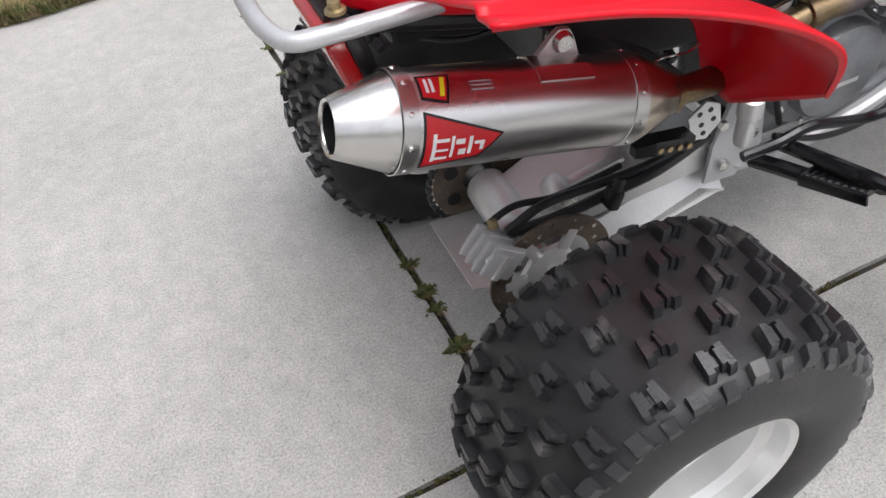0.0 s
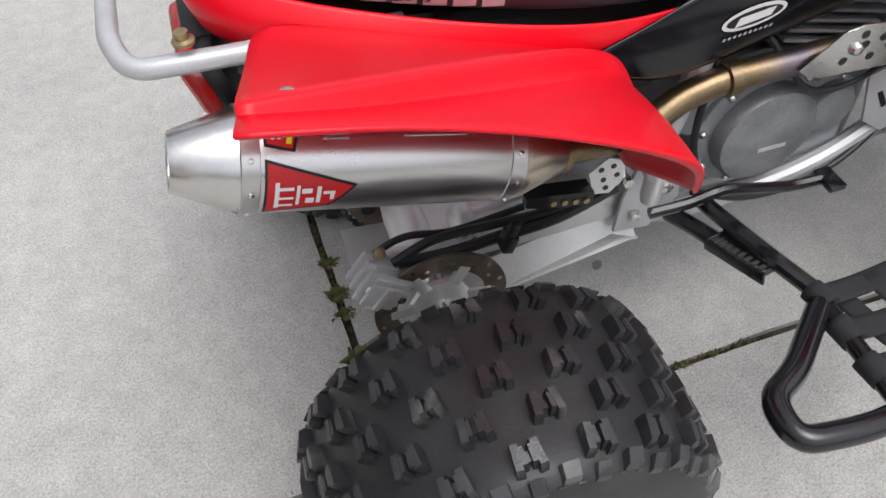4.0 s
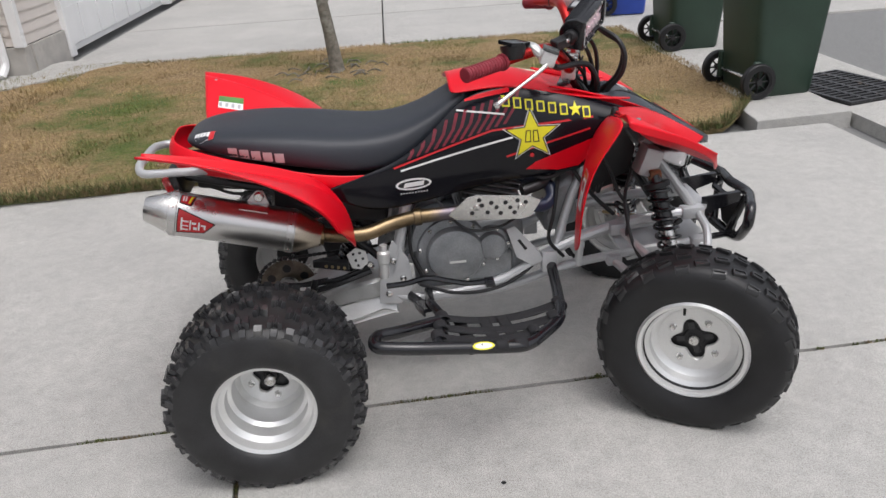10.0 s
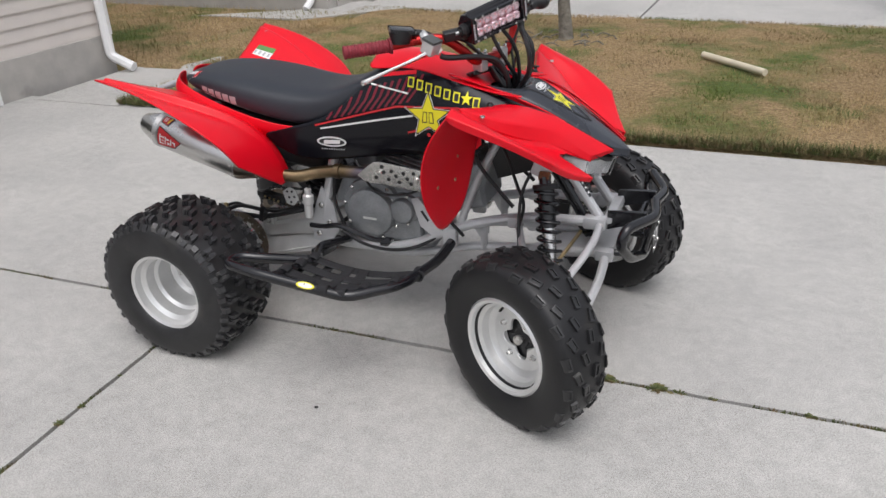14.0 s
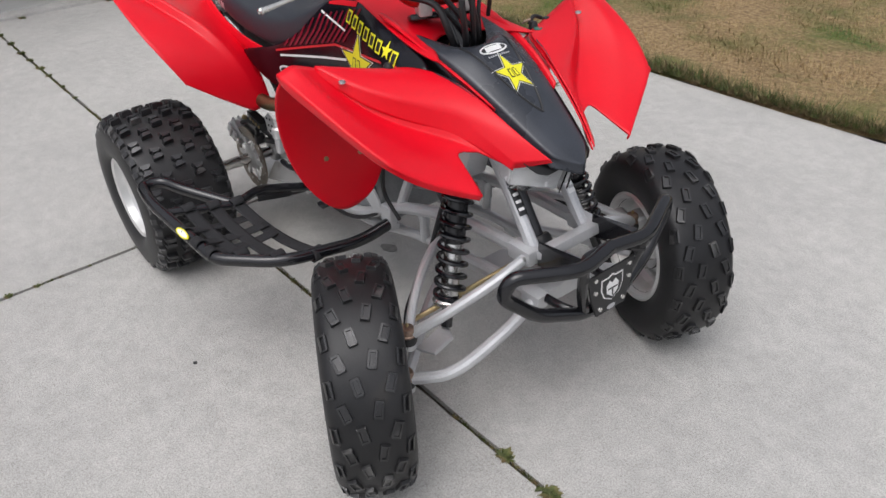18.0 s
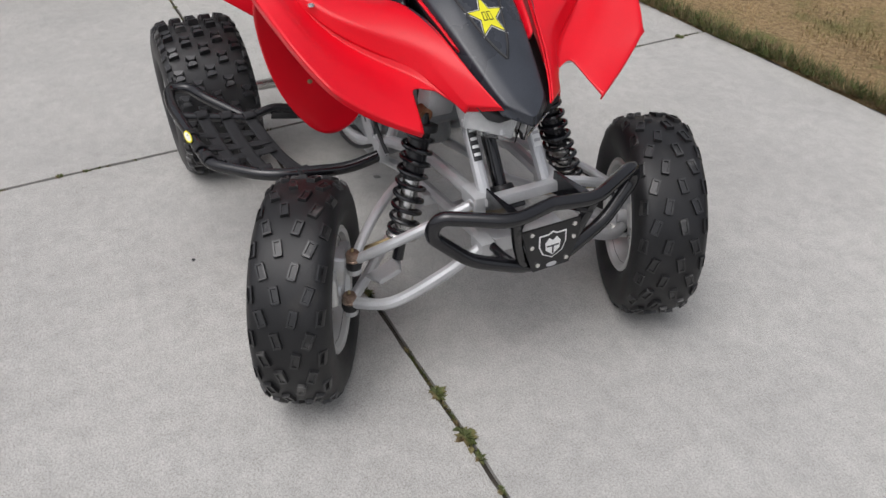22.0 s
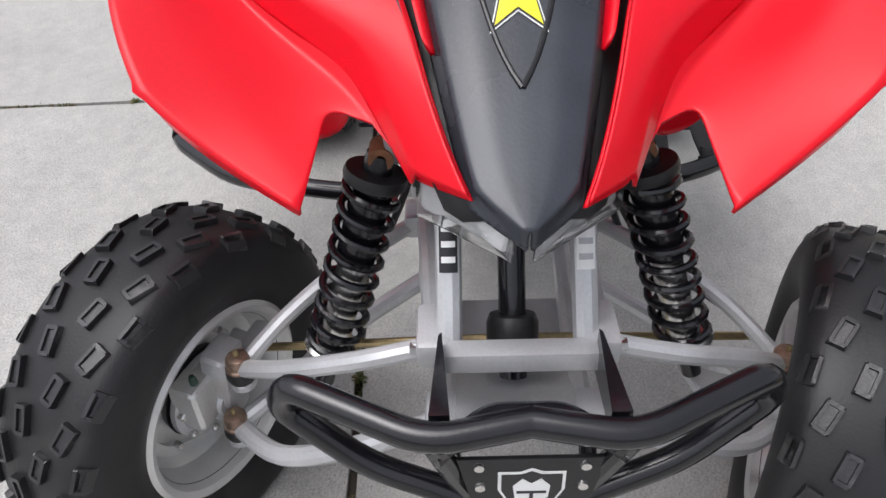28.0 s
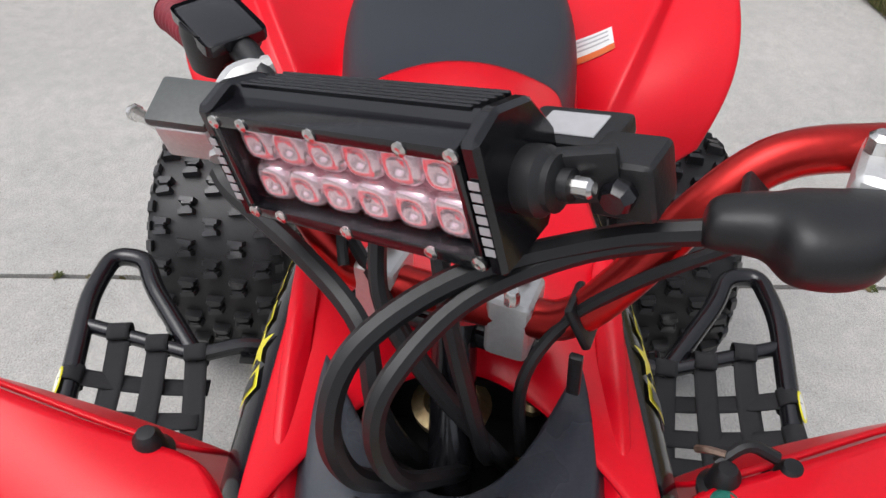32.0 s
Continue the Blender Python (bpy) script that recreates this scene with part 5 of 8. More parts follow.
for k in range(9):
    part("cooling_fin", box(CYL @ pose(0, 0, -0.04 + k * 0.018), (0.185 - 0.004 * (k % 2), 0.205, 0.006), 0.0025, 1), ENGINE, engine, "cast cooling fin" if k == 0 else "")
part("cylinder", box(CYL @ pose(0, 0, 0.04), (0.145, 0.165, 0.20), 0.02, 3), DARKMETAL, engine, "dark cylinder barrel")
part("cylinder_head", box(CYL @ pose(0, 0, 0.135), (0.165, 0.185, 0.045), 0.014, 3), ENGINE, engine, "grey cylinder head")
for s in (-1, 1):
    for x in (-0.06, 0.06):
        part("head_bolt", lathe([(0, 0), (0.009, 0), (0.009, 0.010), (0, 0.012)], 6, CYL @ pose(x, s * 0.075, 0.157, 90)), STEEL, engine)
part("carburettor", box(pose(0.50, 0, 0.625, 0, -10, 0), (0.10, 0.09, 0.10), 0.018, 3), ENGINE, atv, "grey carburettor")
part("intake_boot", lathe([(0.036, -0.07), (0.044, -0.06), (0.036, -0.03), (0.044, -0.01), (0.036, 0.02), (0.044, 0.04), (0.036, 0.06)], 20, pose(0.42, 0, 0.635, 0, 0, 90)), HOSE, atv, "black intake boot")
part("air_box", box(pose(0.20, 0, 0.665, 0, 6, 0), (0.36, 0.25, 0.17), 0.03, 3), BLACKP, atv, "black air box under the seat")
part("battery_tray", box(pose(-0.06, 0.0, 0.74, 0, 8, 0), (0.26, 0.20, 0.07), 0.015, 2), BLACKP, atv, "black plastic tray under the tail")
part("oil_tank", loft([[(0.875, -0.095, 0.46), (0.985, -0.090, 0.49), (0.985, 0.09, 0.49), (0.875, 0.095, 0.46)],
                       [(0.865, -0.105, 0.52), (0.975, -0.10, 0.56), (0.975, 0.10, 0.56), (0.865, 0.105, 0.52)],
                       [(0.90, -0.10, 0.62), (1.00, -0.09, 0.66), (1.00, 0.09, 0.66), (0.90, 0.10, 0.62)],
                       [(0.93, -0.06, 0.67), (1.00, -0.06, 0.69), (1.00, 0.06, 0.69), (0.93, 0.06, 0.67)]]), ENGINE, atv, "grey oil tank behind the front wheels").modifiers.new("soft", "BEVEL").width = 0.012
for k in range(7):
    part("tank_rib", box(pose(0.878 + 0.004 * k, 0, 0.49 + 0.022 * k, 0, 20, 0), (0.012, 0.17, 0.006), 0.002, 1), ENGINE, atv)
for s in (-1, 1):
    m = Matrix(((1, 0, 0, 0), (0, 0, 1, s * 0.160 - 0.003), (0, 1, 0, 0), (0, 0, 0, 1)))
    br = part("engine_bracket", plate([(0.735, 0.520), (0.760, 0.528), (0.838, 0.432), (0.852, 0.400), (0.815, 0.385), (0.765, 0.420)], 0.006, m, 0.001), SILVER, atv, "silver slotted bracket")
    part("slot", plate([(0.768, 0.478), (0.776, 0.482), (0.800, 0.447), (0.792, 0.442)], 0.008, m @ pose(0, 0, -0.001)), DECALBLACK, br, "dark slot", smooth=False)
    m2 = Matrix(((1, 0, 0, 0), (0, 0, 1, s * 0.152 - 0.004), (0, 1, 0, 0), (0, 0, 0, 1)))
    part("pivot_plate", plate([(0.318, 0.300), (0.385, 0.292), (0.432, 0.350), (0.420, 0.450), (0.375, 0.520), (0.345, 0.450), (0.325, 0.38)], 0.008, m2, 0.0015), SILVER, atv, "silver swingarm pivot plate")
    for x, z in ((0.350, 0.335), (0.400, 0.385), (0.372, 0.450)):
        part("pivot_bolt", lathe([(0, 0), (0.011, 0), (0.011, 0.008), (0.006, 0.011), (0, 0.011)], 8, Matrix.Translation((x, s * 0.158, z)) @ Matrix.Rotation(0 if s > 0 else math.pi, 4, "X")), STEEL, atv)
part("tank_underside", loft([[(0.42, -0.10, 0.72), (0.42, 0.10, 0.72), (0.42, 0.10, 0.76), (0.42, -0.10, 0.76)], [(0.60, -0.125, 0.690), (0.60, 0.125, 0.690), (0.60, 0.125, 0.80), (0.60, -0.125, 0.80)], [(0.92, -0.125, 0.695), (0.92, 0.125, 0.695), (0.92, 0.125, 0.83), (0.92, -0.125, 0.83)]]), BLACKP, atv, "black underside of the tank")
part("splash_guard", loft([[(1.02, -0.075, 0.595), (1.15, -0.070, 0.640), (1.15, 0.070, 0.640), (1.02, 0.075, 0.595)], [(0.99, -0.085, 0.70), (1.17, -0.070, 0.72), (1.17, 0.070, 0.72), (0.99, 0.085, 0.70)], [(1.00, -0.085, 0.80), (1.12, -0.070, 0.80), (1.12, 0.070, 0.80), (1.00, 0.085, 0.80)]]), BLACKP, atv, "black splash guard behind the steering stem")
for s in (-1, 1):
    for pts, rad in (([(0.93, s * 0.10, 0.74), (0.97, s * 0.125, 0.66), (1.03, s * 0.118, 0.58), (1.09, s * 0.125, 0.52)], 0.007),
                     ([(1.02, s * 0.09, 0.76), (1.07, s * 0.115, 0.68), (1.10, s * 0.12, 0.60), (1.13, s * 0.14, 0.54), (1.12, s * 0.17, 0.46)], 0.0055),
                     ([(0.80, s * 0.12, 0.70), (0.86, s * 0.135, 0.67), (0.93, s * 0.13, 0.69), (0.99, s * 0.11, 0.73)], 0.008),
                     ([(0.46, s * 0.11, 0.70), (0.52, s * 0.14, 0.655), (0.60, s * 0.135, 0.665), (0.70, s * 0.13, 0.69)], 0.006)):
        part("hose", tube(pts, rad, 8, 7), HOSE, atv, "black hose below the tank")
    part("coolant_cap", lathe([(0, 0), (0.016, 0), (0.018, 0.006), (0.016, 0.016), (0, 0.017)], 14, pose(0.95, s * 0.085, 0.690, 90)), BLACKP, atv)
# wires and hoses over the engine
for pts, rad in (([(0.52, -0.150, 0.64), (0.60, -0.178, 0.545), (0.70, -0.176, 0.535), (0.78, -0.150, 0.56), (0.86, -0.13, 0.60)], 0.0045),
                 ([(0.45, -0.165, 0.36), (0.55, -0.178, 0.325), (0.66, -0.176, 0.318), (0.76, -0.165, 0.345), (0.86, -0.14, 0.41)], 0.006),
                 ([(0.90, -0.150, 0.66), (0.885, -0.165, 0.56), (0.87, -0.160, 0.47), (0.92, -0.150, 0.40)], 0.006),
                 ([(0.48, -0.120, 0.66), (0.44, -0.150, 0.58), (0.43, -0.160, 0.48), (0.46, -0.160, 0.38)], 0.006),
                 ([(0.62, 0.150, 0.64), (0.66, 0.176, 0.54), (0.76, 0.170, 0.50), (0.88, 0.14, 0.56)], 0.006)):
    part("wire", tube(pts, rad, 8, 7), HOSE, atv, "black hose beside the engine")
# brake reservoir and pedal on the right, shift lever on the left
part("master_cylinder", lathe([(0, 0), (0.014, 0), (0.016, 0.01), (0.016, 0.05), (0.020, 0.055), (0.020, 0.085), (0.012, 0.09), (0.012, 0.11), (0, 0.112)], 18, along((0.340, -0.202, 0.415), (0.346, -0.200, 0.530))), ALU, atv, "silver rear brake cylinder")
part("brake_pedal", tube([(0.345, -0.205, 0.385), (0.41, -0.212, 0.392), (0.47, -0.216, 0.405), (0.54, -0.218, 0.388), (0.60, -0.220, 0.374), (0.655, -0.225, 0.376)], 0.0095, 8), BLACK, atv, "black brake pedal")
part("pedal_pad", box(pose(0.665, -0.232, 0.378), (0.03, 0.05, 0.012), 0.003), BLACK, atv)
part("shift_lever", tube([(0.62, 0.175, 0.36), (0.70, 0.19, 0.345), (0.74, 0.215, 0.35)], 0.008, 8), BLACK, atv, "black shift lever")

# ---- exhaust ----
MT, MF = Vector((-0.320, -0.212, 0.718)), Vector((0.112, -0.212, 0.598))
MX = along(MT, MF)
ML = (MF - MT).length
OV = MX @ Matrix.Diagonal((0.90, 1, 0.96, 1))
muffler = part("muffler", lathe([(0.066, 0.074), (0.0675, 0.078), (0.0675, ML - 0.025), (0.066, ML - 0.02), (0.0, ML - 0.02)], 48, OV), BRUSHED, atv, "brushed silver muffler with red stickers", angle=30)
part("muffler_tip", lathe([(0.028, 0.028), (0.033, 0.002), (0.037, 0.0), (0.040, 0.006), (0.0655, 0.072), (0.0655, 0.076), (0.05, 0.076), (0.028, 0.03)], 48, OV, close=True), STEEL, muffler, "polished cone end cap", angle=30)
part("muffler_bore", lathe([(0.030, 0.004), (0.030, 0.09), (0.0, 0.09)], 28, OV), DECALBLACK, muffler, "dark bore")
for y in (0.083, ML - 0.034):
    part("muffler_band", lathe([(0.0675, y - 0.011), (0.0692, y - 0.010), (0.0692, y + 0.010), (0.0675, y + 0.011)], 48, OV), BRUSHED, muffler, "riveted band")
    for k in range(10):
        a = 2 * math.pi * k / 10
        part("rivet", lathe([(0, 0), (0.004, 0), (0.0035, 0.002), (0, 0.003)], 8, OV @ Matrix.Rotation(a, 4, "Y") @ Matrix.Translation((0.069, y, 0)) @ Matrix.Rotation(-math.pi / 2, 4, "Z")), STEEL, muffler)
part("muffler_cone", lathe([(0.066, ML - 0.022), (0.066, ML - 0.012), (0.036, ML + 0.055), (0.030, ML + 0.06)], 36, OV), TITAN, muffler, "heat-tinted inlet cone", angle=30)
part("hanger_pad", loft([[OV @ Vector((r * math.sin(a), y, r * math.cos(a))) for r, a in ((0.066, -0.55), (0.0705, -0.55), (0.0715, -0.2), (0.0715, 0.2), (0.0705, 0.55), (0.066, 0.55))] for y in (0.262, 0.342)]), BRUSHED, muffler, "welded hanger pad", smooth=False)
BR = Matrix.Translation((-0.008, -0.196, 0.684)) @ Matrix.Rotation(radians(15.5), 4, "Y")
part("hanger_tab", plate([(-0.040, 0.0), (-0.018, 0.040), (-0.008, 0.052), (0.008, 0.052), (0.018, 0.040), (0.040, 0.0)], 0.010, BR @ Matrix(((1, 0, 0, 0), (0, 0, 1, -0.005), (0, 1, 0, 0), (0, 0, 0, 1))), 0.001), ALU, muffler, "welded aluminium hanger tab")
part("hanger_bolt", lathe([(0, -0.014), (0.011, -0.014), (0.015, -0.008), (0.015, 0.012), (0, 0.012)], 20, BR @ pose(0, 0, 0.036)), STEEL, muffler)
part("exhaust_pipe", tube([(0.15, -0.212, 0.587), (0.22, -0.208, 0.574), (0.30, -0.195, 0.566), (0.38, -0.170, 0.580), (0.46, -0.165, 0.592), (0.56, -0.168, 0.596), (0.68, -0.168, 0.600), (0.80, -0.165, 0.600)], 0.022, 16), BRONZE, atv, "heat-tinted exhaust pipe")
part("tie_wire", tube([(0.130, -0.205, 0.632), (0.165, -0.190, 0.628), (0.185, -0.200, 0.634), (0.215, -0.188, 0.622), (0.250, -0.180, 0.625)], 0.0016, 6, 8), STEEL, atv, "twisted bright tie wire")
part("pipe_clamp", lathe([(0.023, -0.012), (0.027, -0.010), (0.027, 0.010), (0.023, 0.012)], 24, along((0.46, -0.165, 0.592), (0.50, -0.166, 0.594)), close=True), BRONZE, atv)
part("pipe_clamp", lathe([(0.028, -0.010), (0.032, -0.008), (0.032, 0.008), (0.028, 0.010)], 24, along((0.165, -0.212, 0.584), (0.22, -0.208, 0.574)), close=True), BRONZE, atv)
part("exhaust_header", tube([(0.79, -0.165, 0.600), (0.85, -0.160, 0.588), (0.885, -0.135, 0.605), (0.880, -0.105, 0.635), (0.84, -0.075, 0.650), (0.775, -0.05, 0.645)], 0.020, 16), BLUE, atv, "blued exhaust header")
part("exhaust_header", tube([(0.79, -0.14, 0.635), (0.85, -0.120, 0.645), (0.87, -0.08, 0.65), (0.78, 0.03, 0.66)], 0.018, 14), DARKMETAL, atv, "dark exhaust header")
hs_out = [(0.552, 0.600), (0.612, 0.652), (0.640, 0.657), (0.800, 0.640), (0.838, 0.622), (0.806, 0.572), (0.780, 0.566), (0.600, 0.578), (0.575, 0.582)]
hm = Matrix(((1, 0, 0, 0), (0, 0, -1, -0.194), (0, 1, 0, 0), (0, 0, 0, 1)))
shield = part("heat_shield", plate(hs_out, 0.003, hm, 0.001), STEEL, atv, "perforated steel exhaust heat shield", smooth=False)
for k, (x, z) in enumerate(((0.625, 0.600), (0.655, 0.622), (0.672, 0.598), (0.684, 0.628), (0.700, 0.612), (0.712, 0.592), (0.728, 0.625), (0.742, 0.607), (0.755, 0.590), (0.648, 0.640), (0.765, 0.628), (0.790, 0.620))):
    part("hole", lathe([(0, -0.0008), (0.0068, -0.0008), (0.0068, 0.001), (0, 0.001)], 14, Matrix.Translation((x, -0.197, z))), DECALBLACK, shield, "dark punched hole" if k == 0 else "")
for x, z in ((0.640, 0.618), (0.775, 0.606)):
    part("shield_bolt", lathe([(0, -0.007), (0.008, -0.006), (0.011, -0.001), (0.011, 0.002), (0, 0.002)], 14, Matrix.Translation((x, -0.198, z))), STEEL, shield)

# ---- swingarm, axle, chain, rear brake ----
swing = part("swingarm", loft([[(0.36, -0.140, 0.388), (0.36, 0.140, 0.388), (0.36, 0.140, 0.315), (0.36, -0.140, 0.315)],
                               [(0.22, -0.122, 0.352), (0.22, 0.122, 0.352), (0.22, 0.128, 0.292), (0.22, -0.128, 0.292)],
                               [(0.08, -0.085, 0.302), (0.08, 0.085, 0.302), (0.08, 0.085, 0.240), (0.08, -0.085, 0.240)],
                               [(-0.03, -0.055, 0.286), (-0.03, 0.055, 0.286), (-0.03, 0.055, 0.225), (-0.03, -0.055, 0.225)]]), ALU, atv, "cast aluminium swingarm")
swing.modifiers.new("soft", "BEVEL").width = 0.010
part("axle", lathe([(0, -0.43), (0.016, -0.43), (0.020, -0.20), (0.020, 0.20), (0.016, 0.43), (0, 0.43)], 20, Matrix.Translation((0, 0, 0.260))), STEEL, atv, "steel rear axle")
part("axle_carrier", lathe([(0.0, -0.092), (0.034, -0.092), (0.040, -0.084), (0.043, -0.05), (0.043, 0.05), (0.040, 0.084), (0.034, 0.092), (0.0, 0.092)], 28, Matrix.Translation((0, 0, 0.260))), ALU, atv, "cast axle carrier", angle=30)
part("swing_boss", lathe([(0, -0.03), (0.022, -0.03), (0.026, -0.02), (0.026, 0.02), (0.022, 0.03), (0, 0.03)], 20, Matrix.Translation((0.078, -0.06, 0.318))), ALU, atv, "cast link boss")
part("link_bolt", lathe([(0, -0.038), (0.013, -0.038), (0.013, -0.028), (0, -0.028)], 6, Matrix.Translation((0.078, -0.06, 0.318))), STEEL, atv)
part("shock_link", box(pose(0.14, -0.06, 0.330, 0, -8, 0), (0.14, 0.03, 0.026), 0.01, 3), ALU, atv)
bd = part("rear_disc", lathe([(0.078, -0.0025), (0.116, -0.0025), (0.116, 0.0025), (0.078, 0.0025)], 56, Matrix.Translation((0, -0.168, 0.260)), close=True), DISC, atv, "drilled steel rear brake disc")
for k in range(28):
    a = 2 * math.pi * k / 28
    r = 0.106 if k % 2 else 0.092
    part("drilling", lathe([(0, -0.0032), (0.0042, -0.0032), (0.0042, 0.0032), (0, 0.0032)], 10, Matrix.Translation((r * math.cos(a), -0.168, 0.260 + r * math.sin(a)))), STEEL, bd)
part("disc_carrier", lathe([(0, -0.012), (0.030, -0.012), (0.048, -0.004), (0.055, 0.0), (0.055, 0.01), (0, 0.01)], 6, Matrix.Translation((0, -0.168, 0.260))), ALU, atv)
for k in range(6):
    a = 2 * math.pi * k / 6
    part("disc_arm", box(Matrix.Translation((0.066 * math.cos(a), -0.168, 0.260 + 0.066 * math.sin(a))) @ Matrix.Rotation(-a, 4, "Y"), (0.045, 0.008, 0.022), 0.004), ALU, bd)
cal = part("rear_caliper", box(pose(-0.090, -0.145, 0.328, 0, 38, 0), (0.078, 0.060, 0.062), 0.014, 3), SILVER, atv, "cast silver rear brake caliper")
for dy in (-0.022, 0.0, 0.022):
    part("caliper_rib", box(pose(-0.093, -0.145 + dy, 0.332, 0, 38, 0), (0.086, 0.010, 0.066), 0.006), SILVER, cal)
for dx, dz in ((-0.022, 0.022), (0.024, -0.020)):
    part("caliper_bolt", lathe([(0, -0.006), (0.008, -0.006), (0.009, 0.0), (0, 0.001)], 8, pose(-0.093 + dx, -0.178, 0.332 + dz)), STEEL, cal)
part("hose_fitting", lathe([(0, 0), (0.009, 0), (0.009, 0.012), (0.006, 0.016), (0, 0.017)], 10, pose(-0.085, -0.135, 0.372, 60)), ZINC, cal)
part("caliper_web", box(pose(-0.100, -0.182, 0.333, 0, 38, 0), (0.060, 0.008, 0.045), 0.003), SILVER, cal)
part("caliper_web", box(pose(-0.100, -0.187, 0.333, 0, 38, 0), (0.012, 0.008, 0.050), 0.003), ALU, cal)
part("caliper_bracket", box(pose(-0.04, -0.115, 0.325, 0, 10, 0), (0.10, 0.03, 0.05), 0.01), ALU, atv)
spk = part("sprocket", lathe([(0.035, -0.003), (0.098, -0.003), (0.098, 0.003), (0.035, 0.003)], 64, Matrix.Translation((0, 0.118, 0.260)), close=True), DISC, atv, "worn brown rear sprocket")
for k in range(38):
    a = 2 * math.pi * k / 38
    part("tooth", box(Matrix.Translation((0.101 * math.cos(a), 0.118, 0.260 + 0.101 * math.sin(a))) @ Matrix.Rotation(-a, 4, "Y"), (0.012, 0.005, 0.007), 0.0015, 1), STEEL, spk)
for k in range(6):
    a = 2 * math.pi * (k + 0.5) / 6
    part("sprocket_hole", lathe([(0, -0.0036), (0.015, -0.0036), (0.015, 0.0036), (0, 0.0036)], 16, Matrix.Translation((0.066 * math.cos(a), 0.118, 0.260 + 0.066 * math.sin(a)))), DECALBLACK, spk)
links = []
for k in range(20):
    a = radians(80 + k * 10.5)
    links.append((0.106 * math.cos(a), 0.260 + 0.106 * math.sin(a), a + math.pi / 2))
for k in range(1, 22):
    links.append((0.02 + k * 0.0165, 0.365 + k * 0.0008, 0.05))
    links.append((0.02 + k * 0.0165, 0.156 + k * 0.0062, 0.3))
chain = thing("chain", "", "")
chain.parent = atv
chain["label"] = "greasy roller chain"
for i, (x, z, a) in enumerate(links):
    part("link", box(Matrix.Translation((x, 0.118, z)) @ Matrix.Rotation(-a, 4, "Y"), (0.017, 0.015 if i % 2 else 0.010, 0.011), 0.003, 1), DARKMETAL, chain)
part("chain_slider", box(pose(0.24, 0.118, 0.345, 0, -6, 0), (0.22, 0.03, 0.03), 0.008), BLACKP, atv)
part("skid_plate", loft([[(0.375, -0.150, 0.260), (0.375, 0.09, 0.260), (0.375, 0.09, 0.255), (0.375, -0.150, 0.255)],
                         [(0.33, -0.150, 0.270), (0.33, 0.09, 0.270), (0.33, 0.09, 0.265), (0.33, -0.150, 0.265)],
                         [(0.05, -0.140, 0.187), (0.05, 0.10, 0.187), (0.05, 0.10, 0.182), (0.05, -0.140, 0.182)],
                         [(-0.12, -0.10, 0.207), (-0.12, 0.10, 0.207), (-0.12, 0.10, 0.202), (-0.12, -0.10, 0.202)]]), ALU, atv, "bent aluminium skid plate", smooth=False)
part("skid_flange", loft([[(0.37, -0.150, 0.260), (0.37, -0.146, 0.260), (0.37, -0.105, 0.318), (0.37, -0.109, 0.318)], [(0.05, -0.140, 0.187), (0.05, -0.136, 0.187), (0.05, -0.100, 0.240), (0.05, -0.104, 0.240)]]), ALU, atv, smooth=False)
part("rear_shock", lathe([(0, 0), (0.02, 0), (0.03, 0.02), (0.03, 0.22), (0.02, 0.26), (0, 0.26)], 20, along((0.22, 0, 0.36), (0.33, 0, 0.62))), DARKMETAL, atv, "dark rear shock")
co = [along((0.22, 0, 0.36), (0.33, 0, 0.62)) @ Vector((0.042 * math.cos(a), 0.03 + 0.2 * a / 44, 0.042 * math.sin(a))) for a in np.linspace(0, 44, 110)]
part("coil_spring", tube_into(bmesh.new(), co, 0.007, 8), BLACK, atv, "black rear coil spring")
for pts, r in (([(-0.07, -0.150, 0.368), (0.0, -0.145, 0.392), (0.10, -0.140, 0.385), (0.20, -0.160, 0.405), (0.31, -0.165, 0.445)], 0.008),
               ([(-0.06, -0.140, 0.352), (0.02, -0.150, 0.357), (0.10, -0.150, 0.362), (0.20, -0.170, 0.395), (0.30, -0.165, 0.425)], 0.010),
               ([(-0.10, -0.120, 0.365), (-0.04, -0.120, 0.388), (0.04, -0.125, 0.378), (0.16, -0.125, 0.390)], 0.006)):
    part("brake_line", tube(pts, r, 8), HOSE, atv, "black rear brake line")
part("line_clip", box(pose(0.115, -0.172, 0.375, 0, 20, 0), (0.02, 0.03, 0.035), 0.004), BLACKP, atv)
gd = part("line_guide", loft([[(0.128, -0.205, 0.492), (0.128, -0.190, 0.492), (0.128, -0.190, 0.474), (0.128, -0.205, 0.474)], [(0.160, -0.212, 0.496), (0.160, -0.185, 0.496), (0.160, -0.185, 0.470), (0.160, -0.212, 0.470)], [(0.235, -0.210, 0.478), (0.235, -0.180, 0.478), (0.235, -0.180, 0.452), (0.235, -0.210, 0.452)]]), BLACKP, atv, "black slotted cable guide", smooth=False)
for k in range(4):
    part("guide_slot", lathe([(0, -0.002), (0.005, -0.002), (0.005, 0.001), (0, 0.001)], 10, pose(0.168 + 0.018 * k, -0.2125, 0.478 - 0.004 * k)), ZINC, gd)
pb = part("drilled_bracket", plate([(0.232, 0.498), (0.262, 0.520), (0.290, 0.506), (0.296, 0.470), (0.272, 0.446), (0.244, 0.452)], 0.005, Matrix(((1, 0, 0, 0), (0, 0, 1, -0.192), (0, 1, 0, 0), (0, 0, 0, 1))), 0.001), ALU, atv, "silver bracket with drilled holes", smooth=False)
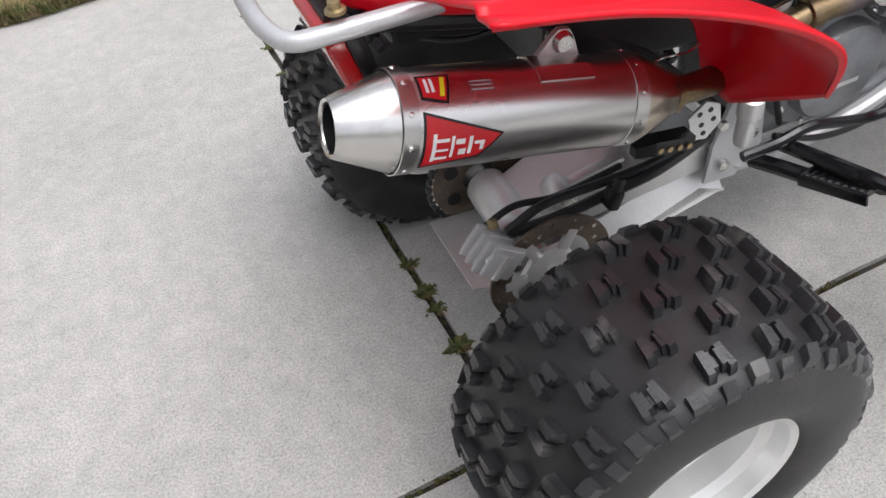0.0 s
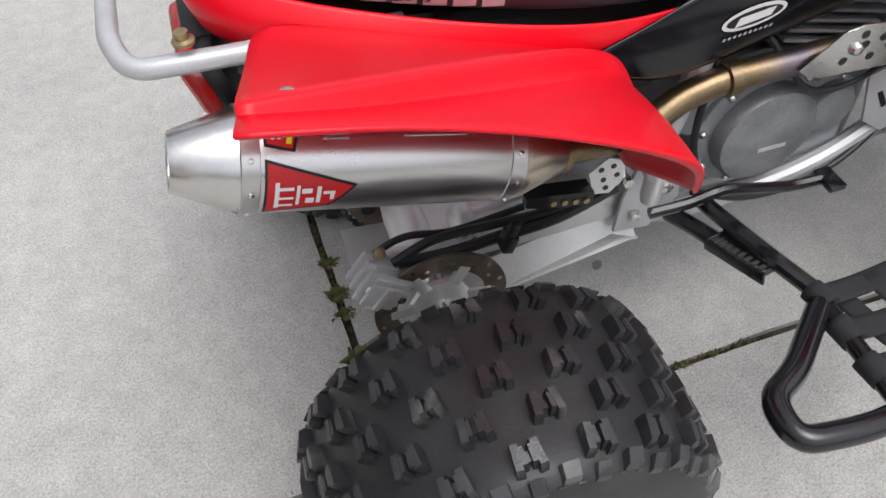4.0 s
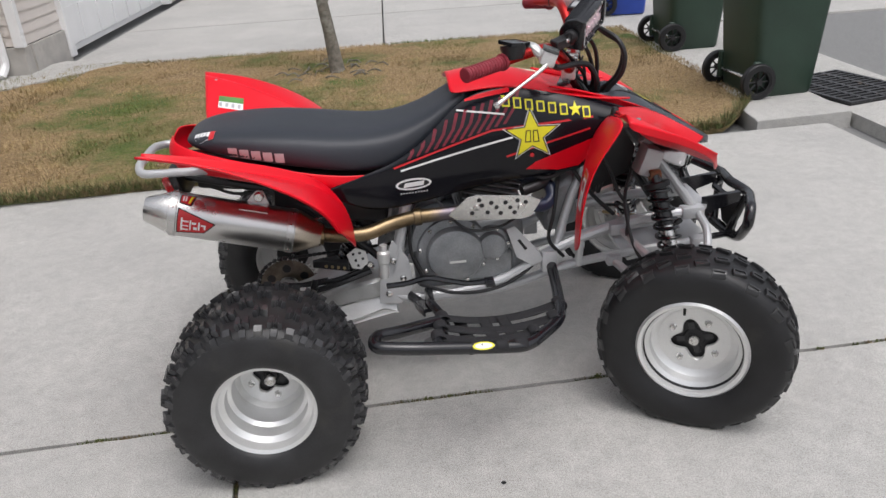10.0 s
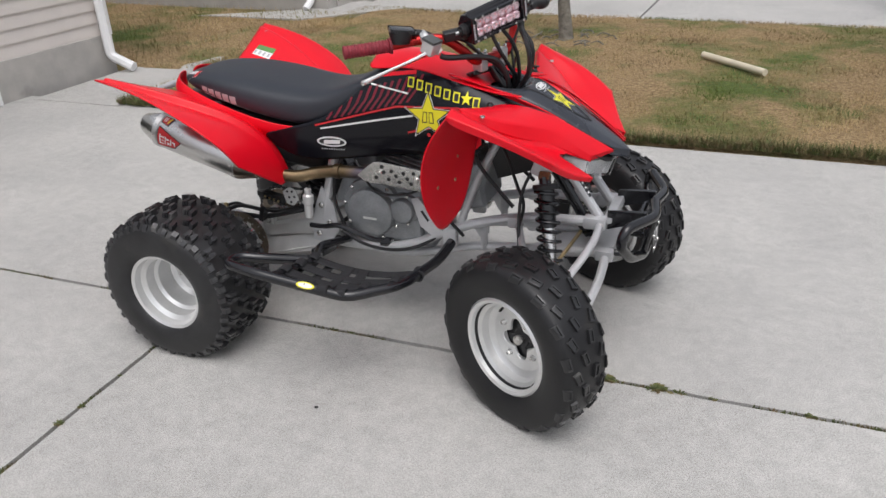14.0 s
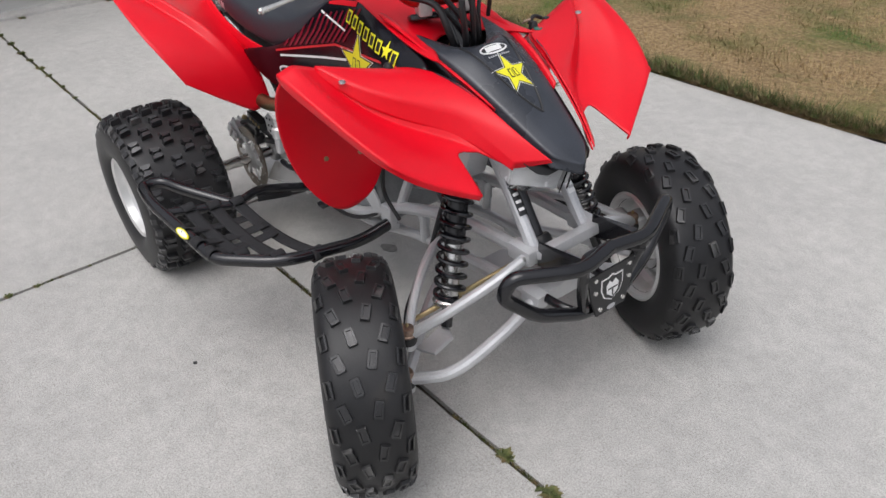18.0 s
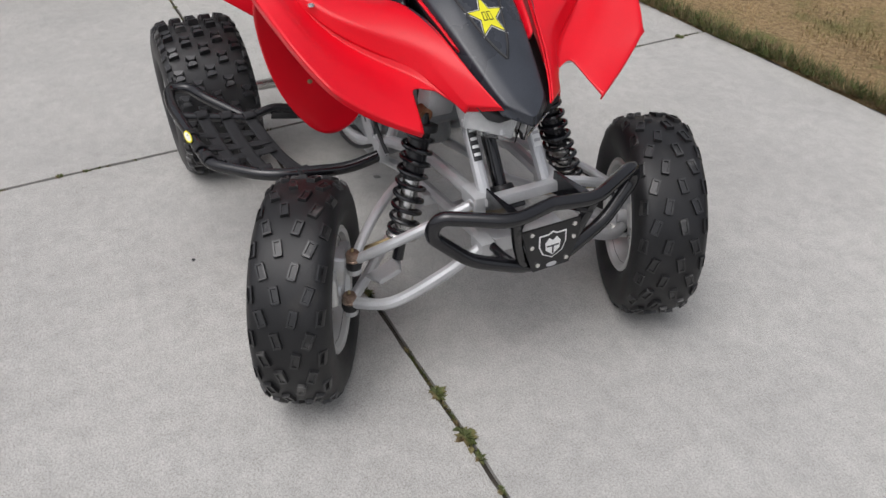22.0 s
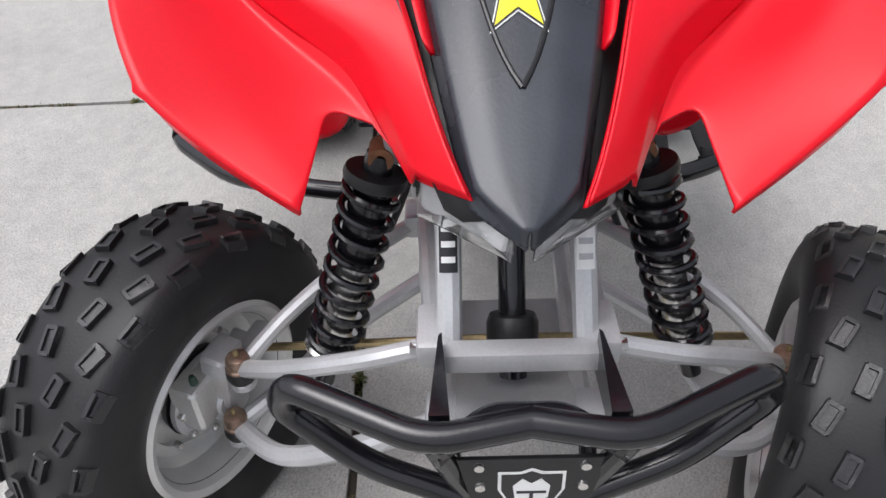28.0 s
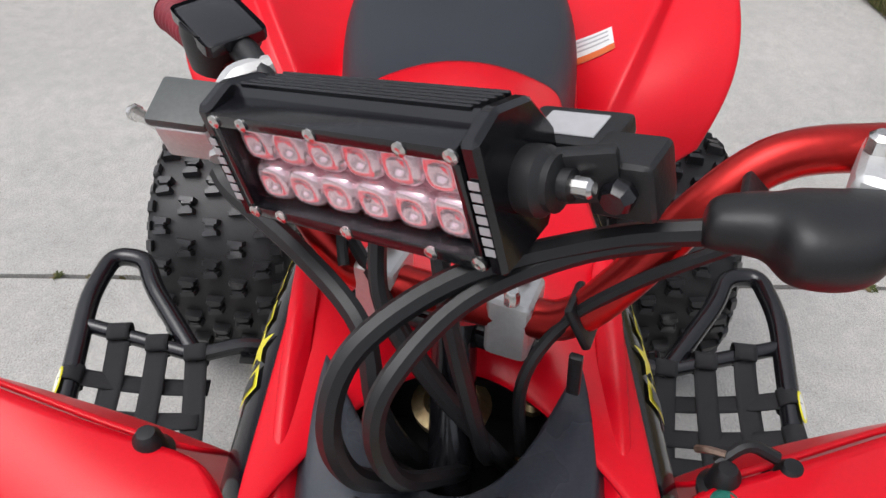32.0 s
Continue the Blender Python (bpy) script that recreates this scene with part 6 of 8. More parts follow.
for x, z in ((0.252, 0.500), (0.272, 0.502), (0.258, 0.478), (0.280, 0.482), (0.264, 0.460)):
    part("hole", lathe([(0, -0.0008), (0.0045, -0.0008), (0.0045, 0.001), (0, 0.001)], 12, Matrix.Translation((x, -0.1925, z))), DECALBLACK, pb)
part("bracket_bolt", lathe([(0, -0.008), (0.009, -0.008), (0.009, 0.0), (0, 0.0)], 6, Matrix.Translation((0.300, -0.192, 0.462))), STEEL, pb)
part("line_clip", box(pose(0.118, -0.178, 0.398, 0, 20, 0), (0.018, 0.012, 0.040), 0.004), BLACKP, atv)

# ---- tail ----
grab = part("grab_bar", tube_into(bmesh.new(), bend([(-0.02, -0.150, 0.790), (-0.20, -0.160, 0.800), (-0.330, -0.150, 0.800), (-0.348, -0.095, 0.808), (-0.348, 0.095, 0.808), (-0.330, 0.150, 0.800), (-0.20, 0.160, 0.800), (-0.02, 0.150, 0.790)], 0.05), 0.0125, 12), SILVER, atv, "silver tubular rear grab bar")
for s in (-1, 1):
    part("grab_bolt", lathe([(0, 0), (0.013, 0), (0.013, 0.004), (0.008, 0.006), (0.008, 0.014), (0, 0.016)], 12, pose(-0.265, s * 0.150, 0.822, 90)), ZINC, grab)
tail = part("tail_light", box(pose(-0.262, -0.055, 0.742, 0, -14, 0), (0.030, 0.16, 0.075), 0.012, 3), LENSRED, atv, "red tail light under the grab bar")
part("light_base", box(pose(-0.240, -0.055, 0.745, 0, -14, 0), (0.025, 0.17, 0.085), 0.008), BLACKP, tail)
part("tail_bracket", box(pose(-0.22, 0, 0.785), (0.10, 0.18, 0.012), 0.004), BLACKP, atv)
part("wire", tube([(-0.22, -0.02, 0.77), (-0.19, -0.06, 0.73), (-0.15, -0.04, 0.70), (-0.08, -0.08, 0.69), (0.02, -0.09, 0.70)], 0.005, 8), HOSE, atv, "black tail light wire")

# ---- handlebars, turned with the wheels ----
WI = atv.matrix_basis.inverted() @ Matrix.Translation((0.012, 0, 0.004))


def B(pts):
    return [WI @ Vector(p) for p in pts]


def turned(x, y, z, rx=0, ry=0, rz=0):
    return WI @ pose(x, y, z, rx, ry, rz)


TW = -19                                        # how far the bars are turned
part("triple_clamp", box(turned(0.948, -0.012, 0.938, 0, -20, TW), (0.040, 0.165, 0.016), 0.007, 3), BLACK, atv, "black handlebar clamp base")
bars = part("handlebar", tube_into(bmesh.new(), smooth_path(B([(0.605, -0.328, 1.041), (0.717, -0.239, 1.050), (0.800, -0.198, 1.062), (0.868, -0.165, 1.062), (0.915, -0.125, 1.020), (0.936, -0.095, 0.988), (0.951, -0.062, 0.982), (0.982, 0.038, 0.982), (0.995, 0.075, 0.992), (0.996, 0.108, 1.030), (0.988, 0.148, 1.087), (0.980, 0.190, 1.122), (0.976, 0.250, 1.130), (0.954, 0.325, 1.122), (0.905, 0.425, 1.110)]), 6), 0.0150, 14), REDANO, atv, "red anodised handlebar")
for x, y in ((0.951, -0.062), (0.982, 0.038)):
    part("bar_clamp", box(turned(x - 0.006, y, 0.974, 0, 0, TW), (0.042, 0.034, 0.056), 0.007, 3), ALU, bars, "silver bar clamp")
    for d in (-0.014, 0.014):
        part("clamp_bolt", lathe([(0, 0), (0.006, 0), (0.006, 0.008), (0.004, 0.011), (0, 0.011)], 8, turned(x, y, 1.004, 0, 0, TW) @ pose(d, 0, 0, 90)), STEEL, bars)
for g0, g1 in (((0.722, -0.236, 1.050), (0.605, -0.328, 1.041)), ((0.968, 0.320, 1.121), (0.905, 0.430, 1.110))):
    gi, ge = B([g0, g1])
    gm, gl = along(gi, ge), (ge - gi).length
    prof = [(0.0, 0.0), (0.024, 0.0), (0.024, 0.008)]
    for k in range(13):
        y = 0.010 + (gl - 0.020) * k / 12
        prof += [(0.0185, y), (0.0205, y + 0.003), (0.0205, y + 0.006), (0.0185, y + 0.008)]
    part("grip", lathe(prof + [(0.0215, gl - 0.004), (0.020, gl), (0.012, gl + 0.002), (0, gl + 0.002)], 20, gm), GRIP, bars, "ribbed dark red rubber grip", angle=25)

# right: throttle housing, brake lever and reservoir
part("throttle_housing", lathe([(0, -0.022), (0.026, -0.022), (0.030, -0.012), (0.036, 0.010), (0.036, 0.018), (0, 0.018)], 24, turned(0.752, -0.228, 1.075, 80, 0, 20)), BLACKP, bars, "round black throttle housing")
part("throttle_cap", box(turned(0.755, -0.226, 1.097, 5, 8, 40), (0.080, 0.058, 0.010), 0.010, 3), BLACK, bars)
part("throttle_boot", tube(B([(0.772, -0.205, 1.085), (0.805, -0.180, 1.078), (0.835, -0.160, 1.068)]), [0.013, 0.011, 0.007], 12), HOSE, bars, "black throttle cable boot")
mcr = part("brake_reservoir", box(turned(0.850, -0.225, 1.050, 0, 22, TW + 10), (0.044, 0.050, 0.042), 0.008, 3), ALU, bars, "grey brake fluid reservoir")
part("reservoir_cap", box(turned(0.857, -0.228, 1.072, 0, 22, TW + 10), (0.046, 0.052, 0.010), 0.004), GREYCAP, mcr)
part("lever_perch", tube(B([(0.800, -0.170, 1.080), (0.815, -0.195, 1.072), (0.835, -0.205, 1.055), (0.870, -0.200, 1.030)]), [0.010, 0.016, 0.014, 0.012], 10), ALU, bars, "silver lever perch")
part("brake_lever", tube(B([(0.845, -0.240, 1.035), (0.810, -0.268, 1.018), (0.745, -0.315, 0.990), (0.684, -0.358, 0.962)]), [0.008, 0.006, 0.0055, 0.008], 10), STEEL, bars, "polished brake lever")
part("lever_ball", lathe([(0, -0.010), (0.007, -0.007), (0.010, 0), (0.007, 0.007), (0, 0.010)], 12, turned(0.684, -0.358, 0.962)), STEEL, bars)
# left: clutch perch, boot, lever, switch box
part("lever_perch", box(turned(1.022, 0.240, 1.132, 0, 0, TW - 8), (0.062, 0.050, 0.034), 0.010, 3), ALU, bars, "silver clutch perch")
for x, y in ((1.035, 0.232), (1.012, 0.226)):
    part("perch_bolt", lathe([(0, 0), (0.008, 0), (0.008, 0.009), (0.005, 0.012), (0, 0.012)], 8, turned(x, y, 1.148, 90)), STEEL, bars)
OCT = [(math.copysign(abs(math.cos(a)) ** 0.8, math.cos(a)), math.copysign(abs(math.sin(a)) ** 0.8, math.sin(a))) for a in np.linspace(0, 2 * math.pi, 12, endpoint=False)]
boot = loft([[WI @ Vector((x + c * hx, y - 0.28 * c * hx, z + d * hz)) for c, d in OCT] for x, y, z, hx, hz in ((1.041, 0.130, 1.115, 0.011, 0.011), (1.043, 0.136, 1.117, 0.017, 0.015), (1.048, 0.158, 1.121, 0.019, 0.017), (1.052, 0.166, 1.122, 0.021, 0.018), (1.058, 0.171, 1.122, 0.030, 0.022), (1.061, 0.184, 1.122, 0.033, 0.023), (1.061, 0.205, 1.122, 0.034, 0.023), (1.056, 0.222, 1.126, 0.034, 0.022), (1.056, 0.230, 1.126, 0.014, 0.012))])
bt = part("clutch_boot", boot, HOSE, bars, "black rubber clutch lever boot", angle=180)
bt.modifiers.new("round", "SUBSURF").levels = 2
part("clutch_lever", tube(B([(1.058, 0.222, 1.126), (1.072, 0.250, 1.122), (1.060, 0.310, 1.110), (1.055, 0.380, 1.108), (1.045, 0.415, 1.102)]), [0.009, 0.008, 0.007, 0.006, 0.009], 10), STEEL, bars, "polished clutch lever")
sw = part("switch_box", box(turned(0.985, 0.285, 1.142, 0, 0, TW - 10), (0.055, 0.045, 0.055), 0.010, 3), BLACKP, bars, "black switch box")
part("switch_button", box(turned(0.995, 0.288, 1.172, 0, 0, TW - 10), (0.022, 0.018, 0.008), 0.002), YELLOW, sw, "yellow switch")

# light bar on its bracket
e_l = (Vector((1.057, -0.010, 1.165)) - Vector((0.968, -0.155, 1.126))).normalized()
e_u = (Vector((1.057, -0.010, 1.165)) - Vector((1.057, 0.005, 1.098)))
e_u = (e_u - e_l * e_u.dot(e_l)).normalized()
e_f = e_l.cross(e_u)
LB = WI @ Matrix.Translation((1.0155, -0.075, 1.112)) @ Matrix((e_f, e_l, e_u)).transposed().to_4x4()
LH, LW = 0.080, 0.192                          # face height and length
body = part("light_bar", loft([[LB @ Vector((x, y, z)) for x, z in ((-0.019, -LH / 2), (-0.019, LH / 2), (-0.024, LH / 2 + 0.006), (-0.050, LH / 2 - 0.004), (-0.066, 0.010), (-0.066, -0.015), (-0.045, -LH / 2))] for y in (-LW / 2, LW / 2)]), BLACK, atv, "black finned led light bar", smooth=False)
for k in range(6):
    part("fin", box(LB @ pose(-0.024 - 0.007 * k, 0, LH / 2 + 0.003 - 0.0022 * k), (0.0025, LW - 0.012, 0.010), 0.0008, 1), BLACK, body)
for y in (-1, 1):
    cap = part("end_cap", loft([[LB @ Vector((x, yy, z)) for x, z in ((0.004, -LH / 2 - 0.003), (0.004, LH / 2 + 0.003), (-0.020, LH / 2 + 0.010), (-0.052, LH / 2), (-0.070, 0.012), (-0.070, -0.018), (-0.046, -LH / 2 - 0.003))] for yy in (y * LW / 2, y * (LW / 2 + 0.012))]), BLACK, body, smooth=False)
    cap.modifiers.new("soft", "BEVEL").width = 0.003
    part("pivot", lathe([(0, 0), (0.019, 0), (0.020, 0.006), (0.020, 0.014), (0.016, 0.018), (0.016, 0.022), (0.009, 0.024), (0.009, 0.030), (0, 0.031)], 20, LB @ pose(-0.032, y * (LW / 2 + 0.010), 0.0, 0, 0, 0 if y > 0 else 180)), BLACKP, body, "black pivot knob")
    part("pivot_bolt", lathe([(0, 0.030), (0.006, 0.030), (0.006, 0.040), (0.004, 0.042), (0, 0.042)], 10, LB @ pose(-0.032, y * (LW / 2 + 0.010), 0.0, 0, 0, 0 if y > 0 else 180)), STEEL, body)
    for k in range(7):
        part("print_bar", plate([(-0.0025, -0.0032), (0.0025, -0.0032), (0.0025, 0.0032), (-0.0025, 0.0032)], 0.0006, LB @ Matrix.Translation((0.0052, y * (LW / 2 + 0.006), -0.024 + 0.0072 * k)) @ Matrix(((0, 0, 1, 0), (0, 1, 0, 0), (-1, 0, 0, 0), (0, 0, 0, 1)))), GREYDECAL, body, smooth=False)
for z in (-1, 1):
    part("bezel", box(LB @ pose(-0.008, 0, z * (LH / 2 - 0.0045)), (0.026, LW, 0.009), 0.002), BLACK, body)
    for f in (0.0, 0.14, 0.46, 0.82, 1.0):
        part("screw", lathe([(0, 0), (0.0046, 0), (0.0046, 0.002), (0.002, 0.003), (0, 0.0025)], 12, LB @ pose(0.004, -LW / 2 + 0.004 + f * (LW - 0.008), z * (LH / 2 - 0.005), 0, 0, -90)), STEEL, body)
for y in (-1, 1):
    part("bezel", box(LB @ pose(-0.008, y * (LW / 2 - 0.003), 0), (0.026, 0.006, LH - 0.018), 0.002), BLACK, body)
# The pink in optics and tray stands for the red hood's reflection.
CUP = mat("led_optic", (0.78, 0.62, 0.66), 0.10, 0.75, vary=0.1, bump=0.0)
part("reflector_tray", box(LB @ pose(-0.016, 0, 0), (0.004, LW - 0.012, LH - 0.016), 0.001, 1), mat("red_reflection_tray", (0.42, 0.20, 0.23), 0.25, 0.4, vary=0.1, bump=0.0), body)
for r in (-1, 1):
    for k in range(6):
        c = LB @ pose(-0.0145, -0.0735 + k * 0.0294, r * 0.0155, 0, 0, -90)
        sq = [(math.copysign(abs(math.cos(a)) ** 0.6, math.cos(a)), math.copysign(abs(math.sin(a)) ** 0.6, math.sin(a))) for a in np.linspace(0, 2 * math.pi, 16, endpoint=False)]
        part("led_optic", loft([[c @ Vector((x * h, y, z * h)) for x, z in sq] for h, y in ((0.0148, 0.0), (0.0146, 0.004), (0.0132, 0.0080), (0.0100, 0.0104), (0.0066, 0.0096), (0.0045, 0.0070), (0.002, 0.0060))]), CUP, body, "clear moulded led optic coloured with the hood's red reflection" if k == 0 else "", angle=60)
front = part("lens", box(LB @ pose(-0.0005, 0, 0), (0.003, LW - 0.013, LH - 0.019), 0.0008, 1), THIN, body, "clear lens")
front.visible_shadow = False
part("light_bracket", box(LB @ pose(-0.066, LW / 2 + 0.056, -0.014), (0.034, 0.040, 0.038), 0.006, 3), BLACKP, body, "black light bracket")
part("light_bracket", box(LB @ pose(-0.044, LW / 2 + 0.034, -0.002, 0, 0, 20), (0.012, 0.050, 0.032), 0.004), BLACKP, body)
part("bracket_bolt", lathe([(0, 0), (0.010, 0), (0.010, 0.008), (0.007, 0.012), (0, 0.012)], 8, LB @ pose(-0.049, LW / 2 + 0.058, -0.012, 0, 0, -90)), BLACK, body)
part("light_bracket", box(LB @ pose(-0.050, -LW / 2 - 0.040, -0.010, 0, 0, -25), (0.030, 0.075, 0.030), 0.006, 3), BLACKP, body)
part("gauge_box", box(LB @ pose(-0.088, LW / 2 + 0.012, -0.006), (0.04, 0.062, 0.014), 0.004), BLACKP, body, "small black control box")
part("control_label", box(LB @ pose(-0.088, LW / 2 + 0.012, 0.0015), (0.024, 0.038, 0.0012), 0.0004, 1), GREYDECAL, body)

# cables from the bars down into the opening
for pts, r in (
    ([(1.045, 0.140, 1.112), (1.042, 0.08, 1.100), (1.056, 0.0, 1.080), (1.092, -0.058, 1.055), (1.112, -0.075, 1.010), (1.108, -0.066, 0.955), (1.078, -0.040, 0.905), (1.03, -0.01, 0.84)], 0.0080),
    ([(1.042, 0.120, 1.104), (1.046, 0.06, 1.090), (1.066, 0.0, 1.068), (1.105, -0.040, 1.040), (1.115, -0.048, 1.000), (1.100, -0.035, 0.940), (1.06, -0.005, 0.890), (1.02, 0.01, 0.84)], 0.0070),
    ([(0.872, -0.205, 1.020), (0.892, -0.188, 1.012), (0.955, -0.121, 1.004), (1.006, -0.072, 0.984), (1.035, -0.058, 0.93), (1.03, -0.035, 0.87), (1.0, -0.01, 0.82)], 0.0088),
    ([(1.00, -0.02, 1.075), (1.035, -0.01, 1.03), (1.05, 0.005, 0.97), (1.045, 0.02, 0.90), (1.0, 0.03, 0.83)], 0.0065),
    ([(0.985, -0.06, 1.060), (1.010, -0.055, 1.01), (1.03, -0.02, 0.955), (1.040, 0.025, 0.90), (1.01, 0.05, 0.83)], 0.0065),
    ([(0.92, -0.11, 1.04), (0.96, -0.07, 0.995), (1.0, -0.03, 0.95), (1.02, 0.02, 0.88), (1.0, 0.04, 0.82)], 0.0055),
    ([(1.020, 0.165, 1.085), (1.010, 0.11, 1.040), (1.005, 0.07, 0.995), (1.02, 0.045, 0.95), (1.02, 0.05, 0.87)], 0.0050),
    ([(0.835, -0.160, 1.068), (0.88, -0.13, 1.06), (0.92, -0.10, 1.04), (0.96, -0.09, 1.00)], 0.0045),
):
    part("cable", tube(B(pts), r, 8, 7), HOSE, atv, "black rubber-sheathed control cable")
part("cable_tie", box(turned(0.998, 0.084, 0.998, 30, 0, TW), (0.036, 0.007, 0.036), 0.003), BLACKP, atv)
part("cable_tie", box(turned(1.018, 0.172, 1.110, 50, 0, TW), (0.036, 0.007, 0.036), 0.003), BLACKP, atv)
part("tie_tail", box(turned(1.015, 0.082, 0.955, 0, 18, TW), (0.006, 0.010, 0.06), 0.002), BLACKP, atv)
# what shows inside the opening
part("inner_cover", loft([[(0.968, -0.10, 0.880), (0.968, 0.10, 0.880), (1.09, 0.10, 0.870), (1.09, -0.10, 0.870)], [(0.960, -0.08, 0.82), (0.960, 0.08, 0.82), (1.06, 0.07, 0.80), (1.06, -0.07, 0.80)]], caps=False), BLACKP, atv, "black plastic inner cover")
part("inner_floor", box(pose(1.0, 0, 0.812), (0.13, 0.16, 0.012), 0.004), BLACKP, atv)
part("horn_ring", lathe([(0.02, 0), (0.032, 0), (0.034, 0.008), (0.024, 0.012), (0.02, 0.008)], 24, pose(0.985, 0.0, 0.862, 90), close=True), ZINC, atv, "brass-coloured stem bearing ring")
for x, y in ((1.0, -0.06), (1.03, 0.055), (0.965, 0.07), (0.96, -0.07)):
    part("bolt", lathe([(0, 0), (0.010, 0), (0.010, 0.006), (0.006, 0.010), (0, 0.010)], 8, pose(x, y, 0.842, 90)), ZINC, atv)
# vent knobs and ignition on the fenders
for s, x, y in ((-1, 1.070, -0.230), (1, 1.084, 0.203), (1, 1.080, 0.252)):
    part("knob", lathe([(0, 0), (0.017, 0), (0.018, 0.006), (0.013, 0.010), (0.011, 0.024), (0.007, 0.030), (0, 0.031)], 18, pose(x - 0.022, y, 0.870, 90)), BLACKP, atv, "black rubber knob")
part("wire", tube([(1.053, 0.198, 0.893), (1.046, 0.22, 0.906), (1.050, 0.243, 0.898)], 0.005, 8), HOSE, atv)
for s in (-1, 1):
    part("fender_screw", lathe([(0, 0), (0.009, 0), (0.008, 0.004), (0.004, 0.005), (0, 0.003)], 12, pose(1.070 + (SKEW[0] if s > 0 else 0), s * 0.364 + (SKEW[1] if s > 0 else 0), 0.897, 90)), STEEL, atv)
    part("fender_screw", lathe([(0, 0), (0.008, 0), (0.007, 0.003), (0, 0.004)], 12, pose(-0.183, s * 0.433, 0.934, 90)), STEEL, atv)
    part("fender_screw", lathe([(0, 0), (0.008, 0), (0.007, 0.003), (0, 0.004)], 12, pose(-0.121, s * 0.412, 0.912, 90)), STEEL, atv)

for x, y, m in ((1.083, 0.199, mat("green_button", (0.02, 0.16, 0.12), 0.35, vary=0.1, bump=0.0)), (1.076, 0.233, BLACKP)):
    part("push_button", lathe([(0, 0), (0.0115, 0), (0.0115, 0.004), (0.009, 0.006), (0.0085, 0.0045), (0, 0.005)], 18, pose(x, y, 0.884, 90)), m, atv, "small round push button")
part("spade_terminal", tube([(1.040, 0.186, 0.893), (1.046, 0.192, 0.900), (1.052, 0.203, 0.903)], 0.003, 6), JOINT, atv, "copper wire end")

# ---- graphics laid on the panels ----
bpy.context.view_layer.update()
dg = bpy.context.evaluated_depsgraph_get()


def find(name, side):
    """The panel of that name on the side (-1, 0, 1) of the vehicle."""
    for o in atv.children:
        if o.name.split(".")[0] == name and (side == 0 or sum(c[1] for c in o.bound_box) * side > 0):
            return o


def decal(name, outline, target, side, material, lift=0.0016, label="", parent=None, cuts=2):
    """Lays a flat outline on a panel: (x, z) from the side, (x, y) from above for side 0."""
    t = parent or target
    ev = target.evaluated_get(dg)
    bm = bmesh.new()
    vs = [bm.verts.new((x, v, 0)) for x, v in outline]
    bm.faces.new(vs)
    bmesh.ops.triangulate(bm, faces=bm.faces[:])
    if cuts:
        bmesh.ops.subdivide_edges(bm, edges=bm.edges[:], cuts=cuts, use_grid_fill=True)
    good = []
    for v in bm.verts:
        if side == 0:
            hit, loc, nor, _ = ev.ray_cast(Vector((v.co.x, v.co.y, 2)), Vector((0, 0, -1)))
        else:
            hit, loc, nor, _ = ev.ray_cast(Vector((v.co.x, side * 2, v.co.y)), Vector((0, -side, 0)))
        good.append((v, hit, loc + nor * lift if hit else None))
    for v, hit, p in good:
        if hit:
            v.co = p
    bad = [v for v, hit, p in good if not hit]
    if bad:
        bmesh.ops.delete(bm, geom=bad, context="VERTS")
    ob = part(name, bm, material, t, label)
    ob.data.set_sharp_from_angle(angle=radians(180))
    return ob


def star(cx, cz, r, k=0.42, rot=90, sx=1.0, sz=1.0):
    return [(cx + sx * (r if j % 2 == 0 else r * k) * math.cos(radians(rot + 36 * j)), cz + sz * (r if j % 2 == 0 else r * k) * math.sin(radians(rot + 36 * j))) for j in range(10)]


def bar(x0, z0, x1, z1, w):
    d = Vector((x1 - x0, z1 - z0)).normalized()
    n = Vector((-d.y, d.x)) * w / 2
    return [(x0 - n.x, z0 - n.y), (x1 - n.x, z1 - n.y), (x1 + n.x, z1 + n.y), (x0 + n.x, z0 + n.y)]


def oval(cx, cz, a, b, n=28):
    return [(cx + a * math.cos(t), cz + b * math.sin(t)) for t in [2 * math.pi * k / n for k in range(n)]]


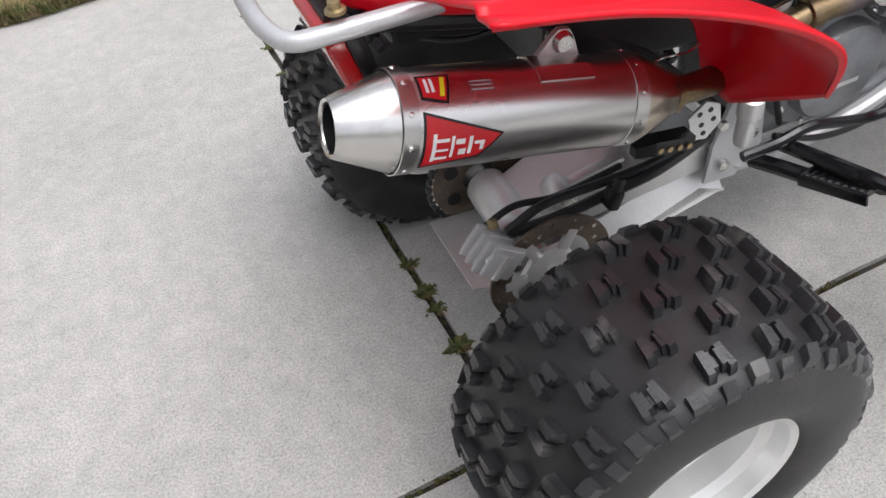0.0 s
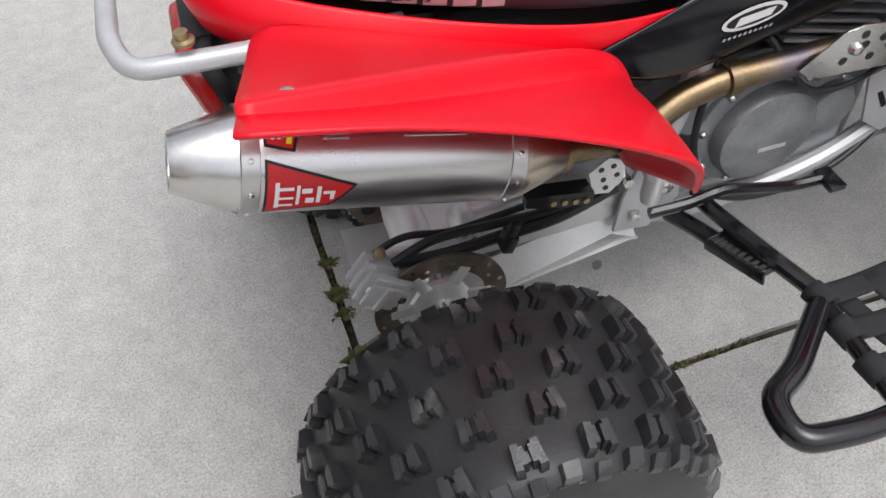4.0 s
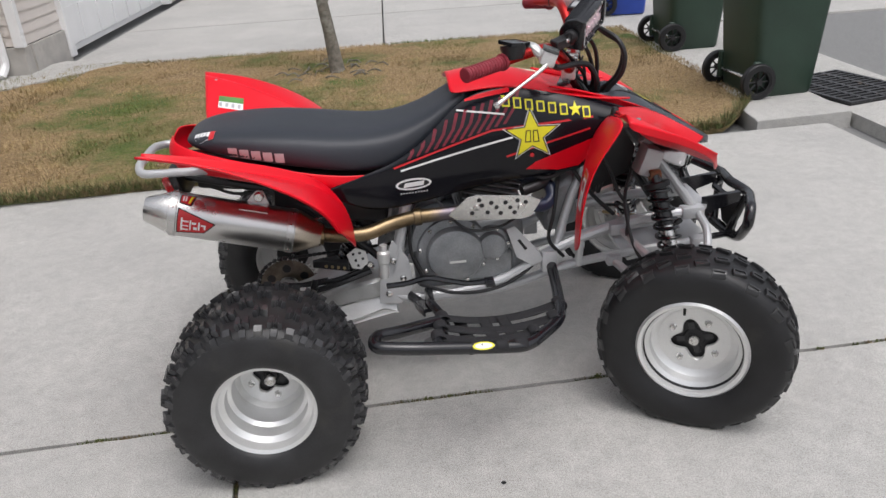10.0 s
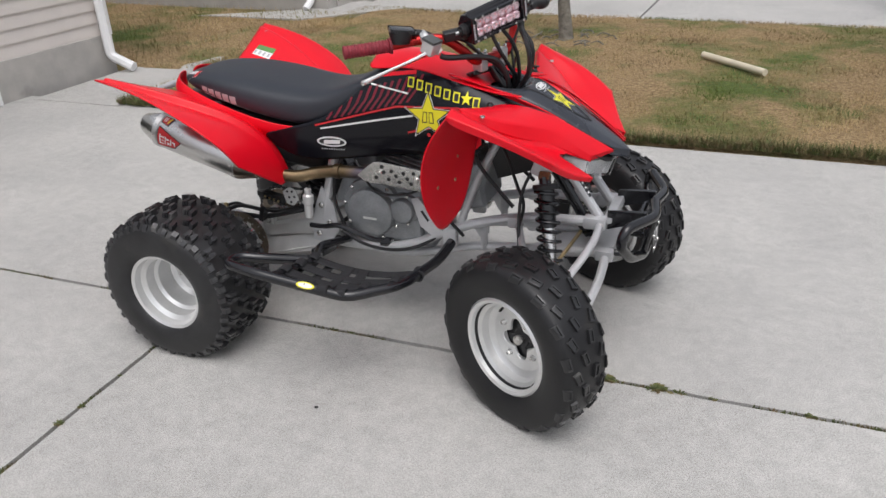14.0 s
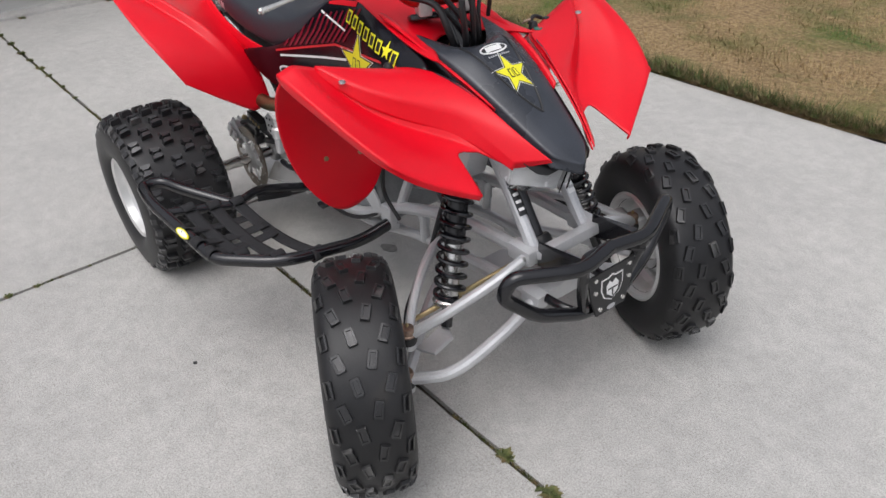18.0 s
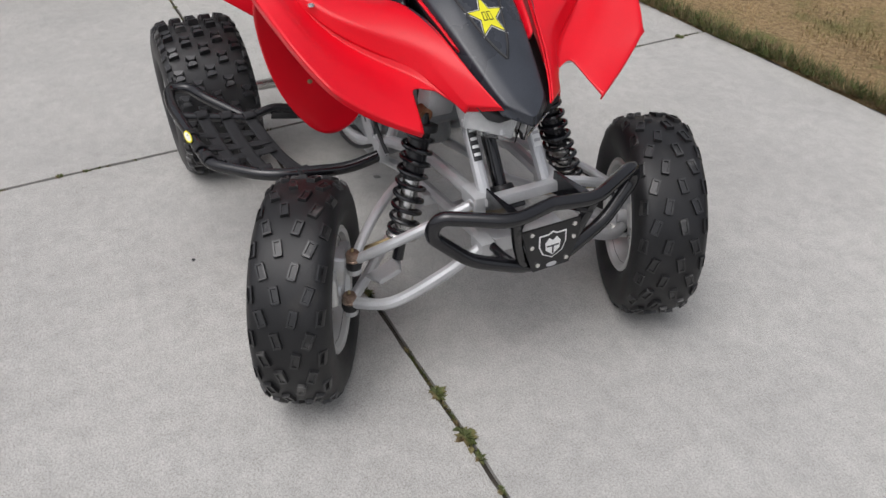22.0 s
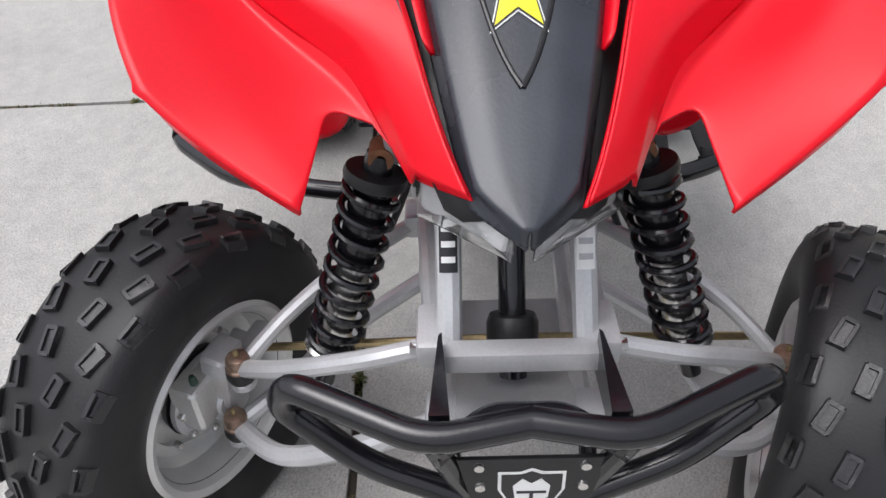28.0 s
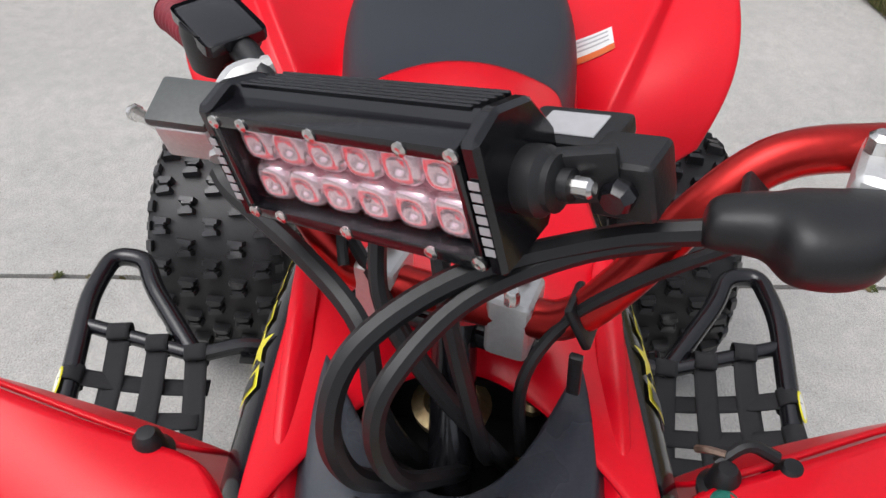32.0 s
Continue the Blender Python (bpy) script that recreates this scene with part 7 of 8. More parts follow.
for s in (-1, 1):
    sp = find("side_panel", s)
    # faded stripes, swoops and fields of colour
    for k in range(12):
        x, z = 0.446 + 0.0265 * k, 0.783 + 0.0068 * k
        h = min(0.088, 0.030 + 0.016 * k)
        run = [(x + 0.75 * h * u - 0.40 * h * max(0.0, u - 0.5), z + h * u) for u in (0, 0.25, 0.5, 0.75, 1.0)]
        decal("stripe", [(q - 0.005, w) for q, w in run] + [(q + 0.005, w) for q, w in run[::-1]], sp, s, STRIPE, 0.0012, "dark red wavy stripe" if k == 0 else "", cuts=1)
    decal("swoop", bar(0.42, 0.752, 0.76, 0.818, 0.006), sp, s, WHITE, 0.0014, "thin white swoop")
    decal("swoop", bar(0.60, 0.905, 0.74, 0.885, 0.005), sp, s, WHITE, 0.0014)
    decal("swoop", bar(0.40, 0.762, 0.70, 0.842, 0.006), sp, s, DECALRED, 0.0013, "red pinstripe")
    decal("swoop", bar(0.70, 0.842, 1.00, 0.862, 0.006), sp, s, DECALRED, 0.0013)
    decal("swoop", bar(0.74, 0.760, 0.99, 0.830, 0.006), sp, s, DECALRED, 0.0013)
    decal("red_field", [(0.83, 0.735), (1.0, 0.800), (0.995, 0.715), (0.90, 0.700), (0.80, 0.712)], sp, s, RED, 0.0012, "red lower corner of the panel")
    decal("red_edge", bar(0.625, 0.935, 0.76, 0.953, 0.018), sp, s, RED, 0.0012)
    # star with its outlines and a plain monogram
    cx, cz = 0.817, 0.820
    decal("star", star(cx, cz, 0.092, rot=92, sz=0.92), sp, s, WHITE, 0.0020, "yellow star with white and black outlines")
    decal("star", star(cx, cz, 0.086, rot=92, sz=0.92), sp, s, DECALBLACK, 0.0026)
    decal("star", star(cx, cz, 0.077, rot=92, sz=0.92), sp, s, YELLOW, 0.0032)
    for q in (-1, 1):
        decal("monogram", [(cx + q * 0.003, cz - 0.020), (cx + q * 0.022, cz - 0.020), (cx + q * 0.018, cz + 0.016), (cx + q * 0.003, cz + 0.016)], sp, s, DECALBLACK, 0.0038, cuts=1)
        decal("monogram", [(cx + q * 0.0058, cz - 0.0165), (cx + q * 0.0185, cz - 0.0165), (cx + q * 0.0150, cz + 0.0130), (cx + q * 0.0058, cz + 0.0130)], sp, s, YELLOW, 0.0044, cuts=1)
    decal("rivet_dot", oval(cx, cz - 0.060, 0.007, 0.007, 12), sp, s, DECALRED, 0.0040, cuts=1)
    # the yellow word as plain upright blocks with a star among them
    for k in range(8):
        x = 0.735 + 0.0335 * k
        z = 0.9215 - 0.0062 * k
        if k == 6:
            decal("word_star", star(x + 0.012, z + 0.002, 0.021), sp, s, YELLOW, 0.0022, cuts=1)
            continue
        decal("word_block", [(x, z - 0.016), (x + 0.023, z - 0.018), (x + 0.023, z + 0.012), (x, z + 0.014)], sp, s, YELLOW, 0.0022, "plain yellow word block" if k == 0 else "", cuts=1)
        decal("word_block", [(x + 0.0045, z - 0.0118), (x + 0.0185, z - 0.0128), (x + 0.0185, z + 0.0075), (x + 0.0045, z + 0.0090)], sp, s, DECALBLACK, 0.0027, cuts=1)
    # white oval mark
    decal("oval_mark", oval(0.455, 0.706, 0.054, 0.019), sp, s, WHITE, 0.0016, "white oval mark")
    decal("oval_mark", oval(0.455, 0.706, 0.047, 0.013), sp, s, DECALBLACK, 0.0022)
    decal("oval_mark", [(0.424, 0.697), (0.484, 0.700), (0.488, 0.714), (0.428, 0.712)], sp, s, WHITE, 0.0028, cuts=1)
    for k in range(10):
        decal("small_print", bar(0.413 + 0.0088 * k, 0.678, 0.418 + 0.0088 * k, 0.678, 0.005), sp, s, GREYDECAL, 0.0018, cuts=0)
    # the seat's pale word as five blocks
    for k in range(5):
        x, z = -0.068 + 0.033 * k, 0.849 - 0.0055 * k
        decal("seat_block", [(x, z - 0.014), (x + 0.026, z - 0.016), (x + 0.026, z + 0.012), (x, z + 0.014)], seat, s, GREYDECAL, 0.0012, "pale grey word block" if k == 0 else "", cuts=1)

hood = find("hood", 0)
hev = hood.evaluated_get(dg)
for s in (-1, 1):
    run = []
    for k in range(15):
        u = k / 14
        hit, loc, nor, _ = hev.ray_cast(Vector((1.10 + 0.208 * u, s * (0.066 - 0.050 * u - 0.016 * u ** 6), 2)), Vector((0, 0, -1)))
        if hit:
            run.append(loc)
    part("hood_groove", tube_into(bmesh.new(), run, [0.0022] + [0.0032] * 12 + [0.0036], 8), DECALBLACK, hood, "dark groove along the raised rib" if s < 0 else "")
decal("star", star(1.209, 0, 0.057, rot=180, sz=0.92), hood, 0, WHITE, 0.0014, "yellow star with white and black outlines")
decal("star", star(1.209, 0, 0.0525, rot=180, sz=0.92), hood, 0, DECALBLACK, 0.0020)
decal("star", star(1.209, 0, 0.047, rot=180, sz=0.92), hood, 0, YELLOW, 0.0026)
for q in (-1, 1):
    decal("monogram", [(1.198, q * 0.0015), (1.219, q * 0.0015), (1.219, q * 0.0125), (1.198, q * 0.0105)], hood, 0, DECALBLACK, 0.0032, cuts=1)
    decal("monogram", [(1.2003, q * 0.0034), (1.2168, q * 0.0034), (1.2168, q * 0.0104), (1.2003, q * 0.0086)], hood, 0, YELLOW, 0.0038, cuts=1)
decal("oval_mark", oval(1.141, 0, 0.0135, 0.040), hood, 0, WHITE, 0.0014, "white oval mark")
decal("oval_mark", oval(1.141, 0, 0.0095, 0.035), hood, 0, DECALBLACK, 0.0020)
decal("oval_mark", [(1.134, -0.022), (1.134, 0.024), (1.148, 0.020), (1.148, -0.026)], hood, 0, WHITE, 0.0026, cuts=1)
for k in range(10):
    decal("small_print", bar(1.160, -0.030 + 0.0064 * k, 1.160, -0.0262 + 0.0064 * k, 0.004), hood, 0, GREYDECAL, 0.0014, cuts=0)
for s in (-1, 1):
    ff = find("fender_cap", s)
    decal("dark_sliver", [(1.075, s * 0.150), (1.13, s * 0.146), (1.225, s * 0.120), (1.12, s * 0.158), (1.06, s * 0.178)], ff, 0, HOOD, 0.0014, "dark wedge beside the hood")

# warning labels
decal("warning_label", [(-0.172, -0.150), (-0.110, -0.165), (-0.105, -0.105), (-0.165, -0.095)], seat, 0, WHITE, 0.0012, "white and red warning label")
decal("warning_label", [(-0.125, -0.161), (-0.110, -0.165), (-0.105, -0.105), (-0.120, -0.102)], seat, 0, DECALRED, 0.0018)
for k in range(4):
    decal("label_line", bar(-0.165 + 0.010 * k, -0.145, -0.160 + 0.010 * k, -0.103, 0.003), seat, 0, GREYDECAL, 0.0018, cuts=1)
rl = find("rear_fender", 1)
decal("warning_label", [(-0.165, 0.285), (-0.085, 0.285), (-0.085, 0.345), (-0.165, 0.345)], rl, 0, WHITE, 0.0014, "white and green label")
decal("warning_label", [(-0.165, 0.318), (-0.085, 0.318), (-0.085, 0.345), (-0.165, 0.345)], rl, 0, mat("label_green", (0.10, 0.25, 0.06), 0.4, bump=0), 0.0020)
for k in range(4):
    decal("label_line", bar(-0.158 + 0.020 * k, 0.292, -0.158 + 0.020 * k, 0.312, 0.009), rl, 0, GREYDECAL, 0.0022, cuts=1)
decal("warning_label", [(0.055, 0.205), (0.115, 0.205), (0.115, 0.275), (0.055, 0.275)], rl, 0, WHITE, 0.0014, "white warning label")
decal("warning_label", [(0.100, 0.205), (0.115, 0.205), (0.115, 0.275), (0.100, 0.275)], rl, 0, ORANGE, 0.0020)
for k in range(3):
    decal("label_line", bar(0.064 + 0.011 * k, 0.212, 0.064 + 0.011 * k, 0.268, 0.004), rl, 0, GREYDECAL, 0.0020, cuts=1)


def guard_label(side):
    g = find("fender_guard", side)
    ev = g.evaluated_get(dg)
    for name, y0, y1, z0, z1, m_, lift in (("warning_label", 0.355, 0.415, 0.660, 0.770, WHITE, 0.0014), ("warning_label", 0.358, 0.412, 0.752, 0.768, ORANGE, 0.0020), ("label_mark", 0.372, 0.398, 0.715, 0.742, DECALRED, 0.0020), ("label_line", 0.362, 0.408, 0.700, 0.704, GREYDECAL, 0.0020), ("label_line", 0.362, 0.408, 0.688, 0.692, GREYDECAL, 0.0020), ("label_line", 0.362, 0.408, 0.676, 0.680, GREYDECAL, 0.0020)):
        bm = bmesh.new()
        grid = [[None] * 4 for _ in range(4)]
        for i in range(4):
            for j in range(4):
                p = Vector((0.0, side * (y0 + (y1 - y0) * i / 3), z0 + (z1 - z0) * j / 3))
                hit, loc, nor, _ = ev.ray_cast(p, Vector((1, 0, 0)))
                grid[i][j] = bm.verts.new(loc + nor * lift if hit else p + Vector((0.93, 0, 0)))
        for i in range(3):
            for j in range(3):
                bm.faces.new((grid[i][j], grid[i + 1][j], grid[i + 1][j + 1], grid[i][j + 1]))
        part(name, bm, m_, g, "white warning label with a red mark" if m_ is WHITE else "")


guard_label(-1)


# muffler stickers, bent round the can
def can_patch(name, outline, material, lift, label=""):
    """outline: (metres from the tip, degrees round the can, 0 up, 90 outward)."""
    bm = bmesh.new()
    bm.faces.new([bm.verts.new((u, radians(a) * 0.068, 0)) for u, a in outline])
    bmesh.ops.triangulate(bm, faces=bm.faces[:])
    bmesh.ops.subdivide_edges(bm, edges=bm.edges[:], cuts=5, use_grid_fill=True)
    for v in bm.verts:
        u, a = v.co.x, v.co.y / 0.068
        r = 0.0675 + lift
        v.co = OV @ Vector((r * math.sin(a) * CANX, u, r * math.cos(a)))
    ob = part(name, bm, material, muffler, label)
    ob.data.set_sharp_from_angle(angle=radians(180))


CANX = 1 if (OV.to_3x3() @ Vector((1, 0, 0))).y < 0 else -1
can_patch("maker_sticker", [(0.098, 52), (0.205, 82), (0.175, 112), (0.098, 122)], DECALBLACK, 0.0012, "red and white maker's sticker")
can_patch("maker_sticker", [(0.101, 56), (0.200, 83), (0.173, 109), (0.101, 118)], DECALRED, 0.0018)
for u, a0, a1, w in ((0.112, 76, 110, 0.005), (0.122, 82, 86, 0.018), (0.122, 94, 97, 0.018), (0.122, 104, 108, 0.018), (0.136, 80, 106, 0.004), (0.146, 84, 90, 0.012), (0.150, 96, 104, 0.010), (0.160, 82, 104, 0.005), (0.172, 88, 92, 0.014), (0.176, 92, 100, 0.005)):
    can_patch("sticker_bar", [(u - w / 2, a0), (u + w / 2, a0), (u + w / 2, a1), (u - w / 2, a1)], WHITE, 0.0024)
can_patch("maker_sticker", [(0.098, 10), (0.142, 10), (0.132, 46), (0.098, 40)], DECALBLACK, 0.0012, "small red and yellow sticker")
can_patch("maker_sticker", [(0.101, 13), (0.138, 13), (0.129, 43), (0.101, 37)], DECALRED, 0.0018)
can_patch("sticker_bar", [(0.128, 15), (0.134, 15), (0.128, 38), (0.122, 38)], YELLOW, 0.0024)
for u in (0.106, 0.113):
    can_patch("sticker_bar", [(u, 16), (u + 0.004, 16), (u + 0.004, 33), (u, 33)], WHITE, 0.0024)
for k in range(3):
    can_patch("etched_print", [(0.165, 22 + 5 * k), (0.195, 22 + 5 * k), (0.195, 24 + 5 * k), (0.165, 24 + 5 * k)], GREYDECAL, 0.0008)
# labels on the front uprights
for s, m_, t_ in ((-1, DECALBLACK, WHITE), (1, WHITE, GREYDECAL)):
    a, b = Vector((1.325, s * 0.0805, 0.565)), Vector((1.240, s * 0.079, 0.684))
    tm = along(a, b)
    ln = (b - a).length
    fwd = tm.to_3x3().inverted() @ Vector((1, 0, 0.6))
    base_a = math.atan2(fwd.z, fwd.x)
    bm = bmesh.new()
    R2 = [[bm.verts.new(tm @ Vector((0.0168 * math.cos(base_a + q), y, 0.0168 * math.sin(base_a + q)))) for q in np.linspace(-0.7, 0.7, 6)] for y in (0, ln)]
    for j in range(5):
        bm.faces.new((R2[0][j], R2[0][j + 1], R2[1][j + 1], R2[1][j]))
    lab = part("tube_label", bm, m_, atv, "narrow printed label on the frame tube")
    for k in range(7):
        bm = bmesh.new()
        y0 = ln * (0.08 + 0.125 * k)
        R2 = [[bm.verts.new(tm @ Vector((0.0173 * math.cos(base_a + q), y, 0.0173 * math.sin(base_a + q)))) for q in np.linspace(-0.5, 0.5, 5)] for y in (y0, y0 + ln * 0.05)]
        for j in range(4):
            bm.faces.new((R2[0][j], R2[0][j + 1], R2[1][j + 1], R2[1][j]))
        part("print_line", bm, t_, lab)


# ---- things round the drive ----
def bin_cart(x, y, turn, plastic, label):
    """A wheeled bin with its wheels towards -x."""
    b = thing("wheelie_bin", label, "bin", "bins at the kerb")
    b.matrix_basis = pose(x, y, 0.012, 0, 0, turn)

    def ring(z, hx, hy, r=0.06):
        out = []
        for cx, cy, a0 in ((hx - r, hy - r, 0), (-hx + r, hy - r, 90), (-hx + r, -hy + r, 180), (hx - r, -hy + r, 270)):
            out += [(cx + r * math.cos(radians(a0 + q)), cy + r * math.sin(radians(a0 + q)), z) for q in (0, 30, 60, 90)]
        return out

    part("body", loft([ring(0.0, 0.215, 0.235), ring(0.02, 0.225, 0.245), ring(0.30, 0.245, 0.262), ring(0.90, 0.285, 0.295), ring(0.905, 0.305, 0.312), ring(0.955, 0.307, 0.314)]), plastic, b)
    part("lid", loft([ring(0.958, 0.315, 0.322), ring(0.985, 0.315, 0.322), ring(1.02, 0.27, 0.28, 0.1)]), plastic, b)
    part("handle", tube_into(bmesh.new(), bend([(-0.30, -0.22, 0.93), (-0.40, -0.22, 0.96), (-0.40, 0.22, 0.96), (-0.30, 0.22, 0.93)], 0.03), 0.014, 10), plastic, b)
    part("axle", rod((-0.235, -0.27, 0.125), (-0.235, 0.27, 0.125), 0.012, 10), STEEL, b)
    for s in (-1, 1):
        part("wheel_arch", box(pose(-0.205, s * 0.235, 0.16), (0.11, 0.04, 0.20), 0.02, 3), plastic, b)
        w = new("wheel")
        w.parent = b
        w.location = (-0.235, s * 0.275, 0.125)
        part("tyre", lathe([(0.088, -0.026), (0.118, -0.026), (0.126, -0.016), (0.126, 0.016), (0.118, 0.026), (0.088, 0.026)], 36, close=True), RUBBER, w, angle=30)
        part("rim", lathe([(0.076, -0.020), (0.090, -0.022), (0.090, 0.022), (0.076, 0.020)], 36, close=True), BLACKP, w, angle=30)
        part("hub", lathe([(0, -0.026), (0.022, -0.026), (0.024, 0.026), (0, 0.026)], 18), BLACKP, w)
        for k in range(8):
            a = 2 * math.pi * k / 8
            part("spoke", box(Matrix.Rotation(-a, 4, "Y") @ Matrix.Translation((0.05, 0, 0)), (0.062, 0.018, 0.010), 0.003, 1), BLACKP, w)
    return b


bin_cart(3.16, 3.10, 6, BIN, "dark green wheeled bin standing at the kerb")
bin_cart(3.20, 4.86, 2, BIN, "dark green wheeled bin behind another bin")
bin_cart(3.25, 7.05, -8, BINBLUE, "blue wheeled recycling bin on the far driveway")

grate = thing("drain_grate", "rusty iron storm drain grate in the gutter", "grate")
grate.matrix_basis = pose(3.70, 3.00, 0.0, 0, 0, 16)
part("frame", box((0, 0, -0.004), (0.66, 0.78, 0.02), 0.004), DECALBLACK, grate)
for k in range(5):
    part("bar", box((-0.31 + k * 0.155, 0, 0.010), (0.035, 0.78, 0.014), 0.003), DARKMETAL, grate)
for k in range(14):
    part("bar", box((0, -0.375 + k * 0.0577, 0.009), (0.66, 0.022, 0.014), 0.003), DARKMETAL, grate)

tree = thing("tree", "young slim tree with pale grey bark in the lawn", "tree")
tree.location = (-0.08, 4.82, 0.0)
trunk = part("trunk", tube([(0, 0, -0.05), (0.0, 0, 0.05), (-0.03, 0.0, 0.35), (-0.075, 0.01, 0.75), (-0.09, 0.0, 1.2), (-0.06, -0.02, 1.7), (-0.05, 0.0, 2.4), (-0.02, 0.02, 3.2)], [0.095, 0.068, 0.055, 0.050, 0.044, 0.036, 0.022, 0.006], 14), BARK, tree)
tr = random.Random(8)
tips = []
for k in range(13):
    z = 1.0 + 0.16 * k
    a = k * 2.4
    ln = tr.uniform(0.5, 0.9) * (1 - 0.02 * k)
    o = Vector((-0.07, 0, z))
    p = [o, o + Vector((math.cos(a) * ln * 0.4, math.sin(a) * ln * 0.4, 0.22)), o + Vector((math.cos(a) * ln, math.sin(a) * ln, 0.55))]
    part("limb", tube(p, [0.018, 0.011, 0.004], 8, 5), BARK, tree)
    tips += p[1:]
part("limb", tube([(-0.05, 0, 0.62), (0.05, 0.01, 0.75), (0.10, 0.02, 1.0)], [0.016, 0.012, 0.006], 8), BARK, tree)
vs, fs = [], []
for _ in range(2600):
    c = tr.choice(tips) + Vector((tr.gauss(0, 0.16), tr.gauss(0, 0.16), tr.gauss(0.05, 0.16)))
    if c.z < 1.5:
        continue
    u = Vector((tr.uniform(-1, 1), tr.uniform(-1, 1), tr.uniform(-1, 1))).normalized()
    v = u.orthogonal().normalized()
    k = len(vs)
    vs += [c - u * 0.03, c + v * 0.013, c + u * 0.03, c - v * 0.013]
    fs.append((k, k + 1, k + 2, k + 3))
me = bpy.data.meshes.new("crown")
me.from_pydata([tuple(v) for v in vs], [], fs)
me.materials.append(GREEN)
cr = new("crown", me)
cr.parent = tree
for k in range(26):
    a, r = tr.uniform(0, 6.28), tr.uniform(0.12, 0.5)
    x, y, q = r * math.cos(a), r * math.sin(a), tr.uniform(0, 6.28)
    part("root_twig", tube([(x, y, 0.035), (x + 0.07 * math.cos(q), y + 0.07 * math.sin(q), 0.055), (x + 0.14 * math.cos(q + 0.3), y + 0.14 * math.sin(q + 0.3), 0.03)], [0.007, 0.006, 0.003], 6, 3), BARK, tree)

pipe = part("pipe", tube_into(bmesh.new(), [(1.22, 4.30, 0.062), (1.72, 3.82, 0.062)], 0.026, 16), PVC, None)
tagged(pipe, "weathered cream plastic pipe lying on the lawn", "pipe")

gen = thing("generator", "black and red portable generator on small wheels", "generator")
gen.matrix_basis = pose(-2.30, -2.70, 0.0, 0, 0, 3)
part("body", box((0, 0, 0.27), (0.50, 0.56, 0.40), 0.04, 3), BLACKP, gen)
part("side_panel", box((-0.02, 0.285, 0.28), (0.40, 0.02, 0.34), 0.010, 2), RED, gen, "red side panel")
part("label_mark", box((0.04, 0.2965, 0.24), (0.05, 0.004, 0.05), 0.001, 1), WHITE, gen)
part("socket", lathe([(0, 0.252), (0.03, 0.252), (0.032, 0.262), (0.02, 0.266), (0, 0.264)], 18, pose(0, 0.05, 0.30, 0, 0, -90)), ALU, gen)
for k in range(4):
    part("vent_slat", box((0.253, -0.08, 0.18 + 0.03 * k), (0.008, 0.26, 0.012), 0.003, 1), BLACKP, gen)
part("base_rail", box((0, 0, 0.075), (0.52, 0.58, 0.03), 0.008), BLACKP, gen)
part("handle", tube_into(bmesh.new(), bend([(-0.2, 0, 0.46), (-0.2, 0, 0.54), (0.2, 0, 0.54), (0.2, 0, 0.46)], 0.04), 0.016, 10), BLACKP, gen)
for x in (-0.2, 0.2):
    for y in (-0.26, 0.26):
        part("wheel", lathe([(0, -0.022), (0.04, -0.022), (0.05, -0.012), (0.05, 0.012), (0.04, 0.022), (0, 0.022)], 20, pose(x, y, 0.052)), RUBBER, gen)

mower = thing("leaf_blower", "orange wheeled garden machine inside the open garage", "garden machine")
mower.matrix_basis = pose(-4.75, 1.15, 0.03, 0, 0, 20)
part("body", box((0, 0, 0.30), (0.50, 0.42, 0.34), 0.07, 3), ORANGE, mower)
part("engine_block", box((-0.05, 0, 0.55), (0.26, 0.26, 0.20), 0.04, 3), BLACKP, mower)
part("handle", tube_into(bmesh.new(), bend([(-0.2, -0.2, 0.4), (-0.7, -0.2, 0.95), (-0.7, 0.2, 0.95), (-0.2, 0.2, 0.4)], 0.05), 0.014, 10), BLACK, mower)
for x in (-0.18, 0.18):
    for y in (-0.22, 0.22):
        part("wheel", lathe([(0, -0.03), (0.08, -0.03), (0.10, -0.02), (0.10, 0.02), (0.08, 0.03), (0, 0.03)], 24, pose(x, y, 0.10)), RUBBER, mower)
cart = thing("hand_truck", "dark cart with yellow wheels in the garage", "cart")
cart.matrix_basis = pose(-5.35, 2.0, 0.03, 0, 0, 15)
part("deck", box((0, 0, 0.30), (0.6, 0.35, 0.10), 0.03, 2), BLACKP, cart)
for y in (-0.20, 0.20):
    part("wheel", lathe([(0, -0.02), (0.055, -0.022), (0.075, -0.03), (0.12, -0.03), (0.13, -0.015), (0.13, 0.015), (0.12, 0.03), (0.075, 0.03), (0.055, 0.022), (0, 0.02)], 28, pose(0.1, y, 0.13)), RUBBER, cart)
    part("yellow_hub", lathe([(0, -0.034), (0.07, -0.034), (0.08, -0.02), (0.08, 0.02), (0.07, 0.034), (0, 0.034)], 24, pose(0.1, y, 0.13)), YELLOW, cart)
part("upright", box((-0.25, 0, 0.62), (0.05, 0.35, 0.6), 0.015, 2), BLACKP, cart)
for k, (x, y, w, d, h) in enumerate(((-8.3, -0.8, 0.7, 0.9, 0.9), (-8.2, 0.8, 0.8, 1.2, 1.4), (-7.4, -2.9, 0.6, 1.0, 1.1))):
    cr8 = part("storage_crate", box((x, y, 0.03 + h / 2), (w, d, h), 0.03, 2), BLACKP if k != 1 else DRYWALL, None)
    tagged(cr8, "dark storage crate stacked inside the garage", "crate", "garage storage")

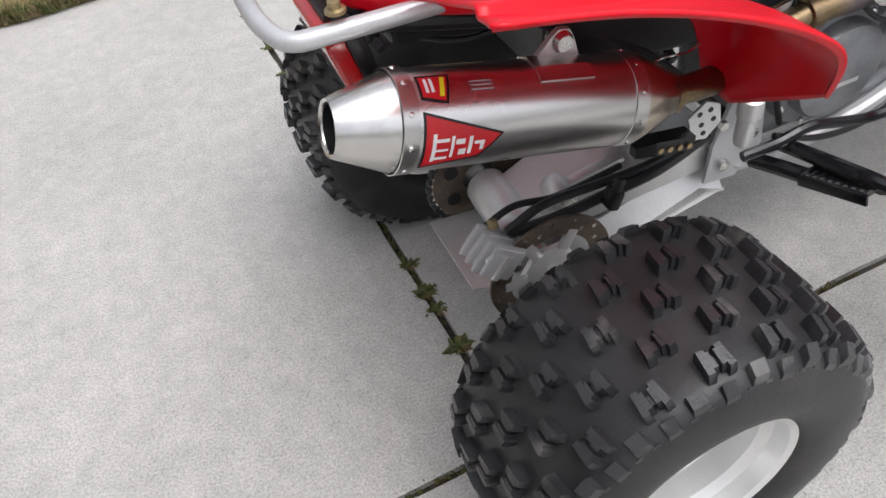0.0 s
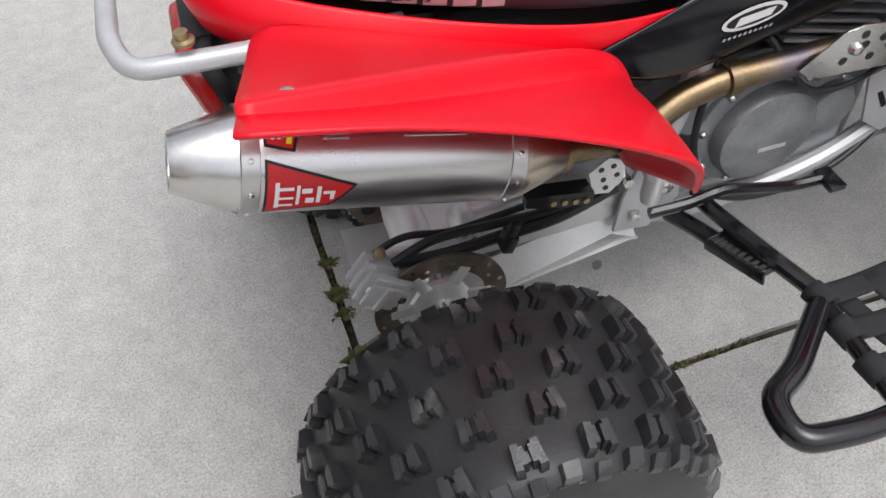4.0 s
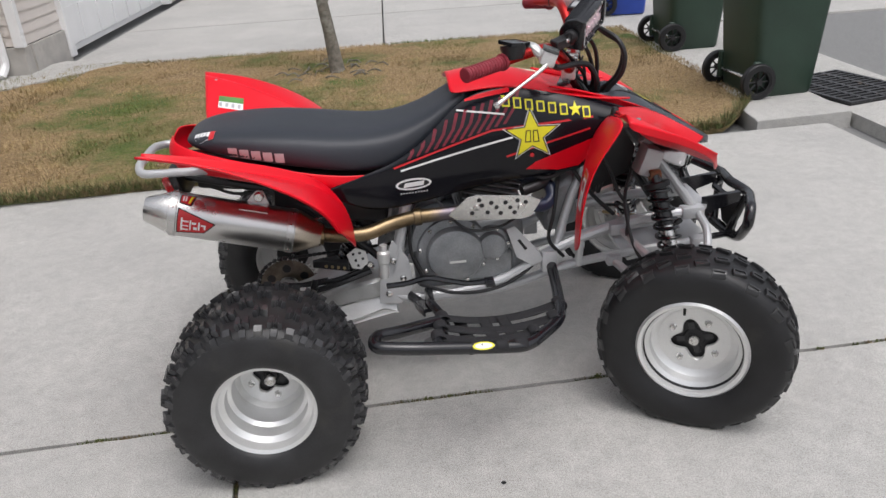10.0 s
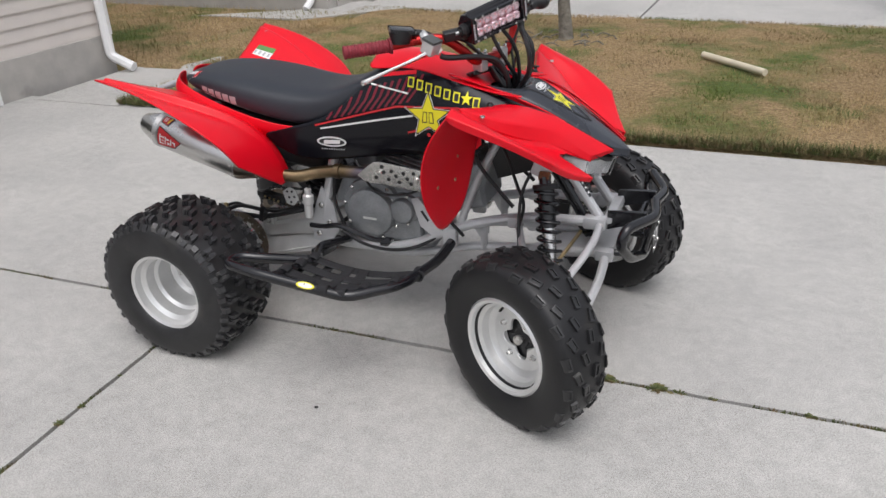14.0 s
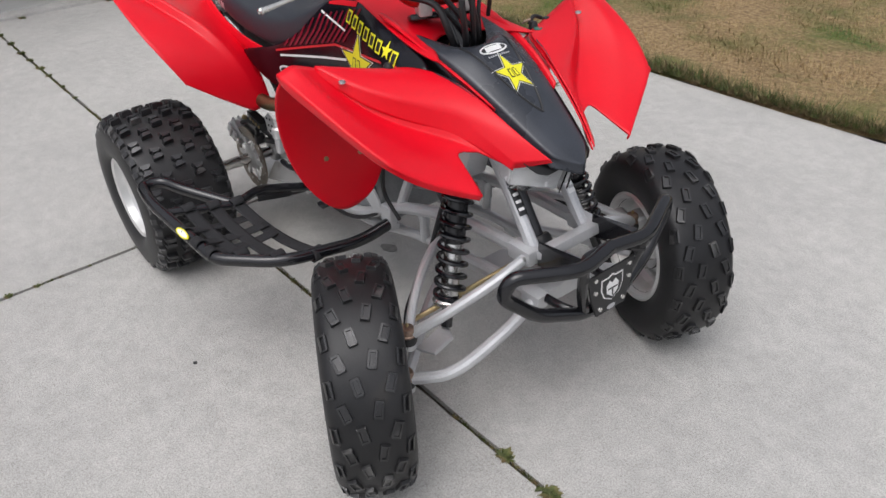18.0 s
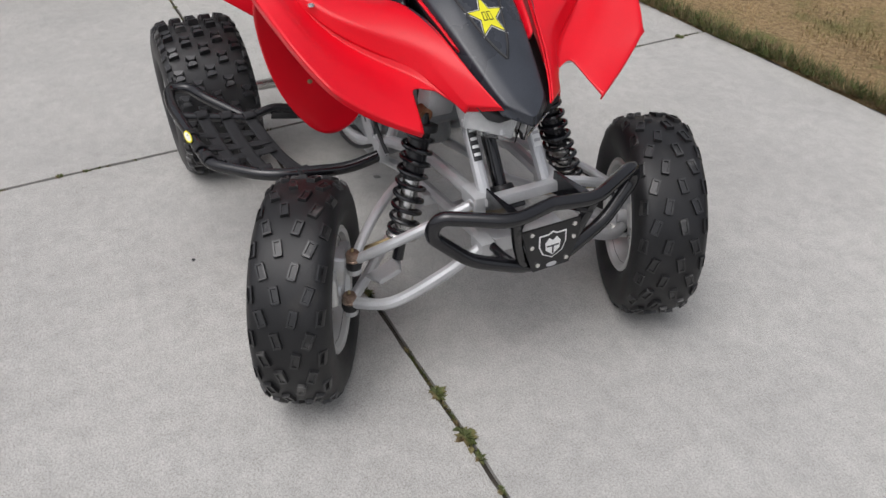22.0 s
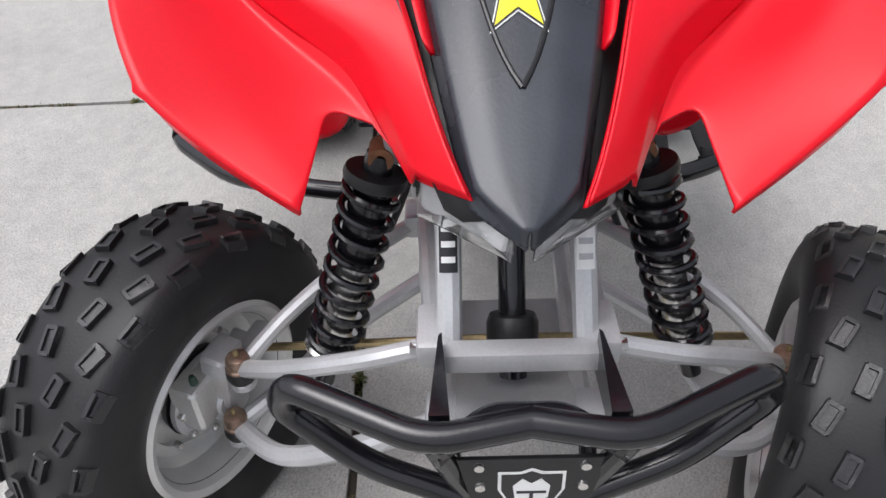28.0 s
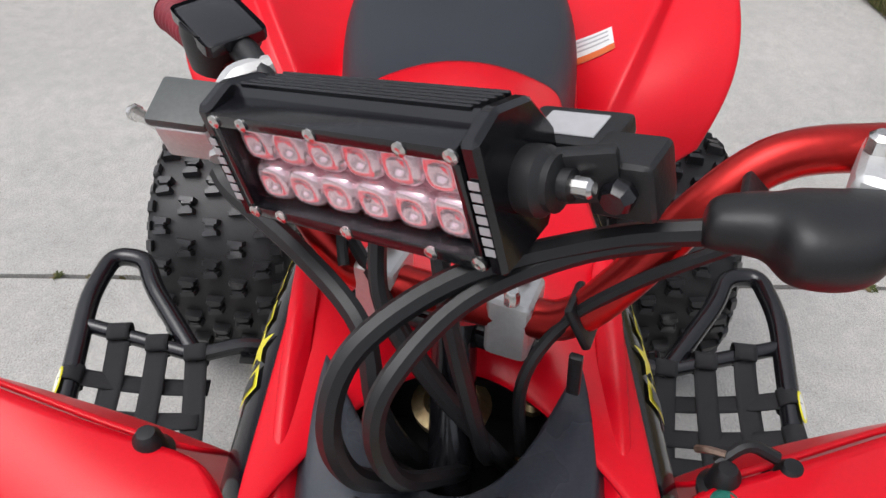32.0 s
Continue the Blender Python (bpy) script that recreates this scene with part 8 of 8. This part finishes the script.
BAG = mat("grey_plastic_sheet", (0.34, 0.35, 0.38), 0.35, vary=0.2, scale=9, fine=60, bump=0.4, spec=0.6)
TEALP = mat("teal_painted_metal", (0.10, 0.36, 0.32), 0.45, vary=0.15, scale=9, fine=90, bump=0.08)
TEALBAG = mat("pale_teal_sheet", (0.22, 0.34, 0.33), 0.5, vary=0.2, scale=9, fine=60, bump=0.4)


def bag(x, y, size, squash, material, label, seed):
    """A slumped, crumpled sack."""
    bm = bmesh.new()
    bmesh.ops.create_icosphere(bm, subdivisions=4, radius=1.0)
    for v in bm.verts:
        d = v.co.normalized()
        k = 1 + 0.30 * noise.noise(d * 1.6 + Vector((seed, 0, 0))) + 0.16 * abs(noise.noise(d * 4.5 + Vector((0, seed, 0)))) - 0.07 * abs(noise.noise(d * 11))
        top = 1 - 0.42 * max(0.0, d.z)
        v.co = Vector((d.x * k * top, d.y * k * top, max(-0.55, d.z * k * squash)))
    bm.transform(Matrix.Diagonal((size, size * 1.15, size, 1)))
    return tagged(place(part("bag", bm, material, None, angle=60), (x, y, 0.03 + 0.55 * size)), label, "bag", "bags in the garage")


def place(ob, at):
    ob.location = at
    return ob


bag(-6.35, -0.62, 0.30, 1.0, BAG, "crumpled grey plastic bag on the garage floor", 1.0)
bag(-6.55, -1.18, 0.34, 0.9, BLACKP, "slumped black bag on the garage floor", 4.0)
bag(-6.45, -1.62, 0.22, 1.2, TEALBAG, "pale teal sheet bundled on the garage floor", 7.0)
bag(-5.35, -2.25, 0.27, 1.1, BLACKP, "slumped black bag near the garage opening", 9.0)

trolley = thing("trolley", "teal metal trolley on small casters in the garage", "trolley")
trolley.matrix_basis = pose(-5.75, 1.15, 0.03, 0, 0, 25)
for z in (0.16, 0.52, 0.82):
    part("shelf", box((0, 0, z), (0.34, 0.52, 0.05), 0.008), TEALP, trolley)
for x in (-0.16, 0.16):
    for y in (-0.25, 0.25):
        part("post", rod((x, y, 0.08), (x, y, 0.88), 0.012, 10), TEALP, trolley)
        part("caster", lathe([(0, -0.012), (0.030, -0.012), (0.036, -0.006), (0.036, 0.006), (0.030, 0.012), (0, 0.012)], 18, pose(x, y, 0.036)), RUBBER, trolley)

fold = thing("folding_chair", "folded rust-brown and white tubular chair in the garage", "folding chair")
fold.matrix_basis = pose(-5.55, 0.22, 0.03, 0, 0, 18)
for y in (-0.19, 0.19):
    part("leg", tube([(0.06, y, 0.0), (0.0, y, 0.42), (-0.08, y, 0.86)], 0.011, 8), WHITE, fold, "white tube leg")
    part("leg", tube([(-0.12, y * 0.92, 0.0), (0.0, y * 0.92, 0.36), (0.10, y * 0.92, 0.50)], 0.011, 8), RUST, fold)
part("seat", box(pose(0.04, 0, 0.16, 0, -64, 0), (0.30, 0.34, 0.020), 0.006), ORANGE, fold, "rust-orange seat")
for z in (0.70, 0.80):
    part("backrest", box(pose(-0.055, 0, z, 0, 0, 0), (0.014, 0.38, 0.05), 0.004), RUST, fold)

# ---- weeds and moss in the joints ----
wr = random.Random(12)


def weed(x, y, n, size, dry=0.2):
    """A rosette of small bent leaves."""
    w = thing("weed", "small green weed growing in a slab joint", "weed", "joint weeds")
    w.location = (x, y, -0.004)
    size *= 0.52
    vs, fs = [], []
    for k in range(n):
        a, ln = wr.uniform(0, 6.283), size * wr.uniform(0.35, 1.0)
        u, v = Vector((math.cos(a), math.sin(a), 0)), Vector((-math.sin(a), math.cos(a), 0))
        o = Vector((wr.gauss(0, size * 0.35), wr.gauss(0, size * 0.10), 0.002))
        up, wd = wr.uniform(0.15, 0.8), ln * wr.uniform(0.14, 0.28)
        i = len(vs)
        vs += [o, o + u * ln * 0.5 + v * wd + Vector((0, 0, ln * up * 0.5)), o + u * ln * 0.5 - v * wd + Vector((0, 0, ln * up * 0.5)), o + u * ln + Vector((0, 0, ln * up * 0.45))]
        fs += [(i, i + 1, i + 3), (i, i + 3, i + 2)]
    me = bpy.data.meshes.new("leaves")
    me.from_pydata([tuple(q) for q in vs], [], fs)
    me.materials.append(GREEN)
    o = new("leaf_rosette", me)
    o.parent = w
    return w


def on_long(x):
    return x, L0 + SEAM * x


def on_cross(y):
    return C0 - SEAM * y, y


for x, n, sz in ((1.472, 70, 0.055), (1.630, 90, 0.060), (1.70, 40, 0.035), (1.017, 60, 0.035), (0.45, 40, 0.030), (-0.585, 45, 0.028), (2.08, 50, 0.035), (-2.26, 60, 0.05), (-3.05, 60, 0.06), (-2.80, 70, 0.06), (-2.62, 60, 0.055), (-2.42, 70, 0.06), (-2.02, 50, 0.045), (-1.80, 40, 0.04), (-3.30, 50, 0.05), (0.52, 30, 0.025), (1.80, 30, 0.03)):
    weed(*on_long(x), n, sz)
for y, n, sz in ((0.075, 90, 0.050), (0.02, 60, 0.040), (-0.09, 110, 0.055), (0.17, 60, 0.045), (1.10, 60, 0.045), (1.28, 60, 0.04), (1.53, 70, 0.05), (0.55, 30, 0.03), (-1.09, 70, 0.035), (-1.0, 60, 0.03), (-0.82, 30, 0.022), (1.85, 60, 0.05)):
    weed(*on_cross(y), n, sz)
for x, y in ((-3.63, 0.63), (-3.63, 0.30), (-3.63, -0.75), (-3.63, -1.2), (-3.63, -1.25), (-3.63, -0.30), (2.95, 2.55), (3.38, 2.62)):
    weed(x, y, 70, 0.06)
vs, fs = [], []
for _ in range(5200):
    if wr.random() < 0.6:
        x = wr.uniform(-3.4, 3.3)
        if noise.noise((x * 3.1, 2.0, 0)) < -0.05:
            continue
        p = Vector((*on_long(x), 0))
    else:
        y = wr.uniform(-2.0, 2.0)
        if noise.noise((y * 3.1, 5.0, 0)) < -0.05:
            continue
        p = Vector((*on_cross(y), 0))
    p += Vector((wr.gauss(0, 0.004), wr.gauss(0, 0.004), -0.008))
    a, h = wr.uniform(0, 6.283), wr.uniform(0.006, 0.016)
    d = Vector((math.cos(a), math.sin(a), 0)) * 0.0035
    k = len(vs)
    vs += [p - d, p + d, p + Vector((wr.gauss(0, 0.004), wr.gauss(0, 0.004), h))]
    fs.append((k, k + 1, k + 2))
me = bpy.data.meshes.new("moss")
me.from_pydata([tuple(q) for q in vs], [], fs)
me.materials.append(GREEN)
moss = new("joint_moss", me)
moss.parent = driveway
moss["kind"], moss["label"] = "stuff", "thin moss along the joints"
# oil drip, spots and grit on the slab
def spot(x, y, rx, ry, turn, material, label):
    pts = [(rx * math.cos(a) * (1 + 0.18 * noise.noise((a * 2, x, y))), ry * math.sin(a) * (1 + 0.18 * noise.noise((a * 2, y, x)))) for a in np.linspace(0, 2 * math.pi, 20, endpoint=False)]
    return tagged(part("stain", plate(pts, 0.0012, pose(x, y, 0.0, 0, 0, turn)), material, None, smooth=False), label, "stain", kind="stuff")


OILY = mat("old_oil_stain", (0.20, 0.195, 0.185), 0.7, vary=0.2, scale=60, fine=200, bump=0.1)
spot(0.492, 0.054, 0.034, 0.022, 20, OILY, "dark oil drip stain on the concrete")
spot(0.634, -0.723, 0.007, 0.006, 0, DECALBLACK, "small dark spot on the concrete")
spot(0.40, -0.02, 0.014, 0.010, 50, OILY, "small oil drip on the concrete")
